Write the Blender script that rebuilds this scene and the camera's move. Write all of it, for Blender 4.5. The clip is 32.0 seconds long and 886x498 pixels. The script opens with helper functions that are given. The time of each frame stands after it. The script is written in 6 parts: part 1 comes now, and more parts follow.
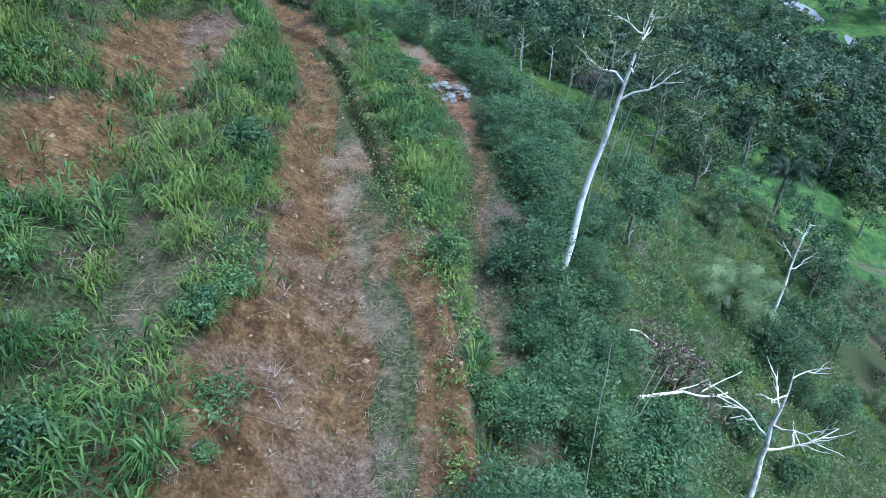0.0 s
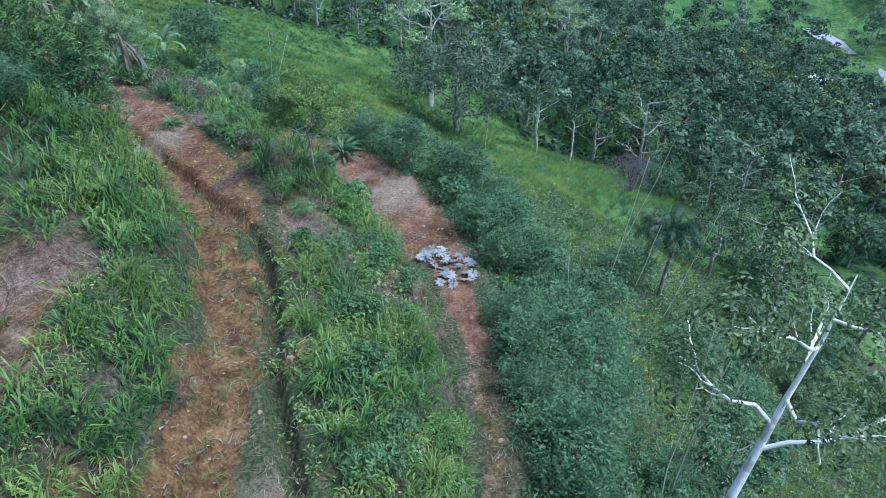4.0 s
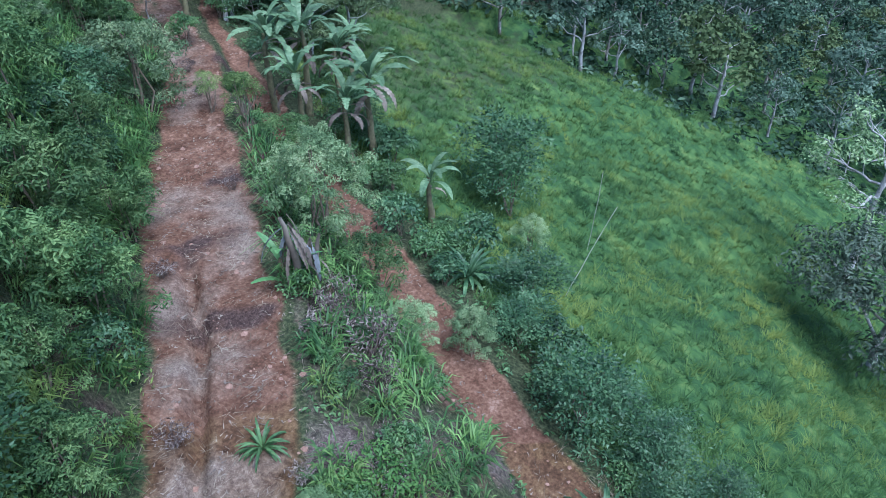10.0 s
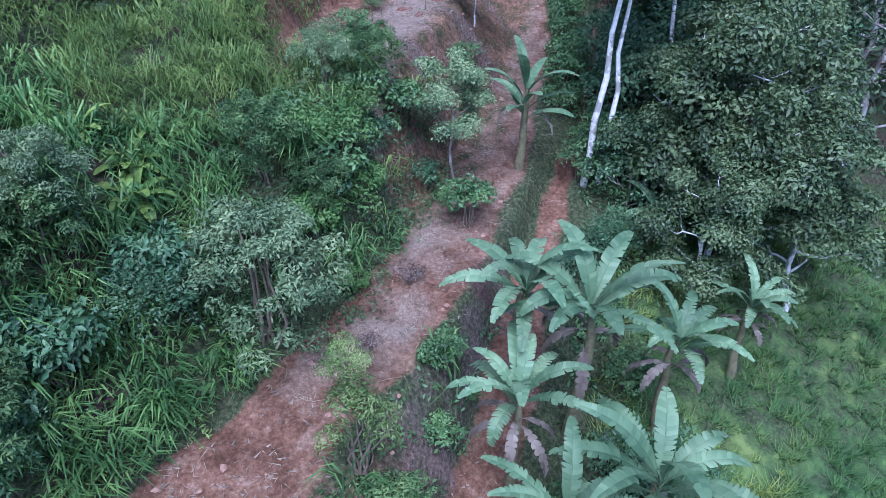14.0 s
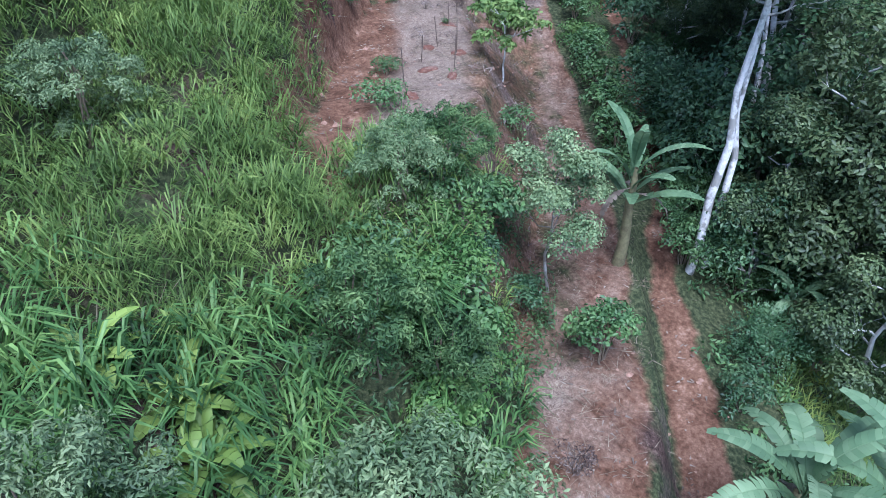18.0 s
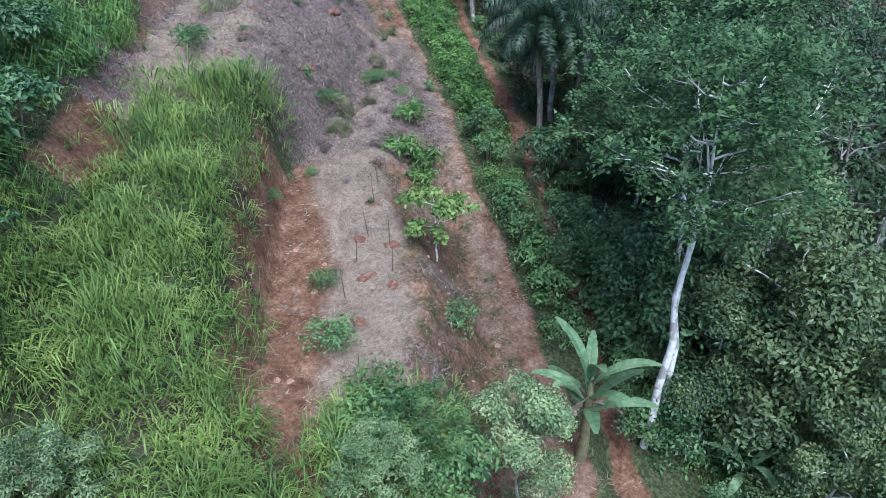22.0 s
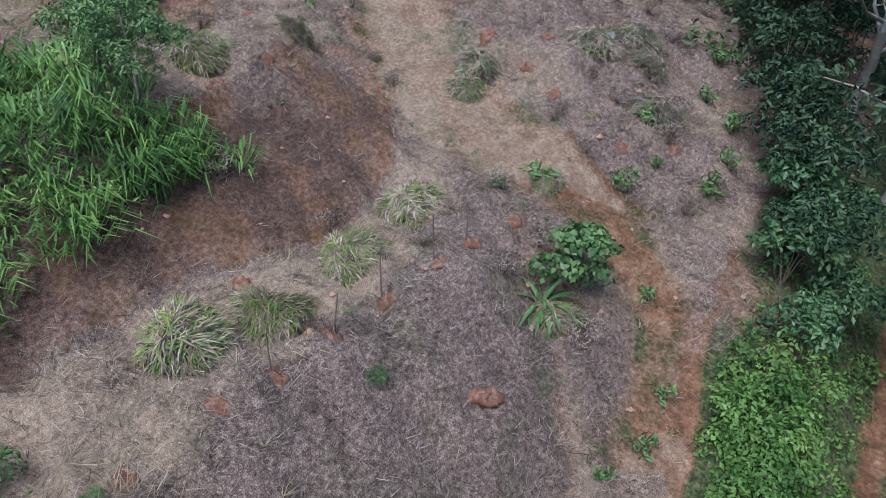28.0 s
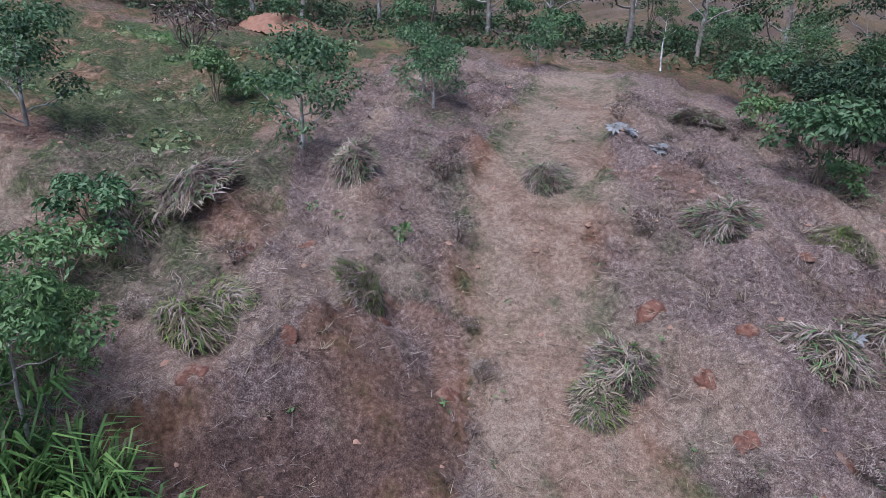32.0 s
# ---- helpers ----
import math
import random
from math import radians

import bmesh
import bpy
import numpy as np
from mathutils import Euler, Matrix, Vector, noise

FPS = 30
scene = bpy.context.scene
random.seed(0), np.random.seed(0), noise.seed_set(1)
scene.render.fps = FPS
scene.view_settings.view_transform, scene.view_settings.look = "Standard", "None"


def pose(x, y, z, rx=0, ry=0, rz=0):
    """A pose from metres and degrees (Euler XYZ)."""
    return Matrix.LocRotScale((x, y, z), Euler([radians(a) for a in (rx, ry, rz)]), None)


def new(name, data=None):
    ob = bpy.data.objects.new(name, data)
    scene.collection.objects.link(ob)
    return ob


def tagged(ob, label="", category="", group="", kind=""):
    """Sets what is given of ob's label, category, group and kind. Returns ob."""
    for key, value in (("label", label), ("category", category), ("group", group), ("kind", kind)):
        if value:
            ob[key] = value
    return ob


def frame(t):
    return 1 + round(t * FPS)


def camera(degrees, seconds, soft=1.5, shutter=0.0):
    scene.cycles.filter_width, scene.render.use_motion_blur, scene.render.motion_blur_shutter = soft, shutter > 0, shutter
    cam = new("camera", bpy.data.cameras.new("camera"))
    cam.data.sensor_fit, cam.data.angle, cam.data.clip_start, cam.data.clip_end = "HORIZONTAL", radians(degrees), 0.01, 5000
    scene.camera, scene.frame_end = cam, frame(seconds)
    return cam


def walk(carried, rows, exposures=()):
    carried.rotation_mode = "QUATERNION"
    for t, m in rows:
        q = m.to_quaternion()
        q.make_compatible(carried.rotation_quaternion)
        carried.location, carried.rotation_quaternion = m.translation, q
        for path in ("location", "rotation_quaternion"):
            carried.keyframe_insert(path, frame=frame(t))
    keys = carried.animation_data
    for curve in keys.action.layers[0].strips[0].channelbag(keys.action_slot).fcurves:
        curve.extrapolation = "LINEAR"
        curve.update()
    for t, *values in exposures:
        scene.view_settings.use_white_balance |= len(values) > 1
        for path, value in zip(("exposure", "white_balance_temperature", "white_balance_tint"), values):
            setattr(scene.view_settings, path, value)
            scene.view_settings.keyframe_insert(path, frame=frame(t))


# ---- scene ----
cam = camera(64.1, 32.0, soft=0.6)
METRES, EYE, TILT, LEAN, TURN = 110.0, 30.0, -37.0, -1.0, 0.0
ROWS = [
    (0.0, 0.0, 0.0, 0.0, 0.0, 0.0, -0.0),
    (0.5, 0.0012, 0.0057, 0.0042, 0.02, 0.11, 0.1),
    (1.0, 0.0026, 0.0143, 0.0107, 0.13, 0.29, 0.22),
    (1.5, 0.0034, 0.0257, 0.0193, 0.18, 0.41, 0.23),
    (2.0, 0.0044, 0.0395, 0.0294, 0.3, 0.6, 0.33),
    (2.5, 0.0052, 0.0554, 0.0411, 0.37, 0.76, 0.28),
    (3.0, 0.0057, 0.0729, 0.0542, 0.49, 0.93, 0.35),
    (3.5, 0.0057, 0.0923, 0.0684, 0.6, 1.07, 0.33),
    (4.0, 0.0052, 0.1119, 0.0833, 0.74, 1.29, 0.35),
    (4.5, 0.0043, 0.1302, 0.0966, 1.45, 1.64, 0.02),
    (6.5, 0.0021, 0.1701, 0.1224, 5.52, 1.61, -2.82),
    (7.0, 0.0006, 0.1796, 0.1279, 6.17, 1.54, -3.23),
    (7.5, -0.0011, 0.1913, 0.1352, 6.89, 1.48, -3.71),
    (8.0, -0.0033, 0.2051, 0.1445, 7.95, 1.42, -4.39),
    (8.5, -0.0061, 0.2198, 0.1545, 11.28, 1.15, -6.78),
    (9.0, -0.0095, 0.237, 0.1665, 20.66, -0.42, -13.44),
    (9.5, -0.0133, 0.2549, 0.1806, 25.04, -1.54, -16.37),
    (10.0, -0.0198, 0.2739, 0.1946, 28.72, -2.47, -18.59),
    (10.5, -0.0284, 0.2932, 0.2084, 34.59, -4.34, -22.1),
    (11.0, -0.039, 0.3122, 0.2228, 41.6, -7.15, -25.98),
    (11.5, -0.0517, 0.3312, 0.2366, 48.6, -10.25, -29.22),
    (12.0, -0.067, 0.3496, 0.2494, 56.94, -14.31, -32.32),
    (12.5, -0.0845, 0.367, 0.2637, 66.5, -19.77, -35.15),
    (13.0, -0.1017, 0.3812, 0.2746, 66.77, -19.48, -35.02),
    (13.5, -0.1153, 0.3906, 0.2812, 74.24, -23.42, -36.68),
    (14.0, -0.1241, 0.3993, 0.2891, 77.68, -25.62, -37.04),
    (14.5, -0.1303, 0.404, 0.2919, 77.8, -25.63, -37.05),
    (16.5, -0.1642, 0.3952, 0.2839, 72.16, -21.8, -36.54),
    (17.0, -0.1736, 0.3877, 0.2778, 67.5, -18.96, -35.51),
    (17.5, -0.1838, 0.3795, 0.2705, 62.73, -16.11, -34.03),
    (18.0, -0.1952, 0.3726, 0.2652, 63.09, -16.29, -33.91),
    (18.5, -0.2032, 0.3666, 0.2644, 63.45, -16.48, -33.68),
    (19.0, -0.2056, 0.3597, 0.2713, 62.56, -16.18, -33.38),
    (19.5, -0.2058, 0.352, 0.2811, 62.66, -16.16, -33.2),
    (20.0, -0.2056, 0.345, 0.2895, 62.2, -15.83, -32.96),
    (20.5, -0.2058, 0.3431, 0.2947, 58.79, -14.13, -31.33),
    (21.0, -0.2099, 0.3415, 0.2957, 48.11, -8.78, -27.32),
    (21.5, -0.2171, 0.3433, 0.2984, 50.08, -9.77, -28.2),
    (22.0, -0.2266, 0.3475, 0.3029, 51.94, -10.66, -28.86),
    (22.5, -0.2386, 0.3529, 0.3083, 52.19, -10.74, -28.92),
    (23.0, -0.2527, 0.3589, 0.3145, 52.89, -11.07, -29.18),
    (23.5, -0.2688, 0.3664, 0.3219, 55.37, -12.3, -30.01),
    (24.0, -0.2865, 0.3749, 0.3297, 57.82, -13.47, -30.82),
    (24.5, -0.3059, 0.3844, 0.3383, 58.17, -13.62, -30.85),
    (25.0, -0.3269, 0.3946, 0.3473, 61.57, -15.33, -31.96),
    (25.5, -0.3481, 0.4056, 0.3569, 63.16, -16.06, -32.32),
    (26.0, -0.3689, 0.4153, 0.3658, 64.92, -16.89, -32.85),
    (26.5, -0.3876, 0.4239, 0.3741, 71.38, -20.39, -34.52),
    (28.5, -0.418, 0.4438, 0.3901, 101.8, -38.13, -37.19),
    (29.0, -0.4206, 0.4453, 0.3911, 102.13, -38.5, -37.13),
    (29.5, -0.4259, 0.446, 0.3917, 102.2, -38.58, -37.08),
    (30.0, -0.435, 0.4456, 0.392, 102.22, -37.91, -37.09),
    (30.5, -0.4472, 0.4448, 0.3925, 102.28, -36.23, -37.01),
    (31.0, -0.4619, 0.4434, 0.393, 102.71, -34.67, -36.9),
    (31.5, -0.4785, 0.4409, 0.3928, 108.97, -36.08, -36.59),
    (32.0, -0.4954, 0.4385, 0.393, 119.11, -37.8, -35.28),
]
walk(cam, [(t, pose(0, 0, EYE, TILT, LEAN, TURN) @ pose(METRES * x, METRES * y, METRES * z, 90 + pitch, roll, yaw)) for t, x, y, z, yaw, pitch, roll in ROWS],
     exposures=[(0, 1.97, 4950, 3), (4, 1.97, 4950, 5), (8, 1.9, 4750, 17), (10.5, 1.9, 4800, 13), (14, 2.02, 4650, 25), (17, 2.12, 4750, 20), (19, 2.12, 5100, 14), (21, 2.1, 5150, 11), (24, 2.07, 5250, 9), (26, 1.98, 5300, 9), (29, 1.65, 5750, 10), (31, 1.58, 5750, 12), (32, 1.66, 5550, 20)])

# ---------------------------------------------------------------- light
world = bpy.data.worlds.new("sky")
scene.world = world
world.use_nodes = True
wn = world.node_tree.nodes
sky = wn.new("ShaderNodeTexSky")
sky.sky_type, sky.sun_disc = "NISHITA", False
sky.sun_elevation, sky.sun_rotation = radians(64), radians(105)
sky.air_density, sky.dust_density, sky.ozone_density = 1.0, 2.5, 1.5
world.node_tree.links.new(sky.outputs[0], wn["Background"].inputs[0])
wn["Background"].inputs[1].default_value = 0.055

sun = new("sun", bpy.data.lights.new("sun", "SUN"))
sun.data.energy, sun.data.angle, sun.data.color = 1.65, radians(40), (1.0, 0.97, 0.93)
sun.matrix_world = pose(0, 0, 80, -26, 0, -105)
scene.view_settings.exposure = 0.0

# ---------------------------------------------------------------- plan of the hillside
# Breaklines from uphill to downhill, walked in the camera's direction: x, y, z, half width of the level tread.
CREST = [(-6, -25, 21.5, .3), (-9.5, -5, 22, .3), (-11, 5, 22.5, .3), (-13.5, 15, 23, .3), (-15, 26, 23, .3), (-19, 34, 24, .3),
         (-26, 40, 25, .3), (-35, 45, 26.6, .3), (-45, 49, 28.2, .3), (-54, 52.4, 28.2, .4), (-60.5, 55.7, 28.2, .5),
         (-64, 57.2, 28.4, .6), (-67, 57, 28.9, .6), (-72, 54.6, 30, .8), (-82, 52, 30.6, .8)]
UPPER = [(0, -25, 18, 1.6), (-3.5, -5, 18.5, 1.6), (-5.6, 7, 19, 1.2), (-6.7, 13, 19.3, .9), (-7.7, 19, 19.4, .9), (-8.8, 26, 19.5, .9),
         (-10.4, 30, 20, .8), (-13, 36, 20.4, .5), (-20, 43, 20.6, .5), (-27, 47.4, 21, .5), (-33, 48.5, 22.4, .8), (-38, 50.6, 23.6, 1.),
         (-44, 53.6, 24.8, 1.5), (-49, 56, 25.2, 2.), (-52, 57, 25.25, 1.9), (-56.3, 59.5, 25.7, 1.7), (-59.5, 61.8, 25.8, 1.2),
         (-63, 62.2, 26.2, .8), (-66.5, 61, 27.4, .8), (-72.6, 59.5, 29.5, 1.), (-82, 58, 30.4, 1.5)]
PLANTED = [(2.5, -25, 17.2, .1), (-1.5, -5, 17.7, .1), (-3.6, 7, 17.9, .1), (-4.6, 13, 17.9, .1), (-5.5, 19, 17.9, .1), (-6.3, 26, 17.9, .1),
           (-7.8, 33, 17.9, .1), (-11, 38.3, 18, .1), (-17.5, 42.8, 18.2, .1), (-23.1, 47, 18.3, .1), (-28, 50.9, 19, .2),
           (-32.3, 53.6, 20.6, 1.), (-36.8, 55, 21.2, 2.), (-41.2, 57.4, 21.4, 2.2), (-46, 59, 21.9, 1.3), (-48.7, 61.8, 21.8, 1.),
           (-52.6, 64.6, 22.3, .8), (-55.6, 66.3, 22.8, .5), (-60, 65.3, 24.9, .2), (-66, 66, 27, .2), (-72, 65.2, 28.9, .3), (-82, 66, 29.3, .3)]
TRACK = [(5, -25, 16.2, 1.4), (1.5, -5, 16.3, 1.5), (-.2, 7, 16.4, 1.5), (-.9, 14, 16.4, 1.6), (-2.5, 21.5, 16.3, 1.5), (-4.3, 28, 16.4, 1.2),
         (-6.4, 35, 16.2, 1.3), (-10, 40.5, 16.2, 1.8), (-15, 45.2, 16.3, 2.), (-19.8, 48.6, 16.3, 2.), (-25, 53, 16.8, 1.6),
         (-29, 56.3, 17.3, 1.5), (-33, 58.8, 17.6, 1.5), (-37.8, 61.3, 18.3, 1.), (-42.5, 63.2, 19.4, .9), (-47, 64.7, 21.1, .8),
         (-51, 66.3, 21.8, .8), (-55.6, 67.6, 22.5, .8), (-60, 69, 23.8, .8), (-65, 71.5, 25.3, .5), (-72, 74, 26.5, .3), (-82, 76, 28, .3)]
# the worn path that climbs from the track to the yard: x, y, unused, half width
FOOTPATH = [(-56, 67.7, 0, .8), (-59.6, 68.3, 0, .9), (-61.8, 66.8, 0, .9), (-63.3, 64.6, 0, .9), (-65.6, 62.4, 0, .95), (-69, 60.6, 0, 1.), (-73, 59.6, 0, 1.2), (-82, 58.4, 0, 1.4)]
LOWER = [(8, -25, 13.2, .9), (4.5, -5, 13.2, .9), (2.6, 8, 13.1, .6), (1.9, 20, 13, .7), (2, 30, 13, .75), (1, 37, 12.6, 1.1), (-.8, 42, 12.3, 1.5),
         (-3.6, 47.2, 12.1, 1.3), (-8.5, 49.8, 12.7, .9), (-12.9, 51.9, 13.3, .9), (-18, 54.5, 13.9, .8), (-23.3, 57, 14.3, .8),
         (-28.5, 59.3, 16, .7), (-33, 61.5, 16.9, .5), (-38, 64.3, 18.3, .4), (-41.5, 65.6, 19.6, .4), (-46, 67.9, 20.5, .4),
         (-52, 70.5, 21.2, .4), (-58, 73, 21.8, .3), (-65, 76.5, 23.5, .3), (-73, 80, 25, .3), (-83, 83, 26, .3)]


def smooth_line(pts, step=1.6):
    """A curve through the points, as rows of x, y, z, half width."""
    p = np.array(pts, float)
    p = np.vstack([2 * p[0] - p[1], p, 2 * p[-1] - p[-2]])
    out = []
    for i in range(1, len(p) - 2):
        n = max(2, int(np.linalg.norm(p[i + 1, :2] - p[i, :2]) / step))
        t = np.linspace(0, 1, n, endpoint=False)[:, None]
        a, b, c, d = p[i - 1:i + 3]
        out.append(.5 * (2 * b + (c - a) * t + (2 * a - 5 * b + 4 * c - d) * t ** 2 + (3 * b - a - 3 * c + d) * t ** 3))
    out.append(p[-2:-1])
    return np.vstack(out)


def beside(line, x, y):
    """For points: the signed distance (downhill is plus), height, half width and length along at the nearest place of the line."""
    best = np.full(x.shape, 1e18)
    res = [np.zeros(x.shape) for _ in range(4)]
    run = 0.
    last = len(line) - 2
    for i in range(len(line) - 1):
        a, b = line[i], line[i + 1]
        dx, dy = b[0] - a[0], b[1] - a[1]
        ln2 = dx * dx + dy * dy
        raw = ((x - a[0]) * dx + (y - a[1]) * dy) / ln2
        t = np.clip(raw, 0, 1)
        ex, ey = x - a[0] - t * dx, y - a[1] - t * dy
        d2 = ex * ex + ey * ey
        far = ((i == 0) & (raw < 0)) | ((i == last) & (raw > 1))
        side = dy * (x - a[0]) - dx * (y - a[1])
        perp = np.abs(side) / math.sqrt(ln2)
        m = d2 < best
        best = np.where(m, d2, best)
        dist = np.where(far, perp, np.sqrt(d2)) * np.where(side >= 0, 1, -1)
        for k, v in enumerate((dist, a[2] + t * (b[2] - a[2]), a[3] + t * (b[3] - a[3]), run + t * math.sqrt(ln2))):
            res[k] = np.where(m, v, res[k])
        run += math.sqrt(ln2)
    return res


WORN = smooth_line(FOOTPATH)
STEPS = [smooth_line(q) for q in (CREST, UPPER, PLANTED, TRACK, LOWER)]


def wave(x, y, size, seed=0.0):
    """Cheap smooth unevenness between -1 and 1."""
    u, v = x / size, y / size
    return (np.sin(1.7 * u + 1.3 * np.sin(1.1 * v + seed) + seed) * np.cos(1.9 * v + 1.2 * np.sin(1.3 * u - seed) + 2 * seed)
            + .5 * np.sin(3.9 * u - 2.3 * v + 3 * seed + np.sin(2.7 * v))) / 1.5


def hill(x, y):
    """Height of the ground, and the signed distances to the breaklines."""
    x, y = np.asarray(x, float), np.asarray(y, float)
    q = [beside(s, x, y) for s in STEPS]
    d = [k[0] for k in q]
    tread = [np.sign(k[0]) * np.maximum(np.abs(k[0]) - k[2], 0) for k in q]
    z = np.zeros(x.shape)
    up = -np.minimum(tread[0], 0)
    rise = np.interp(q[0][3], [0, 90, 112, 125], [.5, .5, .12, .02])
    z_up = q[0][1] + rise * np.minimum(up, 16) + .1 * np.maximum(np.minimum(up, 60) - 16, 0)
    fall = np.interp(q[4][3], [0, 45, 62, 75, 88, 97, 110, 140], [.86, .86, .67, .5, .43, .38, .38, .35])
    dn = np.maximum(tread[4], 0)
    z_dn = q[4][1] - fall * (np.minimum(dn, 42) + .25 * np.clip(dn - 42, 0, 6)) - .22 * np.clip(dn - 42, 0, 130) + .3 * np.maximum(dn - 210, 0) * (dn < 1e9)
    z_dn = z_dn + np.clip((dn - 1) / 10, 0, 1) * (.5 * wave(x, y, 9, .3) + .1 * wave(x, y, 1.3, 2.))
    z_dn = np.where(dn > 210, np.minimum(z_dn, z_dn * 0 + 60), z_dn)
    z = np.where(d[0] <= 0, z_up, z)
    z = np.where(d[4] >= 0, z_dn, z)
    for i in range(4):
        m = (d[i] > 0) & (d[i + 1] < 0) if i else (d[0] > 0) & (d[1] < 0)
        a, b = np.maximum(tread[i], 0), np.maximum(-tread[i + 1], 0)
        w = a / np.maximum(a + b, 1e-6)
        # cut banks stay high and drop to the tread below; the spur is hollow at its foot
        along = q[3][3]
        shape = (np.where(x < -50, .66, 1.), np.where(along > 105, 1.5, 1.25), 1. + 0 * x, np.interp(along, [0, 40, 60, 75, 92], [1.5, 1.5, 1.9, 1.6, 1.15]))[i]
        w = w ** shape
        z = np.where(m, q[i][1] + (q[i + 1][1] - q[i][1]) * w, z)
    return z, d, q


def bare_scar(x, y, d):
    """Slips in the bank above the upper tread, where the brown earth lies bare."""
    a = np.exp(-(((x + 10.2) / 1.3) ** 2 + ((y - 17.2) / 3.2) ** 2) ** 1.5)
    b = np.exp(-(((x + 9.9) / 2.1) ** 2 + ((y - 25.2) / 4.6) ** 2) ** 1.5)
    c = np.exp(-(((x + 8.9) / .9) ** 2 + ((y - 28.5) / 2.6) ** 2) ** 1.5)
    return np.clip(1.15 * np.maximum(np.maximum(a, b), .7 * c) + .2 * wave(x, y, 1.2, 3.), 0, 1)


def surface(x, y):
    """The hill with its lumps, gullies, runnels and slips."""
    x, y = np.asarray(x, float), np.asarray(y, float)
    z, d, q = hill(x, y)
    fade = np.clip(1 - np.maximum(d[4], 0) / 120, .0, 1)
    z = z + fade * (.07 * wave(x, y, 1.1) + .1 * wave(x, y, 3.1, 1.9) + .025 * wave(x, y, .33, .4))
    late = np.clip((-46 - x) / 2, 0, 1) * np.clip(-d[4] / 3, 0, 1)
    if late.any():
        z = z + late * np.clip(np.abs(beside(WORN, x, y)[0]) - .8, 0, 1) * (.2 * wave(x, y, .9, 2.7) + .2 * np.abs(wave(x, y, .55, 6.)) + .24 * wave(x, y, 2.1, 1.))
    # rain gullies along the treads
    s = q[3][3]
    inn = d[3] - np.interp(s, [44, 60, 66, 80], [.6, .6, -.4, -.5]) + .14 * wave(s, s, 3.3)
    z -= .6 * np.exp(-(inn / .22) ** 4) * np.clip((s - 46) / 3, 0, 1) * np.clip((80 - s) / 3, 0, 1)
    inn = d[4] + np.interp(y, [30, 36, 38, 40.5, 43], [1.1, 1.5, 1.9, 2.6, 2.6]) + .1 * wave(y, y, 2.3)
    z -= .6 * np.exp(-(inn / .22) ** 4) * np.clip((y - 27) / 3, 0, 1) * np.clip((43.5 - y) / 2, 0, 1) * (x > -8)
    inn = d[3] - 1.7 + .14 * wave(s, s, 3.3)
    z -= .3 * np.exp(-(inn / .2) ** 4) * np.clip((s - 20) / 3, 0, 1) * np.clip((46 - s) / 3, 0, 1)
    z -= .35 * bare_scar(x, y, d) * (d[1] < 0) * (s < 66)
    # rain runnels down the cut banks
    face = np.clip(1 - np.abs(d[3] + 2.2) / .9, 0, 1) * (s < 66) + np.clip(1 - np.abs(d[1] + 1.6) / 1.1, 0, 1) * (s < 58)
    z -= .16 * face * np.abs(np.sin(s * 3.1 + wave(x, y, 1.3, 5.)))
    return z, d, q


def ground_z(x, y):
    return float(surface(np.array([x]), np.array([y]))[0][0])


# ---------------------------------------------------------------- materials
def ramp_node(nt, stops):
    r = nt.nodes.new("ShaderNodeValToRGB")
    while len(r.color_ramp.elements) < len(stops):
        r.color_ramp.elements.new(.5)
    for e, (p, c) in zip(r.color_ramp.elements, stops):
        e.position, e.color = p, (*c, 1)
    return r


def noise_node(nt, scale, detail=4, rough=.6, vec=None):
    n = nt.nodes.new("ShaderNodeTexNoise")
    n.inputs["Scale"].default_value, n.inputs["Detail"].default_value, n.inputs["Roughness"].default_value = scale, detail, rough
    if vec is not None:
        nt.links.new(vec, n.inputs["Vector"])
    return n


def mix_node(nt, fac, a, b, mode="MIX"):
    m = nt.nodes.new("ShaderNodeMix")
    m.data_type, m.blend_type = "RGBA", mode
    for sock, v in ((m.inputs[0], fac), (m.inputs[6], a), (m.inputs[7], b)):
        if isinstance(v, bpy.types.NodeSocket):
            nt.links.new(v, sock)
        else:
            sock.default_value = v if isinstance(v, (int, float)) else (*v, 1)
    return m.outputs[2]


def blank(name):
    m = bpy.data.materials.new(name)
    m.use_nodes = True
    return m, m.node_tree, m.node_tree.nodes["Principled BSDF"]


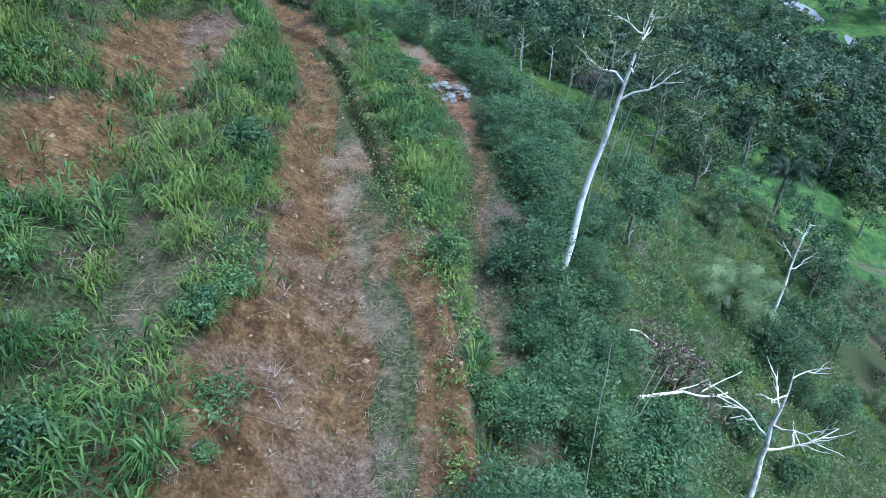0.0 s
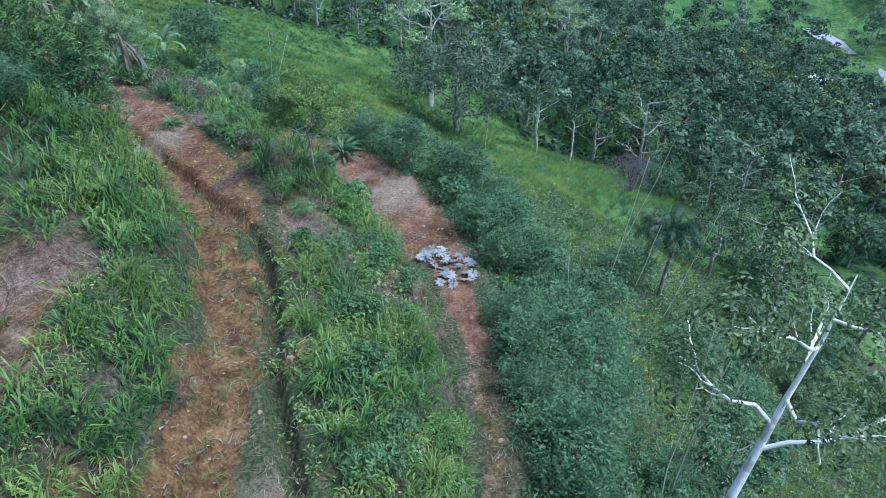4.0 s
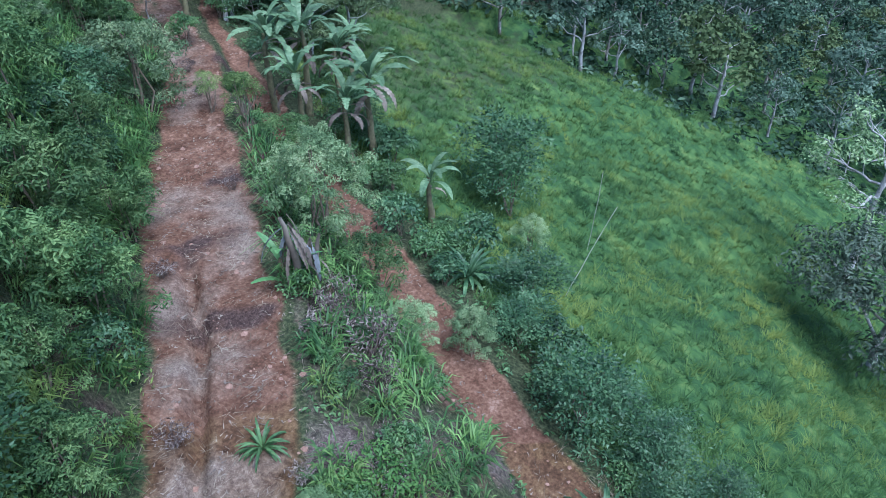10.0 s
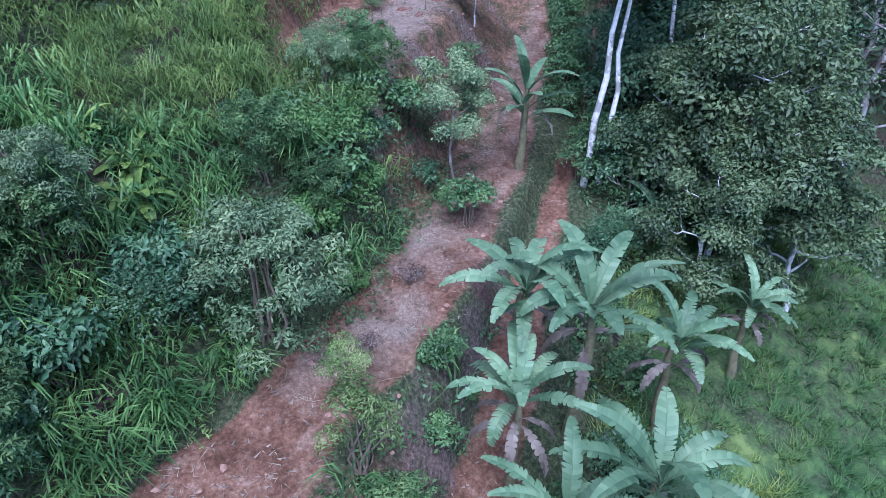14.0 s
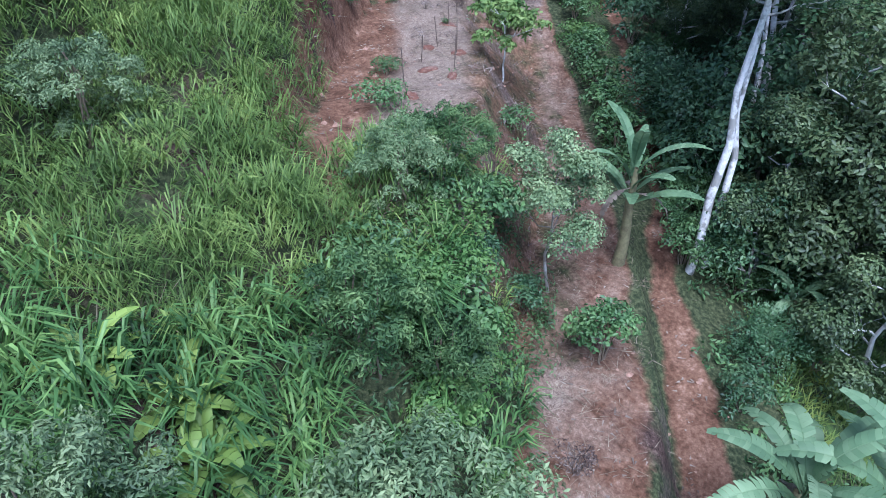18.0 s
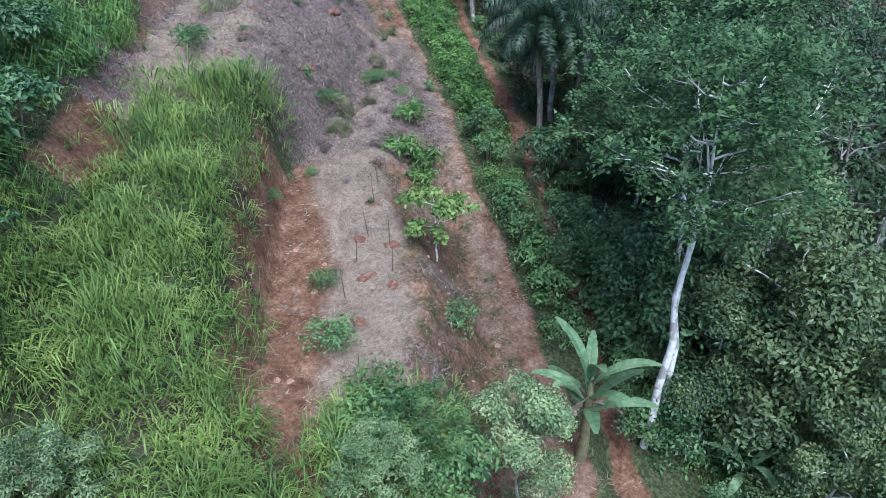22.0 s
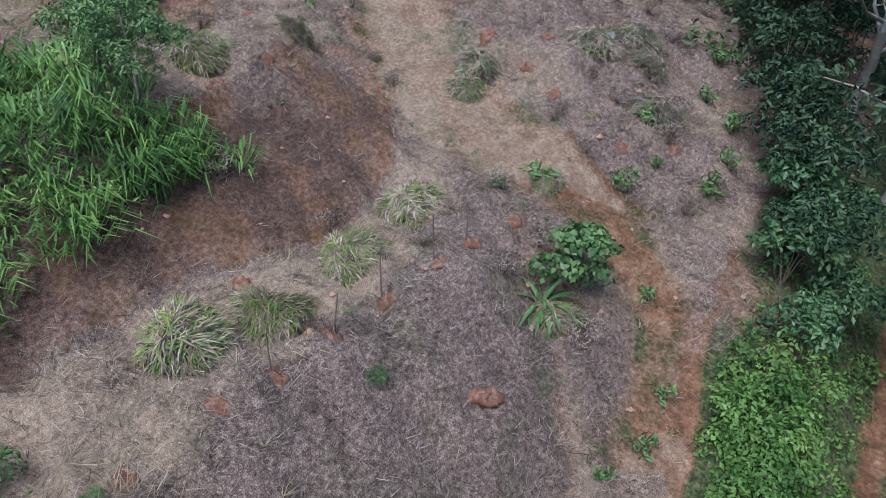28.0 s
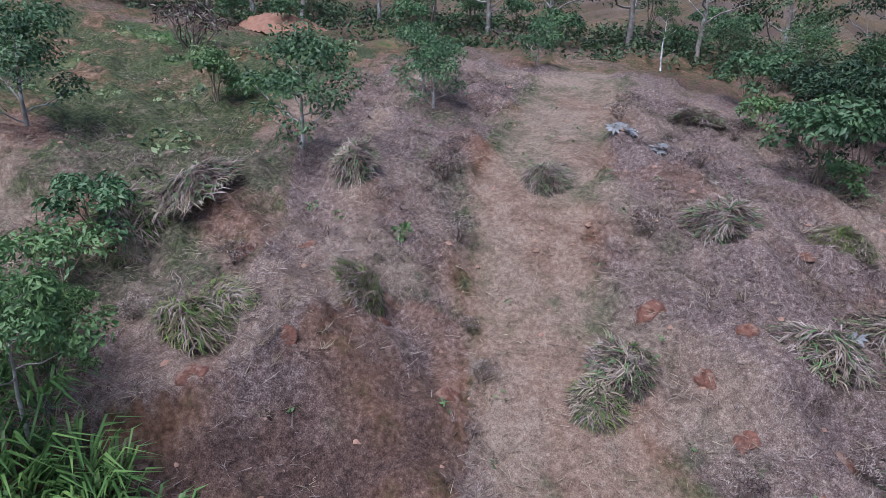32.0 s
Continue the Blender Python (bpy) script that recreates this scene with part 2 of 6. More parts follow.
def leaf_material(name, dark, mid, light, rough=.5, through_light=.25, gloss=.35, patch=1.15, vary=.4):
    """Foliage: each leaf of its own shade, drifting over the plant and from plant to plant, some light passing through."""
    m, nt, p = blank(name)
    geo, info, tc = nt.nodes.new("ShaderNodeNewGeometry"), nt.nodes.new("ShaderNodeObjectInfo"), nt.nodes.new("ShaderNodeTexCoord")
    big = noise_node(nt, patch, 3, .6, geo.outputs["Position"])
    add = nt.nodes.new("ShaderNodeMath")
    add.operation = "MULTIPLY_ADD"
    nt.links.new(geo.outputs["Random Per Island"], add.inputs[0])
    add.inputs[1].default_value = vary
    off = nt.nodes.new("ShaderNodeMath")
    off.operation = "MULTIPLY_ADD"
    nt.links.new(big.outputs[0], off.inputs[0])
    off.inputs[1].default_value, off.inputs[2].default_value = 2.0, -.53 - vary / 2
    nt.links.new(off.outputs[0], add.inputs[2])
    ramp = ramp_node(nt, [(0, dark), (.45, mid), (.95, light)])
    nt.links.new(add.outputs[0], ramp.inputs[0])
    hue = nt.nodes.new("ShaderNodeHueSaturation")
    sh = nt.nodes.new("ShaderNodeMapRange")
    nt.links.new(info.outputs["Random"], sh.inputs[0])
    sh.inputs[3].default_value, sh.inputs[4].default_value = .8, 1.2
    nt.links.new(sh.outputs[0], hue.inputs["Value"])
    nt.links.new(ramp.outputs[0], hue.inputs["Color"])
    nt.links.new(hue.outputs[0], p.inputs["Base Color"])
    p.inputs["Roughness"].default_value, p.inputs["Specular IOR Level"].default_value = rough, gloss
    tr = nt.nodes.new("ShaderNodeBsdfTranslucent")
    nt.links.new(hue.outputs[0], tr.inputs[0])
    ms = nt.nodes.new("ShaderNodeMixShader")
    ms.inputs[0].default_value = through_light
    nt.links.new(p.outputs[0], ms.inputs[1])
    nt.links.new(tr.outputs[0], ms.inputs[2])
    nt.links.new(ms.outputs[0], nt.nodes["Material Output"].inputs[0])
    return m


def bark_material(name, a, b, scale=6, blotch=None, bump=.4):
    m, nt, p = blank(name)
    tc = nt.nodes.new("ShaderNodeNewGeometry")
    n = noise_node(nt, scale, 6, .7, tc.outputs["Position"])
    r = ramp_node(nt, [(.3, a), (.68, b)])
    nt.links.new(n.outputs[0], r.inputs[0])
    col = r.outputs[0]
    if blotch:
        n2 = noise_node(nt, scale * .35, 3, .6, tc.outputs["Position"])
        r2 = ramp_node(nt, [(.52, (0, 0, 0)), (.6, (1, 1, 1))])
        nt.links.new(n2.outputs[0], r2.inputs[0])
        col = mix_node(nt, r2.outputs[0], col, blotch)
    nt.links.new(col, p.inputs["Base Color"])
    p.inputs["Roughness"].default_value = .85
    bm = nt.nodes.new("ShaderNodeBump")
    bm.inputs["Strength"].default_value, bm.inputs["Distance"].default_value = bump, .03
    nt.links.new(n.outputs[0], bm.inputs["Height"])
    nt.links.new(bm.outputs[0], p.inputs["Normal"])
    return m


def ground_material():
    """Red hill soil, straw and mulch, grass floor: blended by where each lies, broken up by noise at several sizes."""
    m, nt, p = blank("hill_ground")
    geo = nt.nodes.new("ShaderNodeNewGeometry")
    pos = geo.outputs["Position"]
    n_big, n_mid, n_fine, n_grain = noise_node(nt, .35, 5, .6, pos), noise_node(nt, 1.6, 6, .65, pos), noise_node(nt, 9, 6, .7, pos), noise_node(nt, 38, 4, .7, pos)
    soil = ramp_node(nt, [(.36, (.045, .023, .013)), (.47, (.105, .054, .032)), (.56, (.17, .096, .06)), (.66, (.29, .19, .135))])
    nt.links.new(mix_node(nt, .5, n_mid.outputs[0], n_fine.outputs[0]), soil.inputs[0])
    straw = ramp_node(nt, [(.38, (.085, .058, .044)), (.46, (.15, .11, .083)), (.54, (.22, .17, .128)), (.63, (.34, .285, .222))])
    nt.links.new(mix_node(nt, .6, n_fine.outputs[0], n_grain.outputs[0]), straw.inputs[0])
    dead = ramp_node(nt, [(.4, (.036, .024, .022)), (.47, (.082, .058, .051)), (.54, (.15, .113, .1)), (.61, (.28, .235, .21))])
    nt.links.new(mix_node(nt, .55, n_fine.outputs[0], n_grain.outputs[0]), dead.inputs[0])
    brown = ramp_node(nt, [(.36, (.022, .013, .006)), (.47, (.072, .042, .019)), (.56, (.135, .082, .038)), (.66, (.24, .17, .09))])
    nt.links.new(mix_node(nt, .5, n_mid.outputs[0], n_fine.outputs[0]), brown.inputs[0])
    # dark litter and burnt earth; also the painted shade beneath tall grass
    humus_shade = ramp_node(nt, [(.38, (.014, .009, .007)), (.47, (.042, .026, .021)), (.55, (.085, .055, .044)), (.66, (.17, .12, .097))])
    nt.links.new(mix_node(nt, .5, n_fine.outputs[0], n_grain.outputs[0]), humus_shade.inputs[0])
    floor = ramp_node(nt, [(.34, (.014, .02, .01)), (.48, (.036, .046, .02)), (.58, (.07, .08, .036)), (.7, (.12, .115, .06))])
    nt.links.new(n_fine.outputs[0], floor.inputs[0])
    meadow = ramp_node(nt, [(.34, (.016, .04, .014)), (.46, (.036, .082, .026)), (.56, (.074, .135, .036)), (.68, (.15, .19, .054))])
    nt.links.new(mix_node(nt, .5, n_big.outputs[0], n_mid.outputs[0]), meadow.inputs[0])

    def weight(name, lo=.35, hi=.65):
        a = nt.nodes.new("ShaderNodeAttribute")
        a.attribute_name = name
        s = nt.nodes.new("ShaderNodeMath")
        s.operation = "MULTIPLY_ADD"
        nt.links.new(n_mid.outputs[0], s.inputs[0])
        s.inputs[1].default_value = .9
        nt.links.new(a.outputs["Fac"], s.inputs[2])
        r = nt.nodes.new("ShaderNodeMapRange")
        nt.links.new(s.outputs[0], r.inputs[0])
        r.inputs[1].default_value, r.inputs[2].default_value = lo + .45, hi + .45
        return r.outputs[0]

    col = mix_node(nt, weight("meadow"), floor.outputs[0], meadow.outputs[0])
    col = mix_node(nt, weight("soil"), col, mix_node(nt, weight("brown", .3, .7), soil.outputs[0], brown.outputs[0]))
    col = mix_node(nt, weight("dead", .3, .75), col, dead.outputs[0])
    col = mix_node(nt, weight("straw", .3, .8), col, straw.outputs[0])
    col = mix_node(nt, weight("humus_shade", .3, .7), col, humus_shade.outputs[0])
    nt.links.new(col, p.inputs["Base Color"])
    p.inputs["Roughness"].default_value, p.inputs["Specular IOR Level"].default_value = .95, .15
    bm = nt.nodes.new("ShaderNodeBump")
    bm.inputs["Strength"].default_value, bm.inputs["Distance"].default_value = .7, .08
    nt.links.new(mix_node(nt, .5, n_fine.outputs[0], n_grain.outputs[0]), bm.inputs["Height"])
    nt.links.new(bm.outputs[0], p.inputs["Normal"])
    return m


M_GROUND = ground_material()
M_GRASS = leaf_material("tall_grass_blades", (.03, .056, .014), (.094, .152, .036), (.22, .29, .074), .55, .3, .25, .8, .45)
M_RANK = leaf_material("rank_grass_blades", (0.0222, 0.0554, 0.0172), (0.0739, 0.154, 0.0419), (0.209, 0.333, 0.0924), .5, .3, .3, .6, .5)
M_MEADOW = leaf_material("meadow_grass_blades", (0.0308, 0.077, 0.0264), (0.0825, 0.156, 0.0418), (0.22, 0.27, 0.055), .65, .3, .2, .3, .3)
M_DRY = leaf_material("dry_grass_blades", (0.085, 0.0638, 0.0425), (0.196, 0.157, 0.111), (0.357, 0.306, 0.221), .8, .15, .1)
M_DEADWEED = leaf_material("withered_stems", (.03, .021, .018), (.115, .087, .077), (.36, .31, .27), .85, .1, .1, 1.4, .7)
M_HERB = leaf_material("herb_leaves", (0.0315, 0.0675, 0.0252), (0.0765, 0.149, 0.0504), (0.149, 0.243, 0.081))
M_DARK = leaf_material("dark_leaves", (0.0149, 0.0393, 0.0169), (0.0515, 0.111, 0.045), (0.131, 0.216, 0.0936), .5)
# foliage with the shade of overhanging trees put into its colour
M_SHADE = leaf_material("shade_darkened_leaves", (.006, .015, .008), (.02, .044, .021), (.06, .1, .048), .5, .2, .25)
M_BLUE = leaf_material("greyish_leaves", (.042, .076, .034), (.118, .178, .076), (.28, .35, .165), .6)
M_SOFT = leaf_material("pale_flowering_leaves", (.06, .11, .045), (.17, .26, .105), (.36, .44, .22), .65)
M_BRIGHT = leaf_material("bright_leaves", (0.034, 0.085, 0.0213), (0.0892, 0.178, 0.0442), (0.187, 0.289, 0.085), .55, .35, .25)
M_FOREST = leaf_material("forest_leaves", (0.0124, 0.0273, 0.0124), (0.0422, 0.0756, 0.031), (0.112, 0.158, 0.0651), .55)
M_OLIVE = leaf_material("olive_leaves", (.022, .04, .017), (.072, .112, .042), (.18, .235, .095), .5)
M_LIME = leaf_material("yellow_green_leaves", (0.0396, 0.077, 0.022), (0.127, 0.198, 0.0528), (0.33, 0.413, 0.143), .6, .35, .25)
M_FERNY = leaf_material("ferny_leaves", (0.023, 0.0552, 0.0207), (0.0805, 0.149, 0.0483), (0.207, 0.299, 0.103), .6, .35, .25)
M_WILLOW = leaf_material("dull_grey_green_leaves", (.022, .036, .022), (.07, .1, .06), (.17, .22, .14), .6)
M_PURPLE = leaf_material("leafless_grey_twigs", (.06, .05, .055), (.14, .12, .13), (.27, .25, .26), .85, .1, .1)
M_GREEN = leaf_material("green_compound_leaves", (0.012, 0.0288, 0.012), (0.0448, 0.092, 0.0336), (0.12, 0.192, 0.076), .55, .25, .2)
M_FAR = [leaf_material("valley_leaves", (0.0119, 0.0306, 0.0187), (0.051, 0.0953, 0.0528), (0.161, 0.23, 0.128), .7, .2, .15, .32, .3),
         leaf_material("valley_olive_leaves", (0.0204, 0.0374, 0.0145), (0.0799, 0.119, 0.0425), (0.204, 0.255, 0.102), .7, .2, .15, .32, .3),
         leaf_material("valley_grey_leaves", (0.0245, 0.0449, 0.0294), (0.0857, 0.139, 0.0857), (0.228, 0.302, 0.212), .7, .2, .15, .32, .3)]
M_BANANA = leaf_material("banana_leaf", (.062, .117, .056), (.126, .205, .098), (.238, .326, .172), .55, .3, .3, .6, .35)
M_YOUNG = leaf_material("young_banana_leaf", (.06, .15, .05), (.11, .24, .08), (.2, .36, .13), .5, .35, .3, .5, .25)
M_YELLOW = leaf_material("yellow_green_broad_leaf", (.12, .19, .04), (.2, .29, .06), (.32, .42, .1), .5, .35, .3, .5, .3)
M_BANANA_DRY = leaf_material("withered_banana_leaf", (.09, .07, .055), (.19, .155, .12), (.33, .28, .22), .8)
M_PALM = leaf_material("palm_leaflets", (0.0072, 0.0187, 0.00864), (0.0173, 0.0403, 0.0187), (0.054, 0.09, 0.0432), .45, .12, .3, 1.2, .7)
M_WHITELEAF = leaf_material("white_fallen_leaf", (0.111, 0.119, 0.119), (0.187, 0.2, 0.2), (0.306, 0.315, 0.315), .7, .1, .1)
M_STEM = bark_material("banana_stem", (.07, .055, .03), (.2, .19, .09), 5)
M_WHITE = bark_material("pale_bark", (.72, .7, .66), (.92, .9, .86), 5, (.5, .48, .43))
M_POLE = bark_material("weathered_bamboo", (.2, .21, .15), (.42, .43, .34), 8)
M_PALE = bark_material("grey_white_bark", (.26, .25, .23), (.48, .46, .43), 6, (.2, .19, .17))
M_MOTTLED = bark_material("mottled_bark", (.5, .49, .45), (.82, .8, .76), 7, (.3, .29, .26))
M_GREY = bark_material("grey_bark", (.14, .12, .1), (.3, .27, .23), 6, (.4, .39, .36))
M_TWIG = bark_material("twig_bark", (.1, .075, .05), (.24, .19, .13), 8)
M_STAKE = bark_material("stake_wood", (.06, .045, .035), (.14, .1, .075), 10)


# ---------------------------------------------------------------- mesh makers
def fast_mesh(name, verts, loops, sizes, mat):
    me = bpy.data.meshes.new(name)
    verts = np.ascontiguousarray(verts, dtype=np.float32)
    me.vertices.add(len(verts))
    me.vertices.foreach_set("co", verts.ravel())
    loops, sizes = np.asarray(loops, np.int32).ravel(), np.asarray(sizes, np.int32)
    me.loops.add(len(loops))
    me.loops.foreach_set("vertex_index", loops)
    me.polygons.add(len(sizes))
    starts = np.concatenate([[0], np.cumsum(sizes)[:-1]]).astype(np.int32)
    me.polygons.foreach_set("loop_start", starts)
    me.polygons.foreach_set("loop_total", sizes)
    me.update(calc_edges=True)
    if mat:
        me.materials.append(mat)
    return me


class Soup:
    """Gathers strips of faces into one mesh."""

    def __init__(self):
        self.v, self.l, self.s, self.n = [], [], [], 0

    def add(self, verts, loops, sizes):
        verts = np.asarray(verts, float).reshape(-1, 3)
        self.v.append(verts)
        self.l.append(np.asarray(loops).ravel() + self.n)
        self.s.append(np.asarray(sizes).ravel())
        self.n += len(verts)

    def mesh(self, name, mat, smooth=False):
        me = fast_mesh(name, np.vstack(self.v), np.concatenate(self.l), np.concatenate(self.s), mat)
        if smooth:
            me.polygons.foreach_set("use_smooth", np.ones(len(me.polygons), bool))
        return me


def part(name, mesh, parent, label=""):
    ob = new(name, mesh)
    ob.parent = parent
    if label:
        ob["label"] = label
    return ob


def thing(name, m, label, category, group=""):
    ob = new(name)
    ob.empty_display_size = .2
    ob.matrix_basis = m
    return tagged(ob, label, category, group)


def unit(v):
    return v / np.maximum(np.linalg.norm(v, axis=-1, keepdims=True), 1e-9)


def grown(rng, out, n, droop):
    out = unit(out + rng.normal(0, .35, (n, 3)))
    out[:, 2] -= droop
    out = unit(out)
    side = unit(np.cross(out, rng.normal(0, 1, (n, 3)) * .6 + np.array([0, 0, 1.])))
    return out, side, np.cross(side, out)


def leaf_soup(soup, rng, c, out, size, aspect=.45, fold=.25, droop=.0, shell=False, slim=False):
    """Leaves: a folded diamond each, at c, growing along out; as a shell they lie over one another like shingles, facing out."""
    n = len(c)
    if shell:
        face = unit(unit(out) + rng.normal(0, .42, (n, 3)))
        out = np.cross(face, rng.normal(0, 1, (n, 3)) + np.array([.0, 0, .2])) + face * .25 - np.array([0, 0, .35])
        out = unit(out - face * (out * face).sum(1)[:, None] * .8)
        side = unit(np.cross(face, out))
        nor = face
    else:
        out, side, nor = grown(rng, out, n, droop)
    ln = (size * rng.uniform(.65, 1.35, n))[:, None]
    if slim:
        v = np.stack([c + out * ln * .3 - side * ln * aspect * .55, c + out * ln * .3 + side * ln * aspect * .55, c + out * ln], 1)
        soup.add(v, np.arange(3 * n), np.full(n, 3))
        return
    v = np.stack([c, c + out * ln * .5 + side * ln * aspect * .5 + nor * ln * fold * .3, c + out * ln - nor * ln * .08,
                  c + out * ln * .5 - side * ln * aspect * .5 + nor * ln * fold * .3], 1)
    base = (np.arange(n) * 4)[:, None]
    soup.add(v, base + np.array([0, 1, 2, 0, 2, 3]), np.full(2 * n, 3))


def blade_soup(soup, rng, root, lean, height, width, n_seg=2, bend=.6):
    """Grass blades: strips that rise and arch over."""
    n = len(root)
    lean = np.asarray(lean)
    side = np.stack([-lean[:, 1], lean[:, 0], np.zeros(n)], 1)
    side = unit(side + rng.normal(0, .35, (n, 3)) * np.array([1, 1, .2]))
    h, w = height[:, None], width[:, None]
    up = np.array([0, 0, 1.])
    flat = np.stack([lean[:, 0], lean[:, 1], np.zeros(n)], 1)
    p1 = root + up * h * .55 + flat * h * .18
    p2 = root + up * h * (.92 - .25 * bend) + flat * h * (.3 + .3 * bend)
    p3 = root + up * h * (.95 - .6 * bend) + flat * h * (.42 + .62 * bend)
    p1 = (p1 + p2) / 2
    v = np.stack([root - side * w * .4, root + side * w * .4, p1 + side * w * .5, p1 - side * w * .5, p3], 1)
    b = (np.arange(n) * 5)[:, None]
    soup.add(v, b + np.array([0, 1, 2, 3, 3, 2, 4]), np.tile([4, 3], n))


def tube(soup, pts, radii, sides=6):
    pts = np.asarray(pts, float)
    k = len(pts)
    tan = unit(np.gradient(pts, axis=0))
    ref = np.where(np.abs(tan[:, 2:3]) > .9, np.array([[1., 0, 0]]), np.array([[0, 0, 1.]]))
    a = unit(np.cross(tan, ref))
    b = np.cross(tan, a)
    ang = np.linspace(0, 2 * math.pi, sides, endpoint=False)
    ring = a[:, None] * np.cos(ang)[None, :, None] + b[:, None] * np.sin(ang)[None, :, None]
    v = pts[:, None] + ring * np.asarray(radii)[:, None, None]
    i = np.arange(k - 1)[:, None] * sides
    j = np.arange(sides)[None]
    jn = (j + 1) % sides
    f = np.stack([i + j, i + jn, i + sides + jn, i + sides + j], -1).reshape(-1, 4)
    soup.add(v, f, np.full(len(f), 4))


def bent(rng, a, b, n=6, wob=.06, sag=0.):
    """A crooked way from a to b."""
    a, b = np.asarray(a, float), np.asarray(b, float)
    t = np.linspace(0, 1, n)[:, None]
    ln = np.linalg.norm(b - a)
    off = rng.normal(0, wob * ln, (n, 3))
    off = np.cumsum(off, 0) * .6
    off -= off[0] + (off[-1] - off[0]) * t
    p = a + (b - a) * t + off
    p[:, 2] -= sag * ln * np.sin(math.pi * t[:, 0])
    return p


# ---------------------------------------------------------------- ground
def axis_steps(lo, hi, fine, reach, grow=1.3):
    core = np.arange(lo, hi + fine / 2, fine)
    out, s, a, b = [core], fine, lo, hi
    left, right = [], []
    while a > -reach or b < reach:
        s = min(s * grow, 60)
        a -= s
        b += s
        left.append(a)
        right.append(b)
    return np.concatenate([left[::-1], core, right])


def zones(x, y, d, q):
    """Weights of soil, straw, dead growth and meadow on the ground."""
    s = q[3][3]
    t_b, t_l, t_u, t_c = [np.abs(q[i][0]) - q[i][2] for i in (3, 4, 1, 2)]
    w = wave(x, y, 2.3, .7)

    def near(v, soft=.5):
        return np.clip(.5 - (v + .25 * w) / soft, 0, 1)

    soil, straw, dead, meadow = [np.zeros(x.shape) for _ in range(4)]
    first, late = s < 95, x < -46.8
    soil = np.maximum(near(t_b + .25), near(t_l + .1))
    young = s < 62
    rag = .5 * wave(x, y, 4.1, 2.) + .25 * wave(x, y, 1.3, .5)
    soil = np.where(young, np.maximum(np.maximum(near(np.abs(d[3] + np.interp(y, [22, 30], [1.9, .7]) + rag * .5) - np.interp(y, [22, 30], [1.15, .75]) - rag * .4, .6), .5 * near(np.abs(d[3] - 1.2 + rag) - .35, .6) * (rag > -.1)), near(t_l + .35 + .3 * rag) * np.where(y < 33, .5, .8)), soil)
    soil = np.where(young, np.maximum(soil, near(np.abs(d[3] + .1) - .9, .9) * (.3 + .5 * wave(x, y, 3.1, 1.1))), soil)
    brown = np.where(young, .95 + .35 * wave(x, y, 5.3, 3.), np.where(s < 72, .6 + .4 * wave(x, y, 4.3, 3.), .1 + .35 * wave(x, y, 5.1, 1.)))
    brown = np.where(young & (np.abs(d[4]) < 2.8) & (y > 32), .15, brown)
    scar = bare_scar(x, y, d)
    soil = np.where(first & (s < 62), np.maximum(soil, scar), soil)
    face = near(np.abs(d[3] + np.interp(y, [8, 11.5, 15], [3.6, 3.1, 2.6]) + .2 * rag) - np.interp(y, [8, 11.5, 15], [1.9, 1.4, .95]), .5) * np.clip((26 - y) / 4, 0, 1) + near(np.abs(d[3] - .85 + .3 * rag) - .7, .6) * (y < 19) * .9
    soil = np.where(young, np.maximum(soil, face), soil)
    soil = np.where(~first, np.maximum(soil, near(t_c, .6)), soil)
    straw = np.where(first & (s > 66), np.clip((s - 66) / 5, 0, 1) * near(t_b + .25, .9) * (.46 + .4 * wave(x, y, 2.9, 4.) + .15 * wave(x, y, .9, 1.)), straw)
    straw = np.where(young, near(np.abs(d[3] + .1) - 1., .8) * (.22 + .4 * wave(x, y, 2.2, 7.)) * np.clip((56 - s) / 5, 0, 1), straw)
    straw = np.where(young, np.maximum(straw, near(t_u, 1.) * .38), straw)
    straw = np.where(young & (y < 24), np.maximum(straw * (1 - .8 * face), near(np.abs(d[3] + .75 + .4 * rag) - .7, .7) * (.42 + .3 * wave(x, y, 1.7, 2.))), straw)
    straw = np.where(s < 68, np.maximum(straw, near(t_l + .1) * np.interp(y, [31, 34, 41, 45, 48, 51], [.3, .12, .14, .62, .6, .3]) * (1 + .45 * wave(x, y, 2.1, 1.) + .2 * wave(x, y, .7, 3.))), straw)
    dead = np.where(young & (d[1] > -1), .22 + .4 * wave(x, y, 3.3, 5.), dead)
    gap = first & (s > 58) & (d[3] > q[3][2]) & (d[4] < -q[4][2])
    dead = np.where(gap, .4 + .3 * wave(x, y, 2.2, 3.), dead)
    soil = np.where(gap, np.maximum(soil, .3 + .4 * wave(x, y, 2.7, 1.)), soil)
    straw = np.where(~first & (x > -47), np.maximum(straw, near(np.abs(d[2] - .6) - 1.3, .8) * .75), straw)
    straw = np.where(~first & (x > -47), np.maximum(straw, near(t_b, .8) * .42), straw)
    bank = (d[2] > 0) & (d[3] < 0) & ~first
    dead = np.where(bank, .3 + .3 * wave(x, y, 1.6, 5.), dead)
    soil = np.where(bank, .55, soil)
    low_bank = (d[0] > q[0][2]) & (d[1] < -q[1][2]) & late
    spur = low_bank & (x < -51) & (x + 1.2 * w + .8 * wave(x, y, 1.1, 3.) > -66.6)
    cut = late & (d[3] < .3) & (d[0] > -1.5)
    dead = np.where(cut, .72 + .2 * wave(x, y, 1.8, 2.), dead)
    straw = np.where(cut, np.maximum(near(t_u, .9) * (.75 + .25 * wave(x, y, 2.4, 5.)), near(t_c + .1, .8) * .6), straw)
    soil = np.where(cut, np.maximum(.3, soil * .9), soil)
    end = (x < -59) & (d[4] < -2)
    dead = np.where(end, np.maximum(dead, .45), dead)
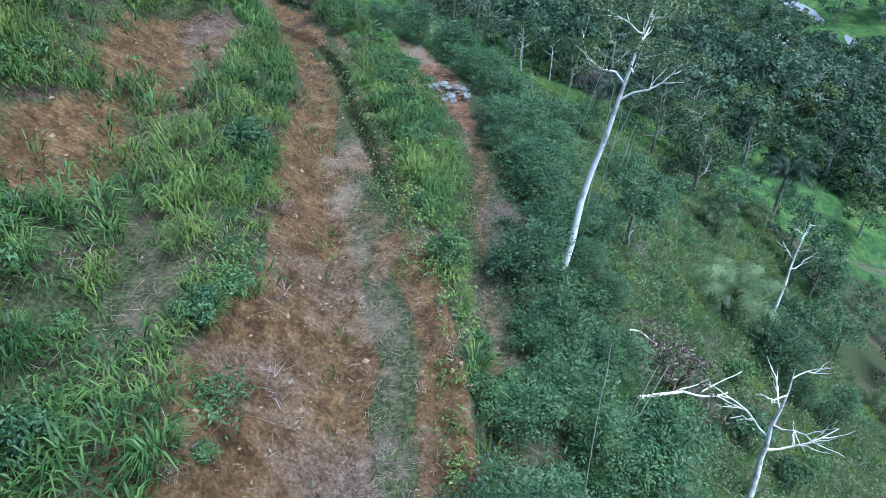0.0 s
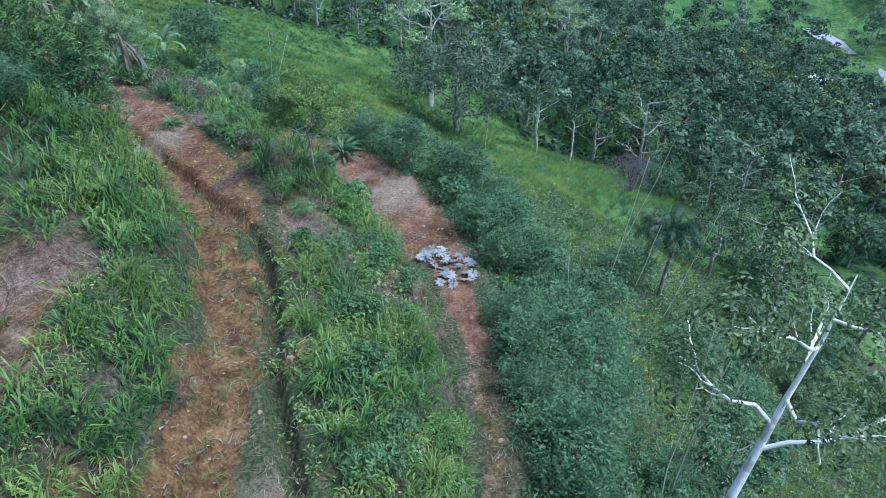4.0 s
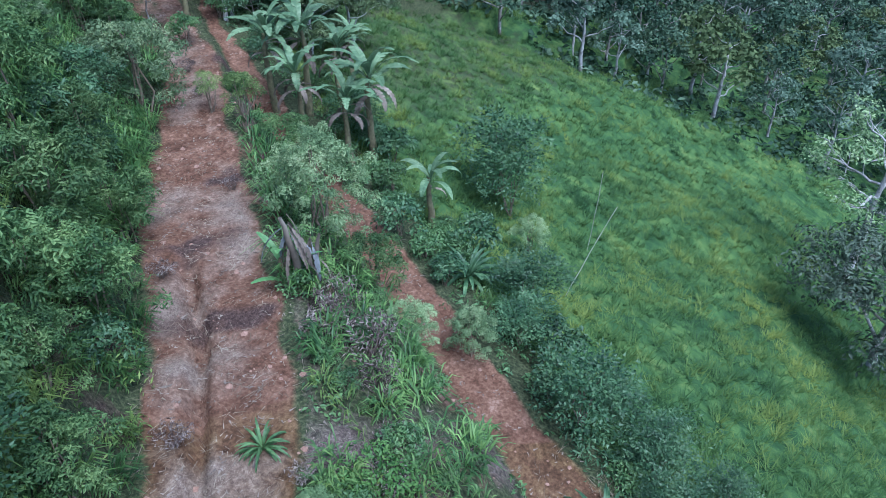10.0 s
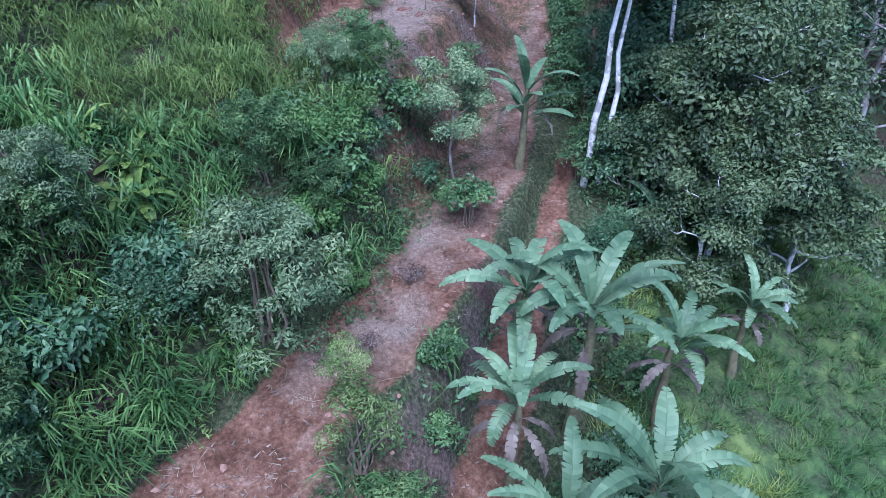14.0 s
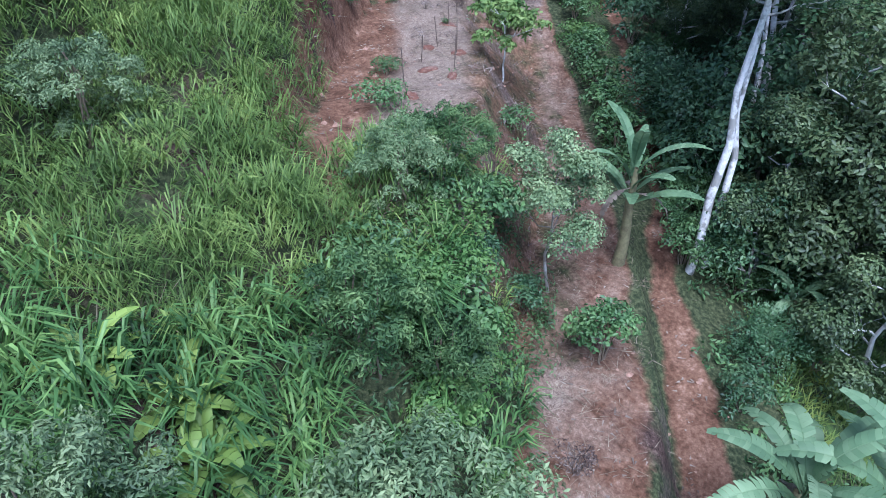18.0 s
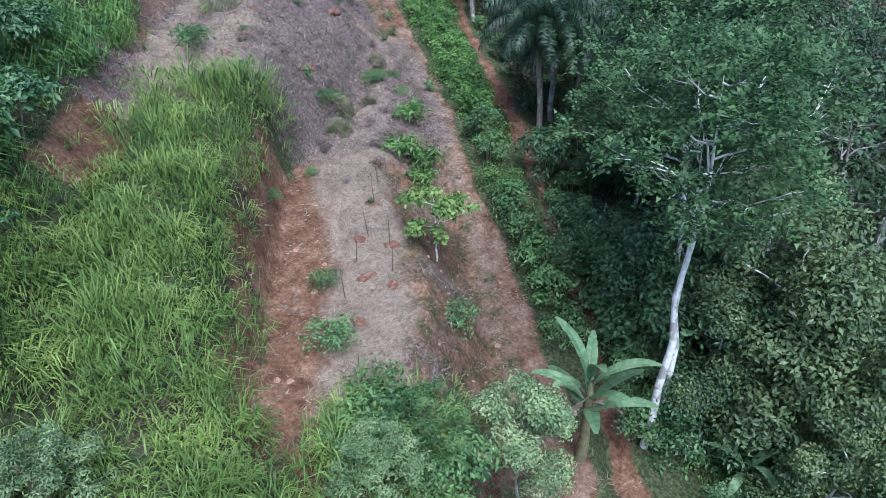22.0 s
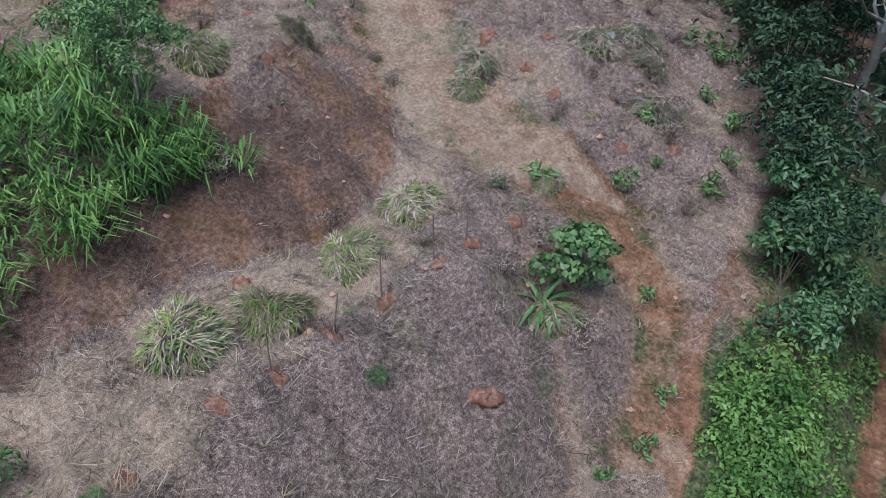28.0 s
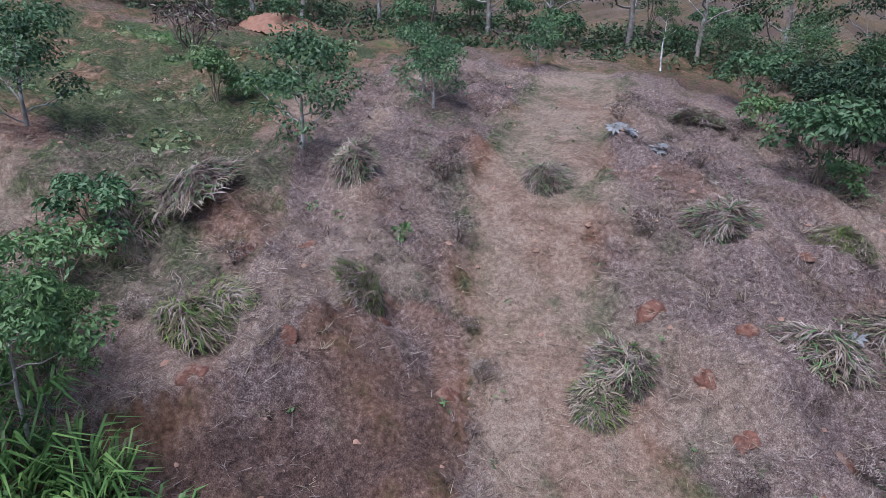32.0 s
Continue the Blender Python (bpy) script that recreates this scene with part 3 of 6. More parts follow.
    straw = np.where(end, np.maximum(straw, np.where(spur, .0, .33 + .3 * wave(x, y, 3.4, 2.6) + .15 * wave(x, y, 1.2, 4.))), straw)
    straw = np.where(end, np.maximum(straw, near(np.abs(d[0]) - .8, 1.1) * (.55 + .35 * wave(x, y, 2.1, 3.))), straw)
    soil = np.where(end, np.maximum(soil, .5 + .45 * wave(x, y, 2.4, 8.)), soil)
    # the spur's downhill face is darker, fading at crest and foot
    humus_shade = np.where(spur, np.interp(-x, [51, 53, 57, 60, 64, 66.5], [.3, .55, .66, .66, .55, .2]) * np.clip((d[0] - q[0][2]) / .8, 0, 1) * np.clip(-(d[1] + q[1][2]) / .9 + .15, 0, 1) ** .5 + .14 * wave(x, y, 1.9, 2.) + .12 * wave(x, y, .7, 1.), 0)
    humus_shade = np.where((d[4] > 1.2) & (x < -36), .45 + .3 * wave(x, y, 2.2, 2.), humus_shade)
    soil = np.where(spur, .66, soil)
    brown = np.where(spur, .1 + .3 * wave(x, y, 2.6, 4.), brown)
    dead = np.where(spur, .52 + .3 * wave(x, y, 1.9, 4.), dead)
    straw = np.where(spur, 0, straw)
    soil = np.maximum(soil, .9 * near(np.abs(d[1] + 1.9) - .6, .5) * (x < -43) * (x > -51))
    lip = near(np.abs(d[2] + q[2][2] + .2) - .45, .5) * (s > 96) * (x > -46)
    soil = np.maximum(soil, lip * .9)
    fp = beside(WORN, x, y)
    path = near(np.abs(fp[0]) - fp[2], .7) * (x < -56) * (x > -81) * np.interp(-x, [58, 64, 68], [.9, .62, .3]) * (.8 + .4 * wave(x, y, 2.9, 6.))
    soil = np.maximum(soil, path)
    straw, dead = straw * (1 - .35 * path) + .12 * path, dead * (1 - path)
    trail = near(np.abs(fp[0]) - fp[2] - .5, 1.) * (x < -62.5) * (x > -84)
    straw, dead = np.maximum(straw, trail * .62), dead * (1 - .7 * trail)
    burnt = first & (s > 62) & (np.abs(d[3]) < q[3][2] + 1.2)
    humus_shade = np.where(burnt, 1.1 * wave(x, y, 2.6, 7.3) - .35 + .3 * wave(x, y, .8, 2.), humus_shade)
    soil = np.where(burnt, np.maximum(soil, near(np.abs(q[3][0] - .3) - .3, .5) * (wave(x, y, 4., 1.) > -.2)), soil)
    straw = np.where(burnt, straw * (.95 + .4 * wave(x, y, 1.5, 9.)), straw)
    brown = np.where((x < -58) & ~spur, np.maximum(brown, .3), brown)
    straw = np.where((x < -41) & (x > -57), np.maximum(straw, near(t_b + .15, .7) * .5), straw)
    yard = (x < -68) & (d[0] < -3)
    back = x < -86
    straw = np.where(back, straw * .5, straw)
    dead, soil = np.where(back, .35 + .3 * wave(x, y, 3.1, 2.), dead), np.where(back, .5, soil)
    humus_shade = np.where(back, .3 + .4 * wave(x, y, 4.2, 5.), humus_shade)
    wood = y > np.interp(x, [-60, -38, -32, -23, -12, -4, 6, 9, 16, 30, 60], [80, 80, 88, 91, 98, 105, 101, 87, 85, 75, 66])
    meadow = np.where((d[4] > 3) & (x > -34) & ~wood, np.where((y < 56) & (x > 6) & (np.hypot((x - 34) / 1.3, y - 66) > 7), .25, np.interp(x, [-26, -14], [.45, 1.])), 0) + .35 * (d[4] > 120) + .75 * (wood & (x > -34))
    meadow = np.where(yard, .3 + .35 * wave(x, y, 4., .8), meadow)
    straw, dead, soil = [np.where(yard & ~back, k * .6, k) for k in (straw, dead, soil)]
    meadow = np.where((d[0] < -4) & (x > -62), .8, meadow)
    # ground darkened under thick grass to paint the shade between tufts
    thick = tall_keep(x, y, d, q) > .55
    humus_shade = np.where(thick & ~spur, .35 + .4 * wave(x, y, 1.3, 6.), humus_shade)
    return soil, straw, dead, meadow, brown, humus_shade


def make_ground():
    gx, gy = axis_steps(-82, 8, .17, 1500), axis_steps(4, 76, .17, 1500)
    x, y = np.meshgrid(gx, gy)
    z, d, q = surface(x, y)
    ny, nx = x.shape
    i = (np.arange(ny - 1)[:, None] * nx + np.arange(nx - 1)[None]).ravel()
    f = np.stack([i, i + 1, i + nx + 1, i + nx], 1)
    me = fast_mesh("ground", np.stack([x, y, z], -1).reshape(-1, 3), f, np.full(len(f), 4), M_GROUND)
    me.polygons.foreach_set("use_smooth", np.ones(len(f), bool))
    for nm, w in zip(("soil", "straw", "dead", "meadow", "brown", "humus_shade"), zones(x, y, d, q)):
        at = me.attributes.new(nm, "FLOAT", "POINT")
        at.data.foreach_set("value", np.ascontiguousarray(w, dtype=np.float32).ravel())
    return tagged(new("ground", me), "terraced hillside of red soil, straw and grass above a green valley", "ground", kind="structure")



# ---------------------------------------------------------------- grass
def scatter(rng, x0, x1, y0, y1, per_m2, keep):
    """Random points of a stretch of ground for which keep gives a chance."""
    n = int((x1 - x0) * (y1 - y0) * per_m2)
    x, y = rng.uniform(x0, x1, n), rng.uniform(y0, y1, n)
    z, d, q = surface(x, y)
    k = rng.random(n) < keep(x, y, d, q)
    return np.stack([x, y, z], 1)[k], [a[k] for a in d], [[a[k] for a in b] for b in q]


def gully_edge(y, d, q):
    """Downhill limit of the weeds on the bank above the lower track."""
    return np.where(y > 29, -np.interp(y, [30, 36, 38, 40.5, 43, 46], [1.4, 1.9, 2.3, 3., 2.9, 1.6]), -q[4][2] - .3)


def weedy(x, y):
    """The weed-grown bank between the rank grass and the planted terrace."""
    inside = np.abs((x + 31) * .43 + (y - 54.8) * .9) + .5 * wave(x, y, 1.7) < np.interp(-x, [26, 29, 33, 36], [.9, 1.7, 2., 1.2])
    return inside & (x < -26.5) & (x > -36)


def tall_keep(x, y, d, q):
    s = q[3][3]
    w = wave(x, y, 3.7, 2.2)
    first = s < 96
    c = np.zeros(x.shape)
    strip = (d[1] > q[1][2] - .3) & (d[3] < np.interp(y, [8, 11.5, 14.5, 20, 25, 30], [-5.4, -4.4, -3.5, -3.1, -2.4, -1.4]) - .35 * w - .3 * wave(x, y, 1.1, 2.))
    c = np.where(first & (s < 64) & strip, .95, c)
    c = np.where(first & (s < 64) & (d[1] < -q[1][2]), .9, c)
    c = np.where(first & (s < 64) & (np.abs(d[1]) < q[1][2]), np.where(w > 0, .7, .22), c)
    c = np.where(first & (s < 64), c * (1 - np.clip(1.5 * bare_scar(x, y, d) - .25, 0, .97)), c)
    c = np.where(first & (s >= 64) & (d[3] < -q[3][2] + .2), .95, c)
    c = np.where(first & (s < 70) & (d[3] > q[3][2] + .2) & (d[4] < gully_edge(y, d, q)), np.where(s < 57, .85, np.where(w > .1, .6, .1)), c)
    c = np.where(first & (s >= 70) & (d[3] > q[3][2] + .3) & (d[4] < -q[4][2] - .3), np.interp(s, [84, 90], [.35, .06]), c)
    gap = (x < -47.6) & (d[1] > -np.interp(-x, [48, 54, 58.6], [2.2, 2.3, 3.3])) | (x < -60.3)
    c = np.where(~first & (d[2] < -q[2][2] - .1 + .3 * w) & ~gap, .97, c)
    c = np.where(~first & (x > -36) & (d[2] < q[2][2] + 1.2), .9, c)
    c = np.where(weedy(x, y), .2 * c, c)
    c = np.where((np.abs(d[1] + 1.9) < .6) & (x < -43) & (x > -51), .08, c)
    return c * np.clip(1.1 + 1.2 * wave(x, y, .8, 1.7), .35, 1)


make_ground()


def tufts(name, label, mat, rng, roots, blades, h, width, spread=.16, bend=(.3, 1.), category="grass", rise=0.):
    """Grass tufts; with rise the blades spring from stems at any height up to it and arch over."""
    n = len(roots)
    r = np.repeat(roots, blades, 0)
    k = len(r)
    ang = rng.uniform(0, 2 * math.pi, k)
    lean = np.stack([np.cos(ang), np.sin(ang)], 1)
    mound = 1 + .38 * wave(roots[:, 0], roots[:, 1], 1.05, 3.3) + .3 * wave(roots[:, 0], roots[:, 1], 2.7, 1.2)
    size = np.repeat(rng.uniform(.65, 1.25, n) * mound, blades)
    root = r + np.concatenate([lean * (rng.random((k, 1)) * spread * size[:, None]), np.full((k, 1), -.04)], 1)
    root[:, 2] += rise * size * rng.random(k) ** .7
    root[:, :2] += lean * (rise * .25 * rng.random((k, 1)))
    sp = Soup()
    for lo in np.linspace(bend[0], bend[1], 4):
        m = rng.integers(0, 4, k) == round((lo - bend[0]) / max(bend[1] - bend[0], 1e-6) * 3)
        if m.any():
            blade_soup(sp, rng, root[m], lean[m], h * size[m] * rng.uniform(.6, 1.2, m.sum()), width * rng.uniform(.7, 1.3, m.sum()), bend=lo)
    return tagged(new(name, sp.mesh(name, mat)), label, category, kind="stuff")


def spears(name, label, mat, rng, roots, blades, h, width, spread, lay=1.0, category="grass", lift=0.):
    """Short tufts or strewn straw: one slim triangle a blade; lay bends the blades towards the ground."""
    n = len(roots)
    r = np.repeat(roots, blades, 0)
    k = len(r)
    ang = rng.uniform(0, 2 * math.pi, k)
    lean = np.stack([np.cos(ang), np.sin(ang), np.zeros(k)], 1)
    size = np.repeat(rng.uniform(.6, 1.4, n) * (1 + .45 * wave(roots[:, 0], roots[:, 1], .6, 2.2)), blades)
    root = r + lean * (rng.random(k) * spread * size)[:, None]
    root[:, 2] += lift * rng.random(k)
    ang2 = ang + rng.normal(0, .7, k)
    d2 = np.stack([np.cos(ang2) * lay, np.sin(ang2) * lay, rng.uniform(.25, 1., k)], 1)
    if lay > 2:
        d2[:, 2] = rng.uniform(-.15, .6, k)
    tip = root + unit(d2) * (h * size * rng.uniform(.6, 1.3, k))[:, None]
    side = unit(np.stack([-np.sin(ang2), np.cos(ang2), rng.normal(0, .4, k)], 1)) * (width * rng.uniform(.6, 1.3, k))[:, None] * .5
    v = np.stack([root - side, root + side, tip], 1)
    sp = Soup()
    sp.add(v, np.arange(3 * k), np.full(k, 3))
    return tagged(new(name, sp.mesh(name, mat)), label, category, kind="stuff")


def cover(name, label, mat, rng, pts, leaves, radius, height, leaf, aspect=.45, category="undergrowth", droop=.1):
    """Leafy ground cover: little heads of leaves that overlap into an uneven carpet."""
    n = len(pts)
    size = rng.uniform(.55, 1.3, n)
    r = np.repeat(pts, leaves, 0)
    k = len(r)
    u = unit(rng.normal(0, 1, (k, 3)))
    u[:, 2] = np.abs(u[:, 2])
    sz = np.repeat(size, leaves)[:, None]
    p = r + u * np.array([radius, radius, height]) * sz * rng.uniform(.5, 1.05, (k, 1))
    sp = Soup()
    leaf_soup(sp, rng, p, u + np.array([0, 0, .5]), np.full(k, leaf), aspect, .3, droop, True)
    return tagged(new(name, sp.mesh(name, mat)), label, category, kind="stuff")


def make_grass():
    rng = np.random.default_rng(5)
    p, d, q = scatter(rng, -20, 6, -2, 46, 8, lambda *a: tall_keep(*a))
    deep = wave(p[:, 0], p[:, 1], 2.9, 4.) + .4 * wave(p[:, 0], p[:, 1], .9, 2.) > .05
    tufts("tall_grass", "tall arching green grass on the terrace banks", M_GRASS, rng, p[~deep], 32, .38, .032, .22, (.7, 1.35), rise=.65)
    tufts("rank_grass", "rank dark green grass on the terrace banks", M_RANK, rng, p[deep], 32, .4, .038, .22, (.7, 1.35), rise=.65)
    p, d, q = scatter(rng, -62, -8, 36, 64, 9.5, lambda x, y, d, q: tall_keep(x, y, d, q) * ((x < -20) | (y > 46)) * (d[0] > -9))
    near = (p[:, 0] > -31 + 2 * wave(p[:, 0], p[:, 1], 3.3, 1.)) | (d[1] < -2.6) & (p[:, 0] < -35)
    tufts("tall_grass", "tall lush green grass on the upper slope", M_GRASS, rng, p[~near], 44, .36, .023, .26, (.7, 1.4), rise=.75)
    tufts("rank_grass", "rank dark green cane grass beside the terrace", M_RANK, rng, p[near], 32, .46, .042, .26, (.7, 1.4), rise=.75)
    p, d, q = scatter(rng, -62, -6, -22, 48, 1.6, lambda x, y, d, q: ((d[0] < -1) & ((x > -46) | (d[0] < -6)) & (d[0] > -34)) * .9)
    tufts("hill_grass", "rough tall grass on the hill above the terraces", M_GRASS, rng, p, 12, 1., .06, .45, (.4, 1.1))
    # meadow below the lower track
    p, d, q = scatter(rng, -40, 30, 6, 108, 11, lambda x, y, d, q: (.3 + .7 * (wave(x, y, .6, 2.2) > -.1)) * np.where((d[4] > 2.2) & (x > -37 + .1 * (y - 62)), np.clip(1.25 - d[4] / 60, .2, 1), 0))
    spears("meadow_grass", "green pasture grass with yellowish tufts on the slope", M_MEADOW, rng, p, 14, .4, .042, .17, .65)


make_grass()

# ---------------------------------------------------------------- plant kinds
LIB = {}


def spray_soup(soup, rng, c, out, length, k, leaf, aspect, droop=.3):
    """Compound leaves: k leaflets in pairs along a drooping stalk."""
    n = len(c)
    ax = unit(out + rng.normal(0, .3, (n, 3)))
    ax[:, 2] -= droop
    ax = unit(ax)
    side = unit(np.cross(ax, rng.normal(0, .3, (n, 3)) + np.array([0, 0, 1.])))
    ln = rng.uniform(.7, 1.3, n)[:, None] * length
    for j in range(k):
        f = (j // 2 + .6) / (k / 2)
        p = c + ax * ln * f - np.array([0, 0, 1]) * ln * .18 * f * f
        dr = ax * .55 + side * (1 if j % 2 else -1) if j < k - 1 else ax
        leaf_soup(soup, rng, p, dr * 2, np.full(n, leaf), aspect * 1.15, .2, .1, False, True)


def shrub_kind(key, seed, h, r, n, leaf, mat, blobs=12, bark=None, aspect=.45, flat=.75, low=.25, droop=.1, stems=6, stem_r=.02, spray=0, tight=1.):
    """A bush: stems that fork to many small leafy heads of uneven size."""
    rng = np.random.default_rng(seed)
    c = []
    for i in range(blobs):
        a, rad = i * 2.4 + rng.uniform(-.5, .5), r * math.sqrt((i + .5) / blobs) * rng.uniform(.6, .95)
        top = h * (1 - .45 * (rad / r) ** 2)
        c.append((rad * math.cos(a), rad * math.sin(a), rng.uniform(h * low, top) if i % 3 == 0 else top * rng.uniform(.8, 1.)))
    c = np.array(c)
    br = r * rng.uniform(.25, .5, blobs) * (10 / blobs) ** .3 * tight
    c *= 1 + (1 - tight) * rng.uniform(-.28, .2, (blobs, 1))
    wood = Soup()
    for i in range(min(stems, blobs)):
        tube(wood, bent(rng, (rng.normal(0, r * .06), rng.normal(0, r * .06), -.1), c[i], 5, .07), np.linspace(stem_r, stem_r * .35, 5) * (.7 + h / 3), 5)
    pick = rng.choice(blobs, n, p=br ** 2 / (br ** 2).sum())
    u = unit(rng.normal(0, 1, (n, 3)))
    u[:, 2] = np.where(u[:, 2] < -.35, -u[:, 2], u[:, 2])
    rad = br[pick] * rng.uniform(.45, 1.08, n) ** .6
    p = c[pick] + u * rad[:, None] * np.array([1, 1, flat])
    p[:, 2] = np.maximum(p[:, 2], .03)
    fo = Soup()
    if spray:
        spray_soup(fo, rng, p, u + np.array([0, 0, .35]), leaf * 3, spray, leaf, aspect, droop)
    else:
        leaf_soup(fo, rng, p, u + np.array([0, 0, .4]), np.full(n, leaf), aspect, .3, droop, True)
    LIB[key] = [("woody_stem", wood.mesh("woody_stem", bark or M_TWIG, True), ""), ("foliage", fo.mesh("foliage", mat), "")]


def tree_kind(key, seed, h, trunk_r, crown_r, n, leaf, mat, bark, lean=(0, 0), limbs=7, start=.45, flat=.7, aspect=.45, bare=0., blob=.42, forks=3, split=True, droop=.15, crown_top=1., spray=0, sides=8, slim=False):
    """A tree: tapered crooked trunk, limbs that fork, a ragged crown of leaf heads at their ends."""
    rng = np.random.default_rng(seed)
    top = np.array([lean[0] * h, lean[1] * h, h * .82])
    way = bent(rng, (0, 0, -.4), top, 9, .02)
    parts = []
    w = Soup()
    tube(w, way, trunk_r * (1 - .94 * np.linspace(0, 1, 9) ** 1.4), sides)
    parts.append(("trunk", w.mesh("trunk", bark, True), ""))
    heads, wood = [], Soup()
    for i in range(limbs):
        f = start + (1 - start) * (i + .5) / limbs
        k = f * 8
        a = way[int(k)] + (way[min(int(k) + 1, 8)] - way[int(k)]) * (k - int(k))
        ang = i * 2.4 + rng.uniform(-.4, .4)
        reach = crown_r * rng.uniform(.7, 1.05) * (1.05 - .45 * (f - start) / (1 - start))
        b = a + np.array([math.cos(ang) * reach, math.sin(ang) * reach, reach * rng.uniform(.35, .95) * flat + .1 * h * (1 - f)])
        b[2] = min(b[2], h * crown_top)
        p = bent(rng, a, b, 6, .07, .05)
        r0 = trunk_r * (1 - .65 * f) * .55
        lw = Soup() if split else wood
        tube(lw, p, np.linspace(r0, r0 * .3, 6), sides - 2)
        heads.append(b)
        for j in range(forks):
            a2 = p[2 + j % 3]
            d2 = unit(b - a) + rng.normal(0, .55, 3)
            d2[2] = abs(d2[2]) * .8 + .1
            b2 = a2 + unit(d2) * reach * rng.uniform(.35, .65)
            tube(lw, bent(rng, a2, b2, 5, .08), np.linspace(r0 * .45, r0 * .12, 5), 5)
            heads.append(b2)
        if split:
            parts.append(("limb", lw.mesh("limb", bark, True), ""))
    if not split and wood.v:
        parts.append(("limbs", wood.mesh("limbs", bark, True), ""))
    heads.append(way[-1] + np.array([0, 0, .1 * h]))
    heads = np.array(heads)
    if n:
        br = crown_r * blob * rng.uniform(.6, 1.25, len(heads))
        if bare:
            keep = rng.random(len(heads)) > bare
            heads, br = heads[keep], br[keep]
        pick = rng.choice(len(heads), n, p=br ** 2 / (br ** 2).sum())
        u = unit(rng.normal(0, 1, (n, 3)))
        u[:, 2] = np.where(u[:, 2] < -.3, -u[:, 2], u[:, 2])
        q = heads[pick] + u * (br[pick] * rng.uniform(.3, 1.1, n) ** .55)[:, None] * np.array([1, 1, flat])
        fo = Soup()
        if spray:
            spray_soup(fo, rng, q, u + np.array([0, 0, .2]), leaf * 2.4, spray, leaf, aspect, droop)
        else:
            leaf_soup(fo, rng, q, u + np.array([0, 0, .4]), np.full(n, leaf), aspect, .3, droop, True, slim)
        parts.append(("crown", fo.mesh("crown", mat), ""))
    LIB[key] = parts


def broad_leaf(rng, length, width, rise, sag, ang, torn=.5, base=(0, 0, 0), n=16, thick=.016):
    """One large banana-like leaf: arched midrib, two blades folded along it, torn into ribbons of uneven width that sag."""
    t = np.linspace(0, 1, n + 1)
    fwd = np.array([math.cos(ang), math.sin(ang), 0])
    sd = np.array([-math.sin(ang), math.cos(ang), 0])
    el = rise - (rise + sag) * t ** 1.3
    step = length / n
    pts = np.zeros((n + 1, 3))
    pts[0] = base
    for i in range(n):
        pts[i + 1] = pts[i] + step * (fwd * math.cos(el[i]) + np.array([0, 0, 1]) * math.sin(el[i]))
    wid = width * np.clip(np.sin(math.pi * np.clip((t - .1) / .93, 0, 1)) ** .6 * (1.12 - .3 * t), 0, 1) * .5
    sp = Soup()
    tube(sp, pts, np.linspace(thick, thick * .3, n + 1), 4)
    twist = rng.uniform(-.18, .18)
    for sgn in (-1, 1):
        fall, left = 0., True
        for i in range(1, n):
            right = rng.random() < torn
            dirn = (pts[i + 1] - pts[i]) / step
            up = np.cross(dirn, sd)
            up = up if up[2] > 0 else -up
            lift = .42 - fall + sgn * twist
            vec = sd * sgn * math.cos(lift) + up * math.sin(lift) + dirn * .3
            end = sd * sgn * math.cos(lift - .45) + up * math.sin(lift - .45) + dirn * .42
            a, b = pts[i], pts[i + 1]
            m1, m2 = a + vec * wid[i] * .6, b + vec * wid[i + 1] * .6
            e1, e2 = m1 + end * wid[i] * .45, m2 + end * wid[i + 1] * .45
            gap = (e2 - e1) * .26
            e1, e2 = e1 + gap * left, e2 - gap * right
            sp.add([a, b, m2, m1, e2, e1], [0, 1, 2, 3, 3, 2, 4, 5], [4, 4])
            if right:
                fall = rng.uniform(-.06, .3) * (1 + .8 * (rng.random() < .12))
            left = right
    return sp


def banana_kind(key, seed, stem_h, leaf_len, n_leaf, dry=4, torn=.75, mat=None, arch=1.):
    rng = np.random.default_rng(seed)
    parts = []
    st = Soup()
    tube(st, bent(rng, (0, 0, -.15), (rng.normal(0, .12), rng.normal(0, .12), stem_h), 7, .02), np.array([.17, .15, .13, .115, .1, .085, .06]) * min(1.1, .6 + stem_h * .2), 9)
    parts.append(("stem", st.mesh("stem", M_STEM, True), ""))
    for i in range(n_leaf):
        f = (i + .5) / n_leaf
        ang = i * 2.4 + rng.uniform(-.35, .35)
        rise = 1.42 - .62 * (1 - f) + rng.uniform(-.14, .14)
        sp = broad_leaf(rng, leaf_len * rng.uniform(.8, 1.12), leaf_len * rng.uniform(.155, .2), rise, (.15 + .9 * (1 - f) + rng.uniform(-.2, .25) + .7 * (rng.random() < .15)) * arch - (1 - arch) * .5, ang, torn * (1.3 - f), (0, 0, stem_h - .05 - (.25 + 1.7 * (1 - arch)) * (1 - f)), 24)
        parts.append(("leaf", sp.mesh("leaf", mat or M_BANANA), ""))
    for i in range(dry):
        sp = broad_leaf(rng, leaf_len * rng.uniform(.5, .75), leaf_len * .13, .1, 1.75, i * 1.7 + rng.uniform(0, 1), .9, (0, 0, stem_h * rng.uniform(.75, .95)), 10)
        parts.append(("dead_leaf", sp.mesh("dead_leaf", M_BANANA_DRY), "withered brown hanging leaf"))
    LIB[key] = parts


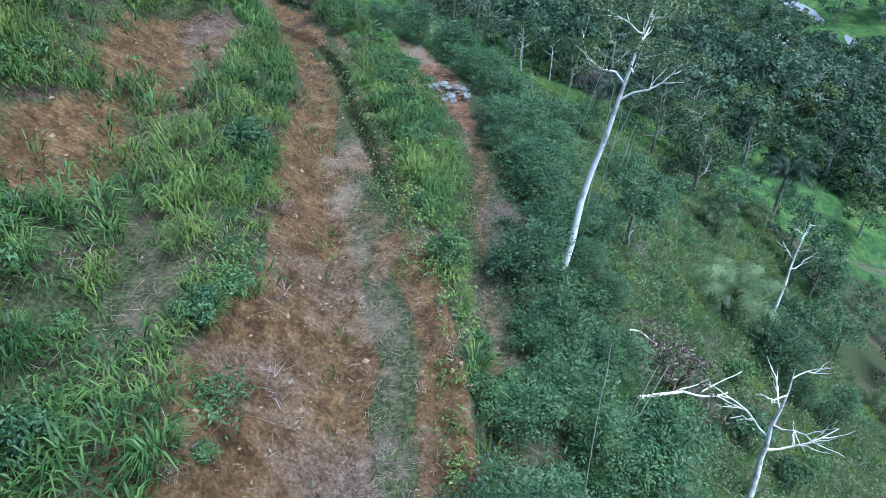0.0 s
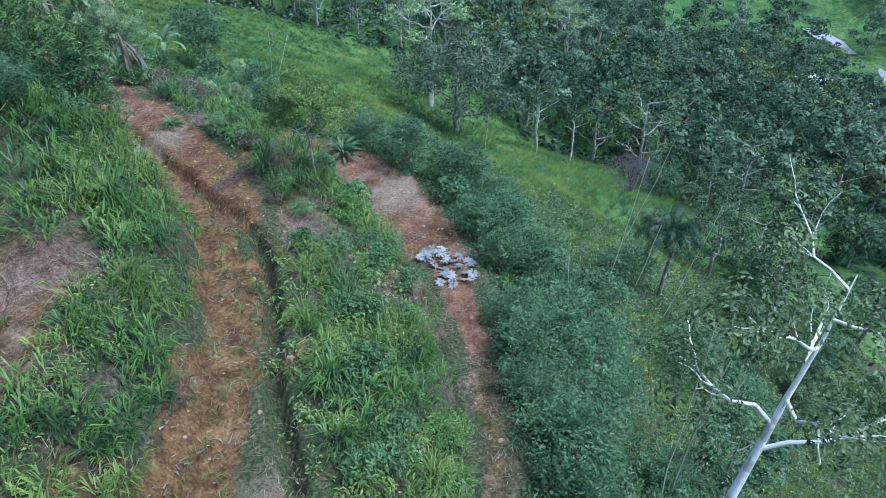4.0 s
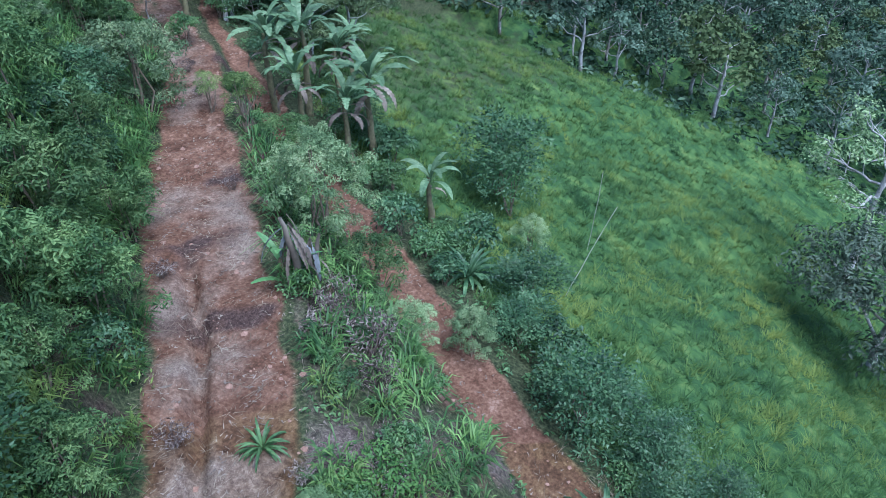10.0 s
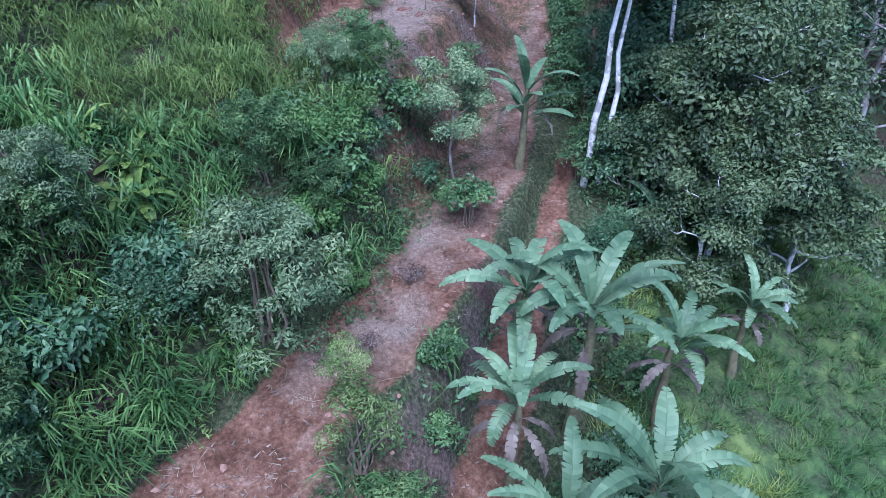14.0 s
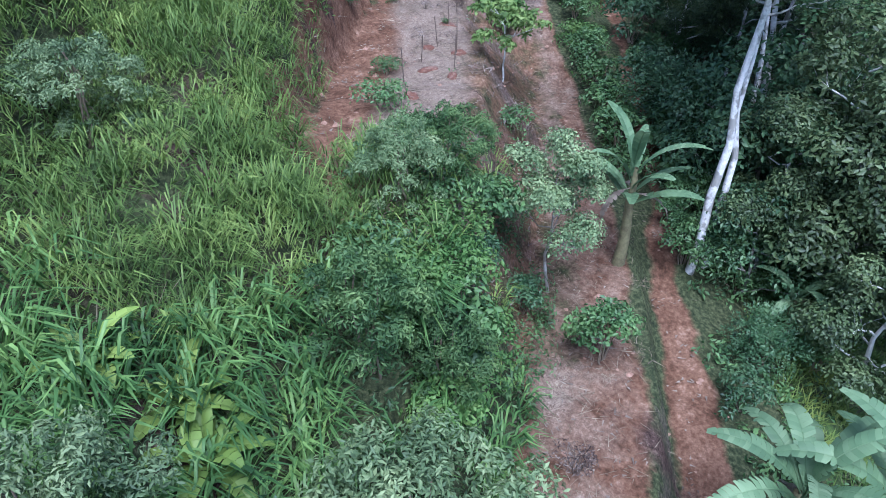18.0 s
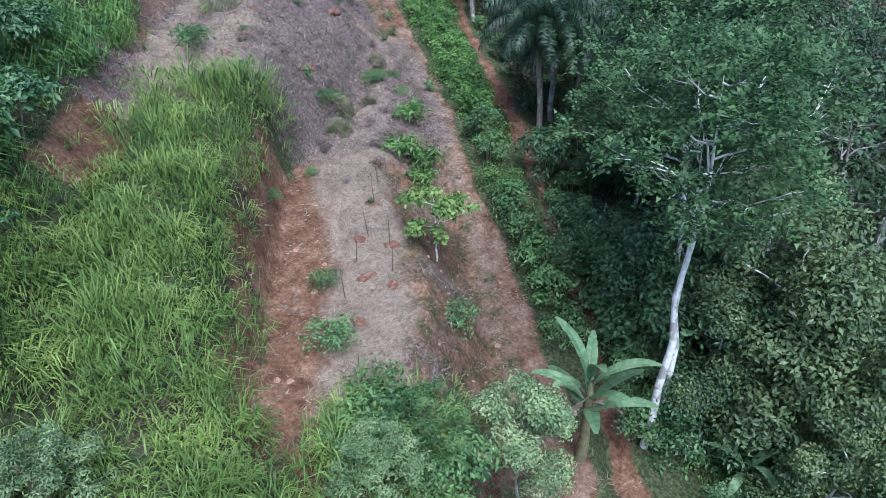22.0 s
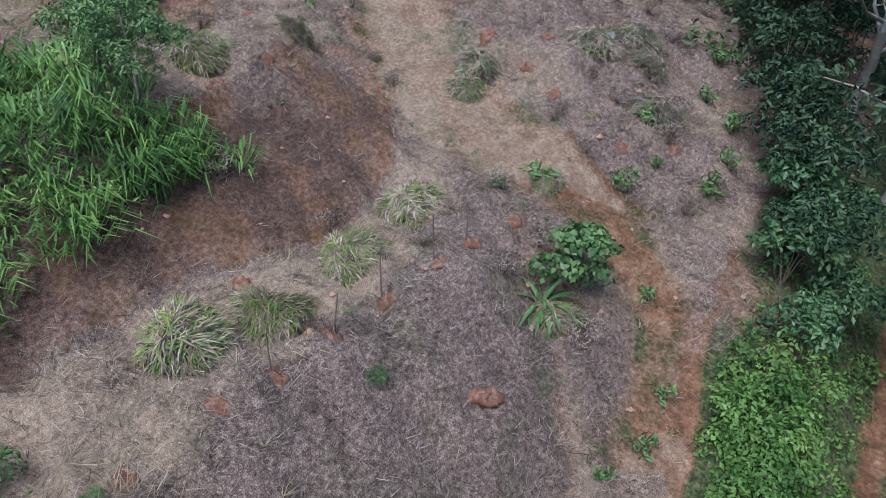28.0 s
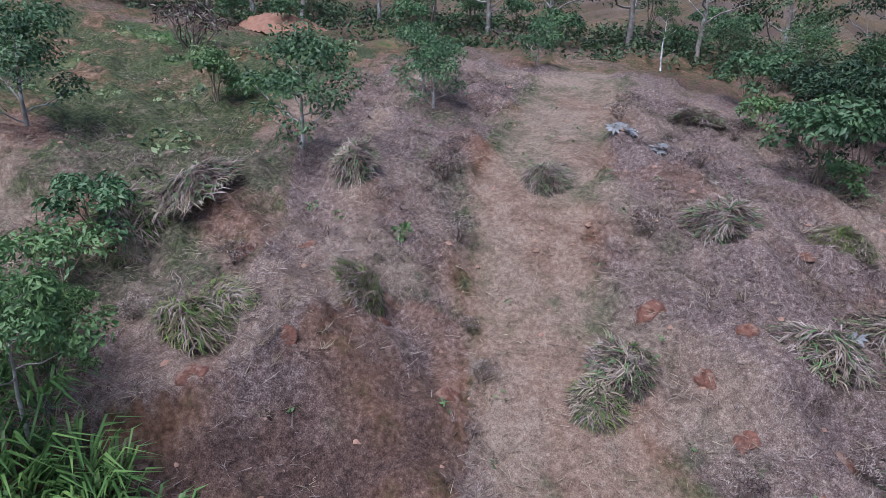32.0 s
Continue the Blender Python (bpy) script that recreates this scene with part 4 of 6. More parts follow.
def dead_stem_kind(key, seed, h):
    """A dead banana stem wrapped in hanging ribbons of withered leaves."""
    rng = np.random.default_rng(seed)
    st = Soup()
    tube(st, bent(rng, (0, 0, -.15), (rng.normal(0, .1), rng.normal(0, .1), h), 8, .03), np.linspace(.15, .05, 8), 8)
    parts = [("stem", st.mesh("stem", M_BANANA_DRY, True), "")]
    for i in range(16):
        top = h * rng.uniform(.45, 1.)
        sp = broad_leaf(rng, min(top * .9, rng.uniform(.7, 1.4)), rng.uniform(.1, .2), rng.uniform(-1.3, -.5), 1.62, i * 2.4 + rng.uniform(-.5, .5), .8, (0, 0, top), 9, .012)
        parts.append(("dead_leaf", sp.mesh("dead_leaf", M_WHITELEAF if i % 3 == 0 else M_BANANA_DRY), "withered hanging leaf"))
    LIB[key] = parts


def palm_kind(key, seed, trunk_h, frond_len, fronds, leaflets=34, leaf_len=.6, mat=None, trunk_r=.13, upright=.0, bark=None, hang=.2):
    rng = np.random.default_rng(seed)
    parts = []
    if trunk_h > .3:
        st = Soup()
        n = 14
        rr = np.linspace(trunk_r, trunk_r * .8, n) * (1 + .06 * (np.arange(n) % 2))
        tube(st, bent(rng, (0, 0, -.3), (rng.normal(0, .2), rng.normal(0, .2), trunk_h), n, .006), rr, 9)
        parts.append(("trunk", st.mesh("trunk", bark or M_GREY, True), ""))
    for i in range(fronds):
        f = (i + .5) / fronds
        ang = i * 2.4 + rng.uniform(-.2, .2)
        rise, sag = 1.4 - 1.0 * (1 - f) + rng.uniform(-.1, .1) + upright, .75 + .8 * (1 - f) + rng.uniform(-.15, .15) - upright
        k = 12
        t = np.linspace(0, 1, k + 1)
        ln = frond_len * rng.uniform(.85, 1.1)
        el = rise - (rise + sag) * t ** 1.4
        fwd, sd = np.array([math.cos(ang), math.sin(ang), 0]), np.array([-math.sin(ang), math.cos(ang), 0])
        pts = np.zeros((k + 1, 3))
        pts[0] = (0, 0, trunk_h)
        for j in range(k):
            pts[j + 1] = pts[j] + ln / k * (fwd * math.cos(el[j]) + np.array([0, 0, 1]) * math.sin(el[j]))
        sp = Soup()
        tube(sp, pts, np.linspace(.03, .006, k + 1), 4)
        u = np.linspace(.14, .99, leaflets)
        for sgn in (-1, 1):
            root = np.stack([np.interp(u, t, pts[:, c]) for c in range(3)], 1)
            tan = unit(np.stack([np.interp(u, t, np.gradient(pts[:, c])) for c in range(3)], 1))
            out = unit(sd[None] * sgn + tan * .6 + rng.normal(0, .12, (leaflets, 3)) + np.array([0, 0, 1.]) * (rng.choice([-.5, 0., .45], leaflets) * min(1, hang * 1.3))[:, None])
            lf = leaf_len * (np.sin(math.pi * (u * .8 + .15)) ** .6)[:, None] * rng.uniform(.85, 1.1, (leaflets, 1))
            wv = tan * (.66 if leaflets > 60 else .8) * .013 * frond_len / 2
            mid = root + out * lf * .5 + np.array([0, 0, .04]) - np.array([0, 0, 1]) * lf * hang * .2
            tip = root + out * lf * (.95 - .35 * hang) - np.array([0, 0, 1]) * lf * (.25 + .55 * hang)
            v = np.stack([root - wv, root + wv, mid + wv, mid - wv, tip], 1)
            b = (np.arange(leaflets) * 5)[:, None]
            sp.add(v, b + np.array([0, 1, 2, 3, 3, 2, 4]), np.tile([4, 3], leaflets))
        parts.append(("frond", sp.mesh("frond", mat or M_PALM), ""))
    LIB[key] = parts


def rosette_kind(key, seed, n, length, width, mat, dry=0, sag=.6):
    """A low plant of long arching strap leaves."""
    rng = np.random.default_rng(seed)
    parts = []
    for i in range(n):
        f = i / n
        sp = broad_leaf(rng, length * rng.uniform(.7, 1.1), width, .35 + .95 * f, .1 + sag * (1.2 - f), i * 2.4 + rng.uniform(-.3, .3), .05, (0, 0, .03), 7, .01)
        parts.append(("leaf", sp.mesh("leaf", M_BANANA_DRY if i < dry else mat), ""))
    LIB[key] = parts


def plant(key, name, x, y, scale=1., turn=0., label="", category="", group="", tilt=(0, 0), sink=.0, z=None):
    base = ground_z(x, y) if z is None else z
    m = pose(x, y, base - sink, tilt[0], tilt[1], turn) @ Matrix.Diagonal((scale, scale, scale, 1))
    ob = thing(name, m, label, category, group)
    for nm, me, lb in LIB[key]:
        part(nm, me, ob, lb)
    return ob


shrub_kind("round", 11, 2.4, 1.25, 15000, .06, M_SOFT, 120, tight=.62, flat=.9, aspect=.36, low=.15)
shrub_kind("round2", 12, 2.1, 1.15, 8000, .07, M_SOFT, 80, tight=.66, flat=.85, aspect=.36, low=.15)
shrub_kind("lime", 26, 2.3, 1.3, 6000, .1, M_FERNY, 60, tight=.75, flat=.9, aspect=.34, low=.2)
shrub_kind("bluish", 13, 1.9, 1.35, 9000, .07, M_BLUE, 90, tight=.64, aspect=.36, low=.15)
shrub_kind("herb", 14, .9, .75, 700, .13, M_HERB, 14, aspect=.5, low=.15)
shrub_kind("herb2", 15, .7, .9, 760, .12, M_HERB, 16, aspect=.45, low=.1)
shrub_kind("dark", 16, 1.7, 1.1, 1000, .18, M_DARK, 16, aspect=.45)
# bush whose leaf colour carries the forest-edge shade
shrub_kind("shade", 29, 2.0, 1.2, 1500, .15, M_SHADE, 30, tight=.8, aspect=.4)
shrub_kind("dark2", 17, 2.6, 1.2, 420, .16, M_DARK, 18, aspect=.34, droop=.3, spray=7)
shrub_kind("feather", 18, 2.2, 1.3, 380, .19, M_DARK, 15, aspect=.27, droop=.4, spray=10)
shrub_kind("bright", 19, 1.2, 1.05, 1500, .13, M_BRIGHT, 13, aspect=.55, low=.1)
shrub_kind("bright2", 20, .95, 1.2, 1500, .12, M_BRIGHT, 16, aspect=.5, low=.1)
shrub_kind("coffee", 21, 1.4, .85, 1500, .12, M_HERB, 13, aspect=.5)
shrub_kind("seedling", 22, .32, .24, 60, .14, M_HERB, 6, aspect=.4, low=.2)
shrub_kind("broad", 23, 1.5, .95, 1000, .17, M_HERB, 16, aspect=.75, low=.2)
shrub_kind("thin", 24, 2.0, .75, 2200, .08, M_LIME, 14, aspect=.3, low=.4, stems=9)
shrub_kind("withered", 25, .8, .7, 500, .12, M_DEADWEED, 12, aspect=.2, stems=12, bark=M_STAKE)
shrub_kind("fern", 28, .75, .75, 260, .26, M_BRIGHT, 14, aspect=.26, low=.15)
shrub_kind("twiggy", 27, 3.4, 2.2, 2600, .2, M_PURPLE, 26, aspect=.14, stems=22, bark=M_GREY, low=.2)
tree_kind("sapling", 31, 3.6, .045, 1.15, 12000, .08, M_LIME, M_GREY, limbs=14, start=.5, aspect=.34, blob=.3, forks=3, flat=.6)
tree_kind("bush_tree", 49, 4.6, .05, 1.15, 11000, .085, M_BLUE, M_GREY, limbs=10, start=.45, aspect=.5, flat=.8, blob=.34, forks=3)
tree_kind("young_dark", 53, 3.6, .04, .95, 3000, .11, M_HERB, M_GREY, limbs=9, start=.55, aspect=.4, flat=.6, blob=.34, forks=2, droop=.4)
tree_kind("umbrella", 32, 2.7, .04, 1.0, 1500, .15, M_LIME, M_MOTTLED, limbs=9, start=.55, aspect=.7, flat=.5, blob=.26, forks=3, crown_top=.9)
tree_kind("white_lean", 33, 14, .165, 2.6, 5200, .12, M_OLIVE, M_WHITE, lean=(.17, .12), limbs=7, start=.6, bare=.5, blob=.3, forks=4)
tree_kind("dead_white", 34, 8.5, .15, 2.6, 0, .2, M_OLIVE, M_WHITE, lean=(.05, .1), limbs=6, start=.4, forks=5)
tree_kind("bare_grey", 35, 8, .16, 2.8, 1500, .16, M_LIME, M_PALE, limbs=10, start=.35, bare=.3, blob=.22, forks=6)
tree_kind("slim_white", 47, 8.5, .12, 1.5, 260, .14, M_BLUE, M_WHITE, lean=(.14, .22), limbs=6, start=.6, bare=.3, blob=.25, forks=3)
tree_kind("flat_white", 36, 13, .34, 4.4, 3600, .26, M_SOFT, M_PALE, limbs=10, start=.55, flat=.35, blob=.22, forks=5, crown_top=1.)
tree_kind("willowy", 37, 8, .25, 4.4, 9000, .3, M_WILLOW, M_GREY, limbs=12, start=.2, flat=.8, blob=.36, aspect=.4, droop=.5)
tree_kind("canopy", 38, 12.5, .14, 3.1, 2700, .17, M_GREEN, M_MOTTLED, lean=(-.06, .08), limbs=11, start=.45, blob=.24, aspect=.4, forks=3, spray=9, droop=.35)
tree_kind("white_trunk", 48, 13.2, .13, 2.9, 1000, .17, M_GREEN, M_MOTTLED, lean=(-.02, .05), limbs=9, start=.72, blob=.2, aspect=.4, forks=4, spray=9, droop=.35)
tree_kind("canopy_b", 46, 10, .2, 3.2, 2000, .3, M_FOREST, M_GREY, limbs=11, start=.22, blob=.3, aspect=.5, forks=2, sides=6)
tree_kind("canopy2", 39, 8.5, .14, 3.3, 15000, .19, M_OLIVE, M_MOTTLED, lean=(.1, .05), limbs=13, start=.16, blob=.3, aspect=.5, forks=2)
tree_kind("canopy3", 40, 9, .16, 2.8, 1900, .29, M_DARK, M_GREY, limbs=11, start=.2, blob=.32, aspect=.5, forks=2, sides=6)
# tree whose crown colour carries the forest-edge shade
tree_kind("canopy_shaded", 50, 10, .18, 3.2, 3000, .24, M_SHADE, M_GREY, limbs=12, start=.25, blob=.3, aspect=.45, forks=2, sides=6)
tree_kind("slim", 41, 10, .14, 2.2, 3400, .17, M_GREEN, M_MOTTLED, limbs=9, start=.5, blob=.3, aspect=.42)
tree_kind("far", 42, 9, .22, 3.6, 1150, 0.49, M_FAR[0], M_GREY, limbs=10, start=.2, blob=.36, split=False, forks=0, sides=5, flat=.85, aspect=.8, slim=True)
tree_kind("far2", 43, 8, .2, 3.2, 1150, 0.43, M_FAR[1], M_PALE, limbs=10, start=.3, blob=.36, split=False, forks=0, sides=5, aspect=.8, slim=True)
tree_kind("far3", 44, 10, .22, 3.2, 1150, 0.43, M_FAR[2], M_PALE, limbs=10, start=.35, blob=.34, split=False, forks=0, sides=5, aspect=.8, slim=True)
tree_kind("small_tree", 45, 2.8, .06, 1.35, 3400, .12, M_DARK, M_GREY, limbs=10, start=.14, aspect=.5, blob=.42, forks=2, flat=.75)
banana_kind("banana", 51, 3.6, 2.25, 12, 5, .55)
banana_kind("banana2", 52, 3.3, 2.05, 11, 6, .65)
banana_kind("banana_young", 53, 1.3, 1.5, 6, 2, .15)
banana_kind("banana_wide", 54, 2.3, 1.7, 9, 2, .15)
banana_kind("banana_erect", 57, 2.8, 1.95, 11, 3, .12, None, .5)
banana_kind("banana_bright", 56, 1., 1.5, 5, 1, .06, M_YOUNG, .35)
dead_stem_kind("dead_banana", 55, 2.4)
palm_kind("big_palm", 61, 4.3, 3.3, 34, 80, .72, hang=.8)
palm_kind("palm", 62, 4.6, 2.5, 22, 52, .6, hang=.7)
palm_kind("fan_plant", 63, 1.0, 3.0, 16, 30, .75, M_BLUE, .2, .2)
rosette_kind("strap", 71, 30, 1.2, .12, M_DARK, 0, .9)
rosette_kind("strap_small", 72, 36, .95, .085, M_HERB, 3, 1.3)
rosette_kind("broad_yellow", 73, 11, .8, .22, M_YELLOW, 0, .9)

# ---------------------------------------------------------------- named plants, from the first terrace on
RNG = random.Random(4)


def spin():
    return RNG.uniform(0, 360)


plant("white_lean", "tree", 5.4, 23.4, .95, 0, "tall leaning tree with white bark and sparse leaves", "tree", z=11.6)
plant("dead_white", "dead_tree", 13.2, 17.2, 1., 20, "dead white leafless tree with forked branches", "tree")
plant("slim_white", "tree", 20.5, 31.8, 1., 0, "slim white tree with a thin bare crown", "tree")
plant("bare_grey", "tree", 37, 75, 1.3, 10, "grey bare tree above the lower meadow", "tree")
plant("bare_grey", "tree", 23, 56.5, .9, 130, "small bare tree among bushes", "tree")
plant("fan_plant", "fan_palm", 17, 30.5, 1.15, 40, "low bluish fan palm on the steep slope", "palm")
plant("canopy3", "tree", 10.2, 30.4, .62, 10, "dense round dark green tree below the track", "tree")
plant("palm", "palm_tree", 30.5, 53, 1.25, 0, "green feather palm on the lower slope", "palm")
plant("palm", "palm_tree", 12.1, 45, .9, 70, "slender green feather palm among shrubs", "palm")
plant("sapling", "sapling", -4.6, 39.7, 1.35, 30, "thin grey sapling with a pale yellow-green feathery crown", "sapling")
plant("thin", "sapling", -23.5, 54.4, 1.25, 80, "thin sapling with a feathery pale crown", "sapling")
plant("flat_white", "tree", -1, 82, 1., 0, "tall white-trunked tree with a flat umbrella crown", "tree")
plant("willowy", "tree", 1.5, 73.2, .98, 0, "broad greyish green tree standing in the meadow", "tree")
plant("slim", "tree", 9.6, 78.6, .78, 0, "slim tree with a pale trunk at the meadow edge", "tree")
plant("slim", "tree", 12.9, 77.8, .72, 60, "slim tree with a pale trunk at the meadow edge", "tree")
plant("bare_grey", "tree", 21, 82, 1.45, 200, "pale bare tree with yellowish leaves", "tree")
plant("flat_white", "tree", 19.5, 125, .9, 100, "white-trunked tree in the valley wood", "tree")
for x, y, k, s in ((-21.0, 55.4, "round", 1.2), (-16.7, 51.2, "round", 1.7), (-14.4, 51.0, "lime", 1.05), (-10.8, 51.4, "round2", .85), (-11.9, 49.7, "round2", .9),
                   (-22.1, 55.1, "lime", 1.05), (-25.2, 54.2, "thin", .85), (-13.2, 60.0, "round2", .9), (-9, 42.5, "round2", .5)):
    plant(k, "flowering_shrub", x, y, s, spin(), "round shrub with pale green flower tips", "shrub", "pale flowering shrubs")
plant("dark2", "shrub", -16.8, 63.8, 1.65, 0, "tall dark conical shrub in the meadow", "shrub")
plant("dark2", "shrub", -15.6, 62.6, 1.25, 90, "dark leafy shrub in the meadow", "shrub")
plant("strap", "strap_leaf_plant", -4.8, 48.2, 1.2, 0, "large clump of long dark strap leaves beside the lower track", "plant")
plant("strap", "strap_leaf_plant", -13.3, 55.2, 1.35, 50, "large clump of long dark strap leaves beside the lower track", "plant")
plant("strap", "strap_leaf_plant", -12.6, 57.2, 1., 50, "dark strap leaves below the track", "plant")
BANANA = "banana plant with long torn grey-green leaves"
for x, y, k, s, r in ((-26.05, 58.45, "banana", 1.04, 0), (-25.15, 59.65, "banana", 1.12, 130), (-25.2, 62.1, "banana2", .98, 60), (-23.8, 57.75, "banana2", .98, 200),
                      (-21.6, 60.05, "banana", 1.15, 290), (-21.3, 58.1, "banana2", 1.02, 20), (-27.2, 65.4, "banana2", .8, 30), (-16.5, 57.4, "banana_wide", 1., 0),
                      (-15.1, 48., "banana_bright", 1., 110)):
    plant(k, "banana_plant", x, y, s, r, BANANA if k != "banana_bright" else "young banana plant with bright upright leaves", "banana plant", "banana plants")
plant("banana_erect", "banana_plant", -34.1, 60.5, 1., 40, "banana plant with broad whole leaves by the forest edge", "banana plant", "banana plants")
plant("banana_young", "banana_plant", -31.5, 64.3, 1.1, 10, "bluish banana plant in the shade of trees", "banana plant", "banana plants")
plant("strap_small", "strap_leaf_plant", -11.3, 43.3, .8, 20, "small bright fern-like plant on the terrace", "plant")
# withered banana stems beside the young plant
plant("twiggy", "leafless_bush", 16.6, 68.6, 1., 0, "large leafless grey purple bush in the meadow", "bush")
plant("dead_banana", "dead_banana_stem", -14.8, 48.1, 1.1, 0, "grey withered banana stem with hanging dead leaves", "dead plant")
plant("dead_banana", "dead_banana_stem", -14.5, 48.6, .85, 100, "short grey withered banana stem", "dead plant")
for x, y, s in ((-12, 48.6, 1.), (-9.2, 45.4, .8), (-12.8, 47.2, 1.1), (-10.7, 46.6, 1.), (-20.4, 50.8, .6), (-26.6, 54.8, .5), (-28.9, 56.1, .7), (-13, 42.3, .7), (-18.4, 46.2, .7), (-10, 43.2, .5), (-11.8, 47.6, 1.3), (-13.4, 48.2, 1.2), (-7.6, 41.5, .9), (-6.2, 39.6, .8), (-8.6, 44.2, .9), (-3.9, 37.8, .7), (-5.6, 37.2, .6)):
    plant("withered", "withered_bush", x, y, s, spin(), "blackish withered bush on the terrace", "dead plant", "withered bushes")

# planted terrace
plant("umbrella", "small_tree", -41, 60.3, 1., 0, "small pale-stemmed tree with broad bright leaves", "tree")
for x, y, kind, k in ((-31.6, 54.4, "bright2", .9), (-31., 54.9, "bright2", .9), (-33.5, 54.3, "round2", 1.), (-31., 53.4, "bright", .9), (-30.2, 52.6, "lime", 1.), (-32.7, 55., "bright2", .85),
                      (-30., 53.9, "lime", .8), (-33.9, 55.7, "lime", .8), (-32.2, 53.3, "herb2", 1.2)):
    plant(kind, "bush", x, y, k, x * 97 % 360, "dense mixed green bush on the bank above the track", "bush", "bank bushes")
plant("bush_tree", "young_tree", -33.7, 58.2, 1., 0, "bushy bluish green young tree on the bank", "tree")
plant("coffee", "shrub", -31.3, 58.2, 1.05, 50, "green shrub on leaf-strewn red soil", "shrub")
plant("bluish", "shrub", -27.2, 52.4, 1.8, 0, "large grey-green flowering shrub in the grass", "shrub")
plant("bright", "shrub", -29.6, 53.7, .9, 0, "bright green shrub at the grass edge", "shrub")
plant("bright", "shrub", -28.9, 54.6, .55, 0, "bright green shrub at the grass edge", "shrub")
plant("bluish", "shrub", -34.9, 48.8, 1., 60, "grey-green shrub in tall grass", "shrub")
plant("bluish", "shrub", -37.6, 47.8, 1., 160, "whitish flowering shrub in tall grass", "shrub")
for x, y, s in ((-29.4, 49.6, 1.), (-28.7, 49.8, 1.1), (-29.9, 48.6, .9)):
    plant("broad_yellow", "broadleaf_plant", x, y, s * 1.45, spin(), "yellow-green broadleaf plant in tall grass", "plant", "broadleaf plants")
for x, y, k, s in ((-26.9, 48.2, "bluish", 1.2), (-27.2, 50.2, "dark", 1.), (-30.4, 54.3, "dark", .7), (-24.6, 48.4, "dark", .9), (-19.2, 44.2, "lime", 1.5), (-15.4, 40.6, "lime", 1.5), (-16.8, 43.4, "lime", 1.2), (-20.8, 46.8, "lime", 1.1), (-23.2, 47.6, "lime", 1.2), (-25.6, 47.2, "lime", 1.),
                   (-12.6, 38.4, "lime", 1.4), (-22, 45.2, "lime", 1.4), (-24.4, 45.6, "lime", 1.4), (-17.2, 41, "bluish", 1.), (-33.9, 56.4, "herb", 1.3), (-34.8, 55.1, "herb2", 1.3),
                   (-32.6, 55.6, "dark", .6), (-31, 54.4, "herb", 1.4), (-33.2, 57.2, "dark", .55)):
    plant(k, "shrub", x, y, s, spin(), "leafy shrub in the tall grass", "shrub")
HEDGE = "bright green leafy hedge bush between two paths"
for x, y, k, s in ((-59.4, 71.4, "dark", .9), (-57, 70.2, "bright2", 1.), (-55.5, 69.4, "bright", .95), (-54.4, 69.2, "bright2", 1.), (-53.2, 68.8, "bright", 1.), (-51.9, 68.3, "bright2", 1.05),
                   (-50.6, 67.9, "bright", 1.), (-49.3, 67.3, "bright2", 1.), (-48.2, 66.8, "bright", .95), (-46.6, 66.1, "coffee", 1.), (-45.4, 65.6, "coffee", .9), (-44.2, 65.2, "bright2", .8),
                   (-42.9, 64.7, "coffee", 1.), (-41.6, 64.4, "herb", 1.2), (-40.4, 64.2, "herb2", 1.3), (-39, 63.6, "herb", 1.3), (-37.7, 63.0, "herb2", 1.2),
                   (-57.3, 70., "bright2", 1.15), (-56.2, 70.1, "bright", 1.1), (-58.2, 70.7, "bright2", 1.1), (-61.4, 71.4, "dark", 1.), (-63.2, 71.9, "dark", 1.2), (-65.2, 72.2, "shade", 1.2), (-62.8, 72.8, "dark", 1.1), (-60.6, 72.6, "dark", 1.)):
    plant(k, "hedge_bush", x, y, s, spin(), HEDGE, "bush", "hedge bushes")
plant("broad", "shrub", -59.5, 66.1, 1., 0, "broad-leaved bright green shrub on the bank edge", "shrub")
plant("strap_small", "strap_leaf_plant", -58.9, 65.3, 1.2, 0, "drooping long-leaved plant on the bank edge", "plant")
for x, y, s in ((-55.6, 67.6, 1.), (-46.5, 62.3, 1.2), (-48.4, 63.9, 1.2), (-46, 63, 1.2), (-45.2, 62.4, 1.)):
    plant("fern", "leafy_clump", x, y, s * .8, spin(), "arching bright leafy clump beside the path", "plant", "leafy clumps")
for x, y, s in ((-57.7, 68.1, 1.1), (-58.4, 69.4, .8), (-50.8, 66.2, 1.3), (-62.6, 65.1, 1.5), (-62, 64.2, .8), (-63.7, 67.6, 1.4), (-64.3, 68.4, .9), (-63.8, 69.9, 1.6), (-60.2, 67.9, 1.), (-56.5, 67.6, 1.2),
                (-70.6, 71.2, 1.8), (-68.1, 70.4, 1.3), (-66.6, 70.9, 1.7), (-64.9, 70.5, 1.3), (-63.4, 67.4, 1.3), (-65.9, 68.3, 1.4), (-55.6, 66.6, .9), (-61.8, 64, .7), (-50.6, 60.5, 1.2), (-49.6, 64.7, 1.2),
                (-68, 57.9, 1.), (-43.4, 59.3, .6), (-52.6, 65.2, 1.)):
    plant("seedling", "seedling", x, y, s, spin(), "small green seedling on the cleared slope", "seedling", "seedlings")

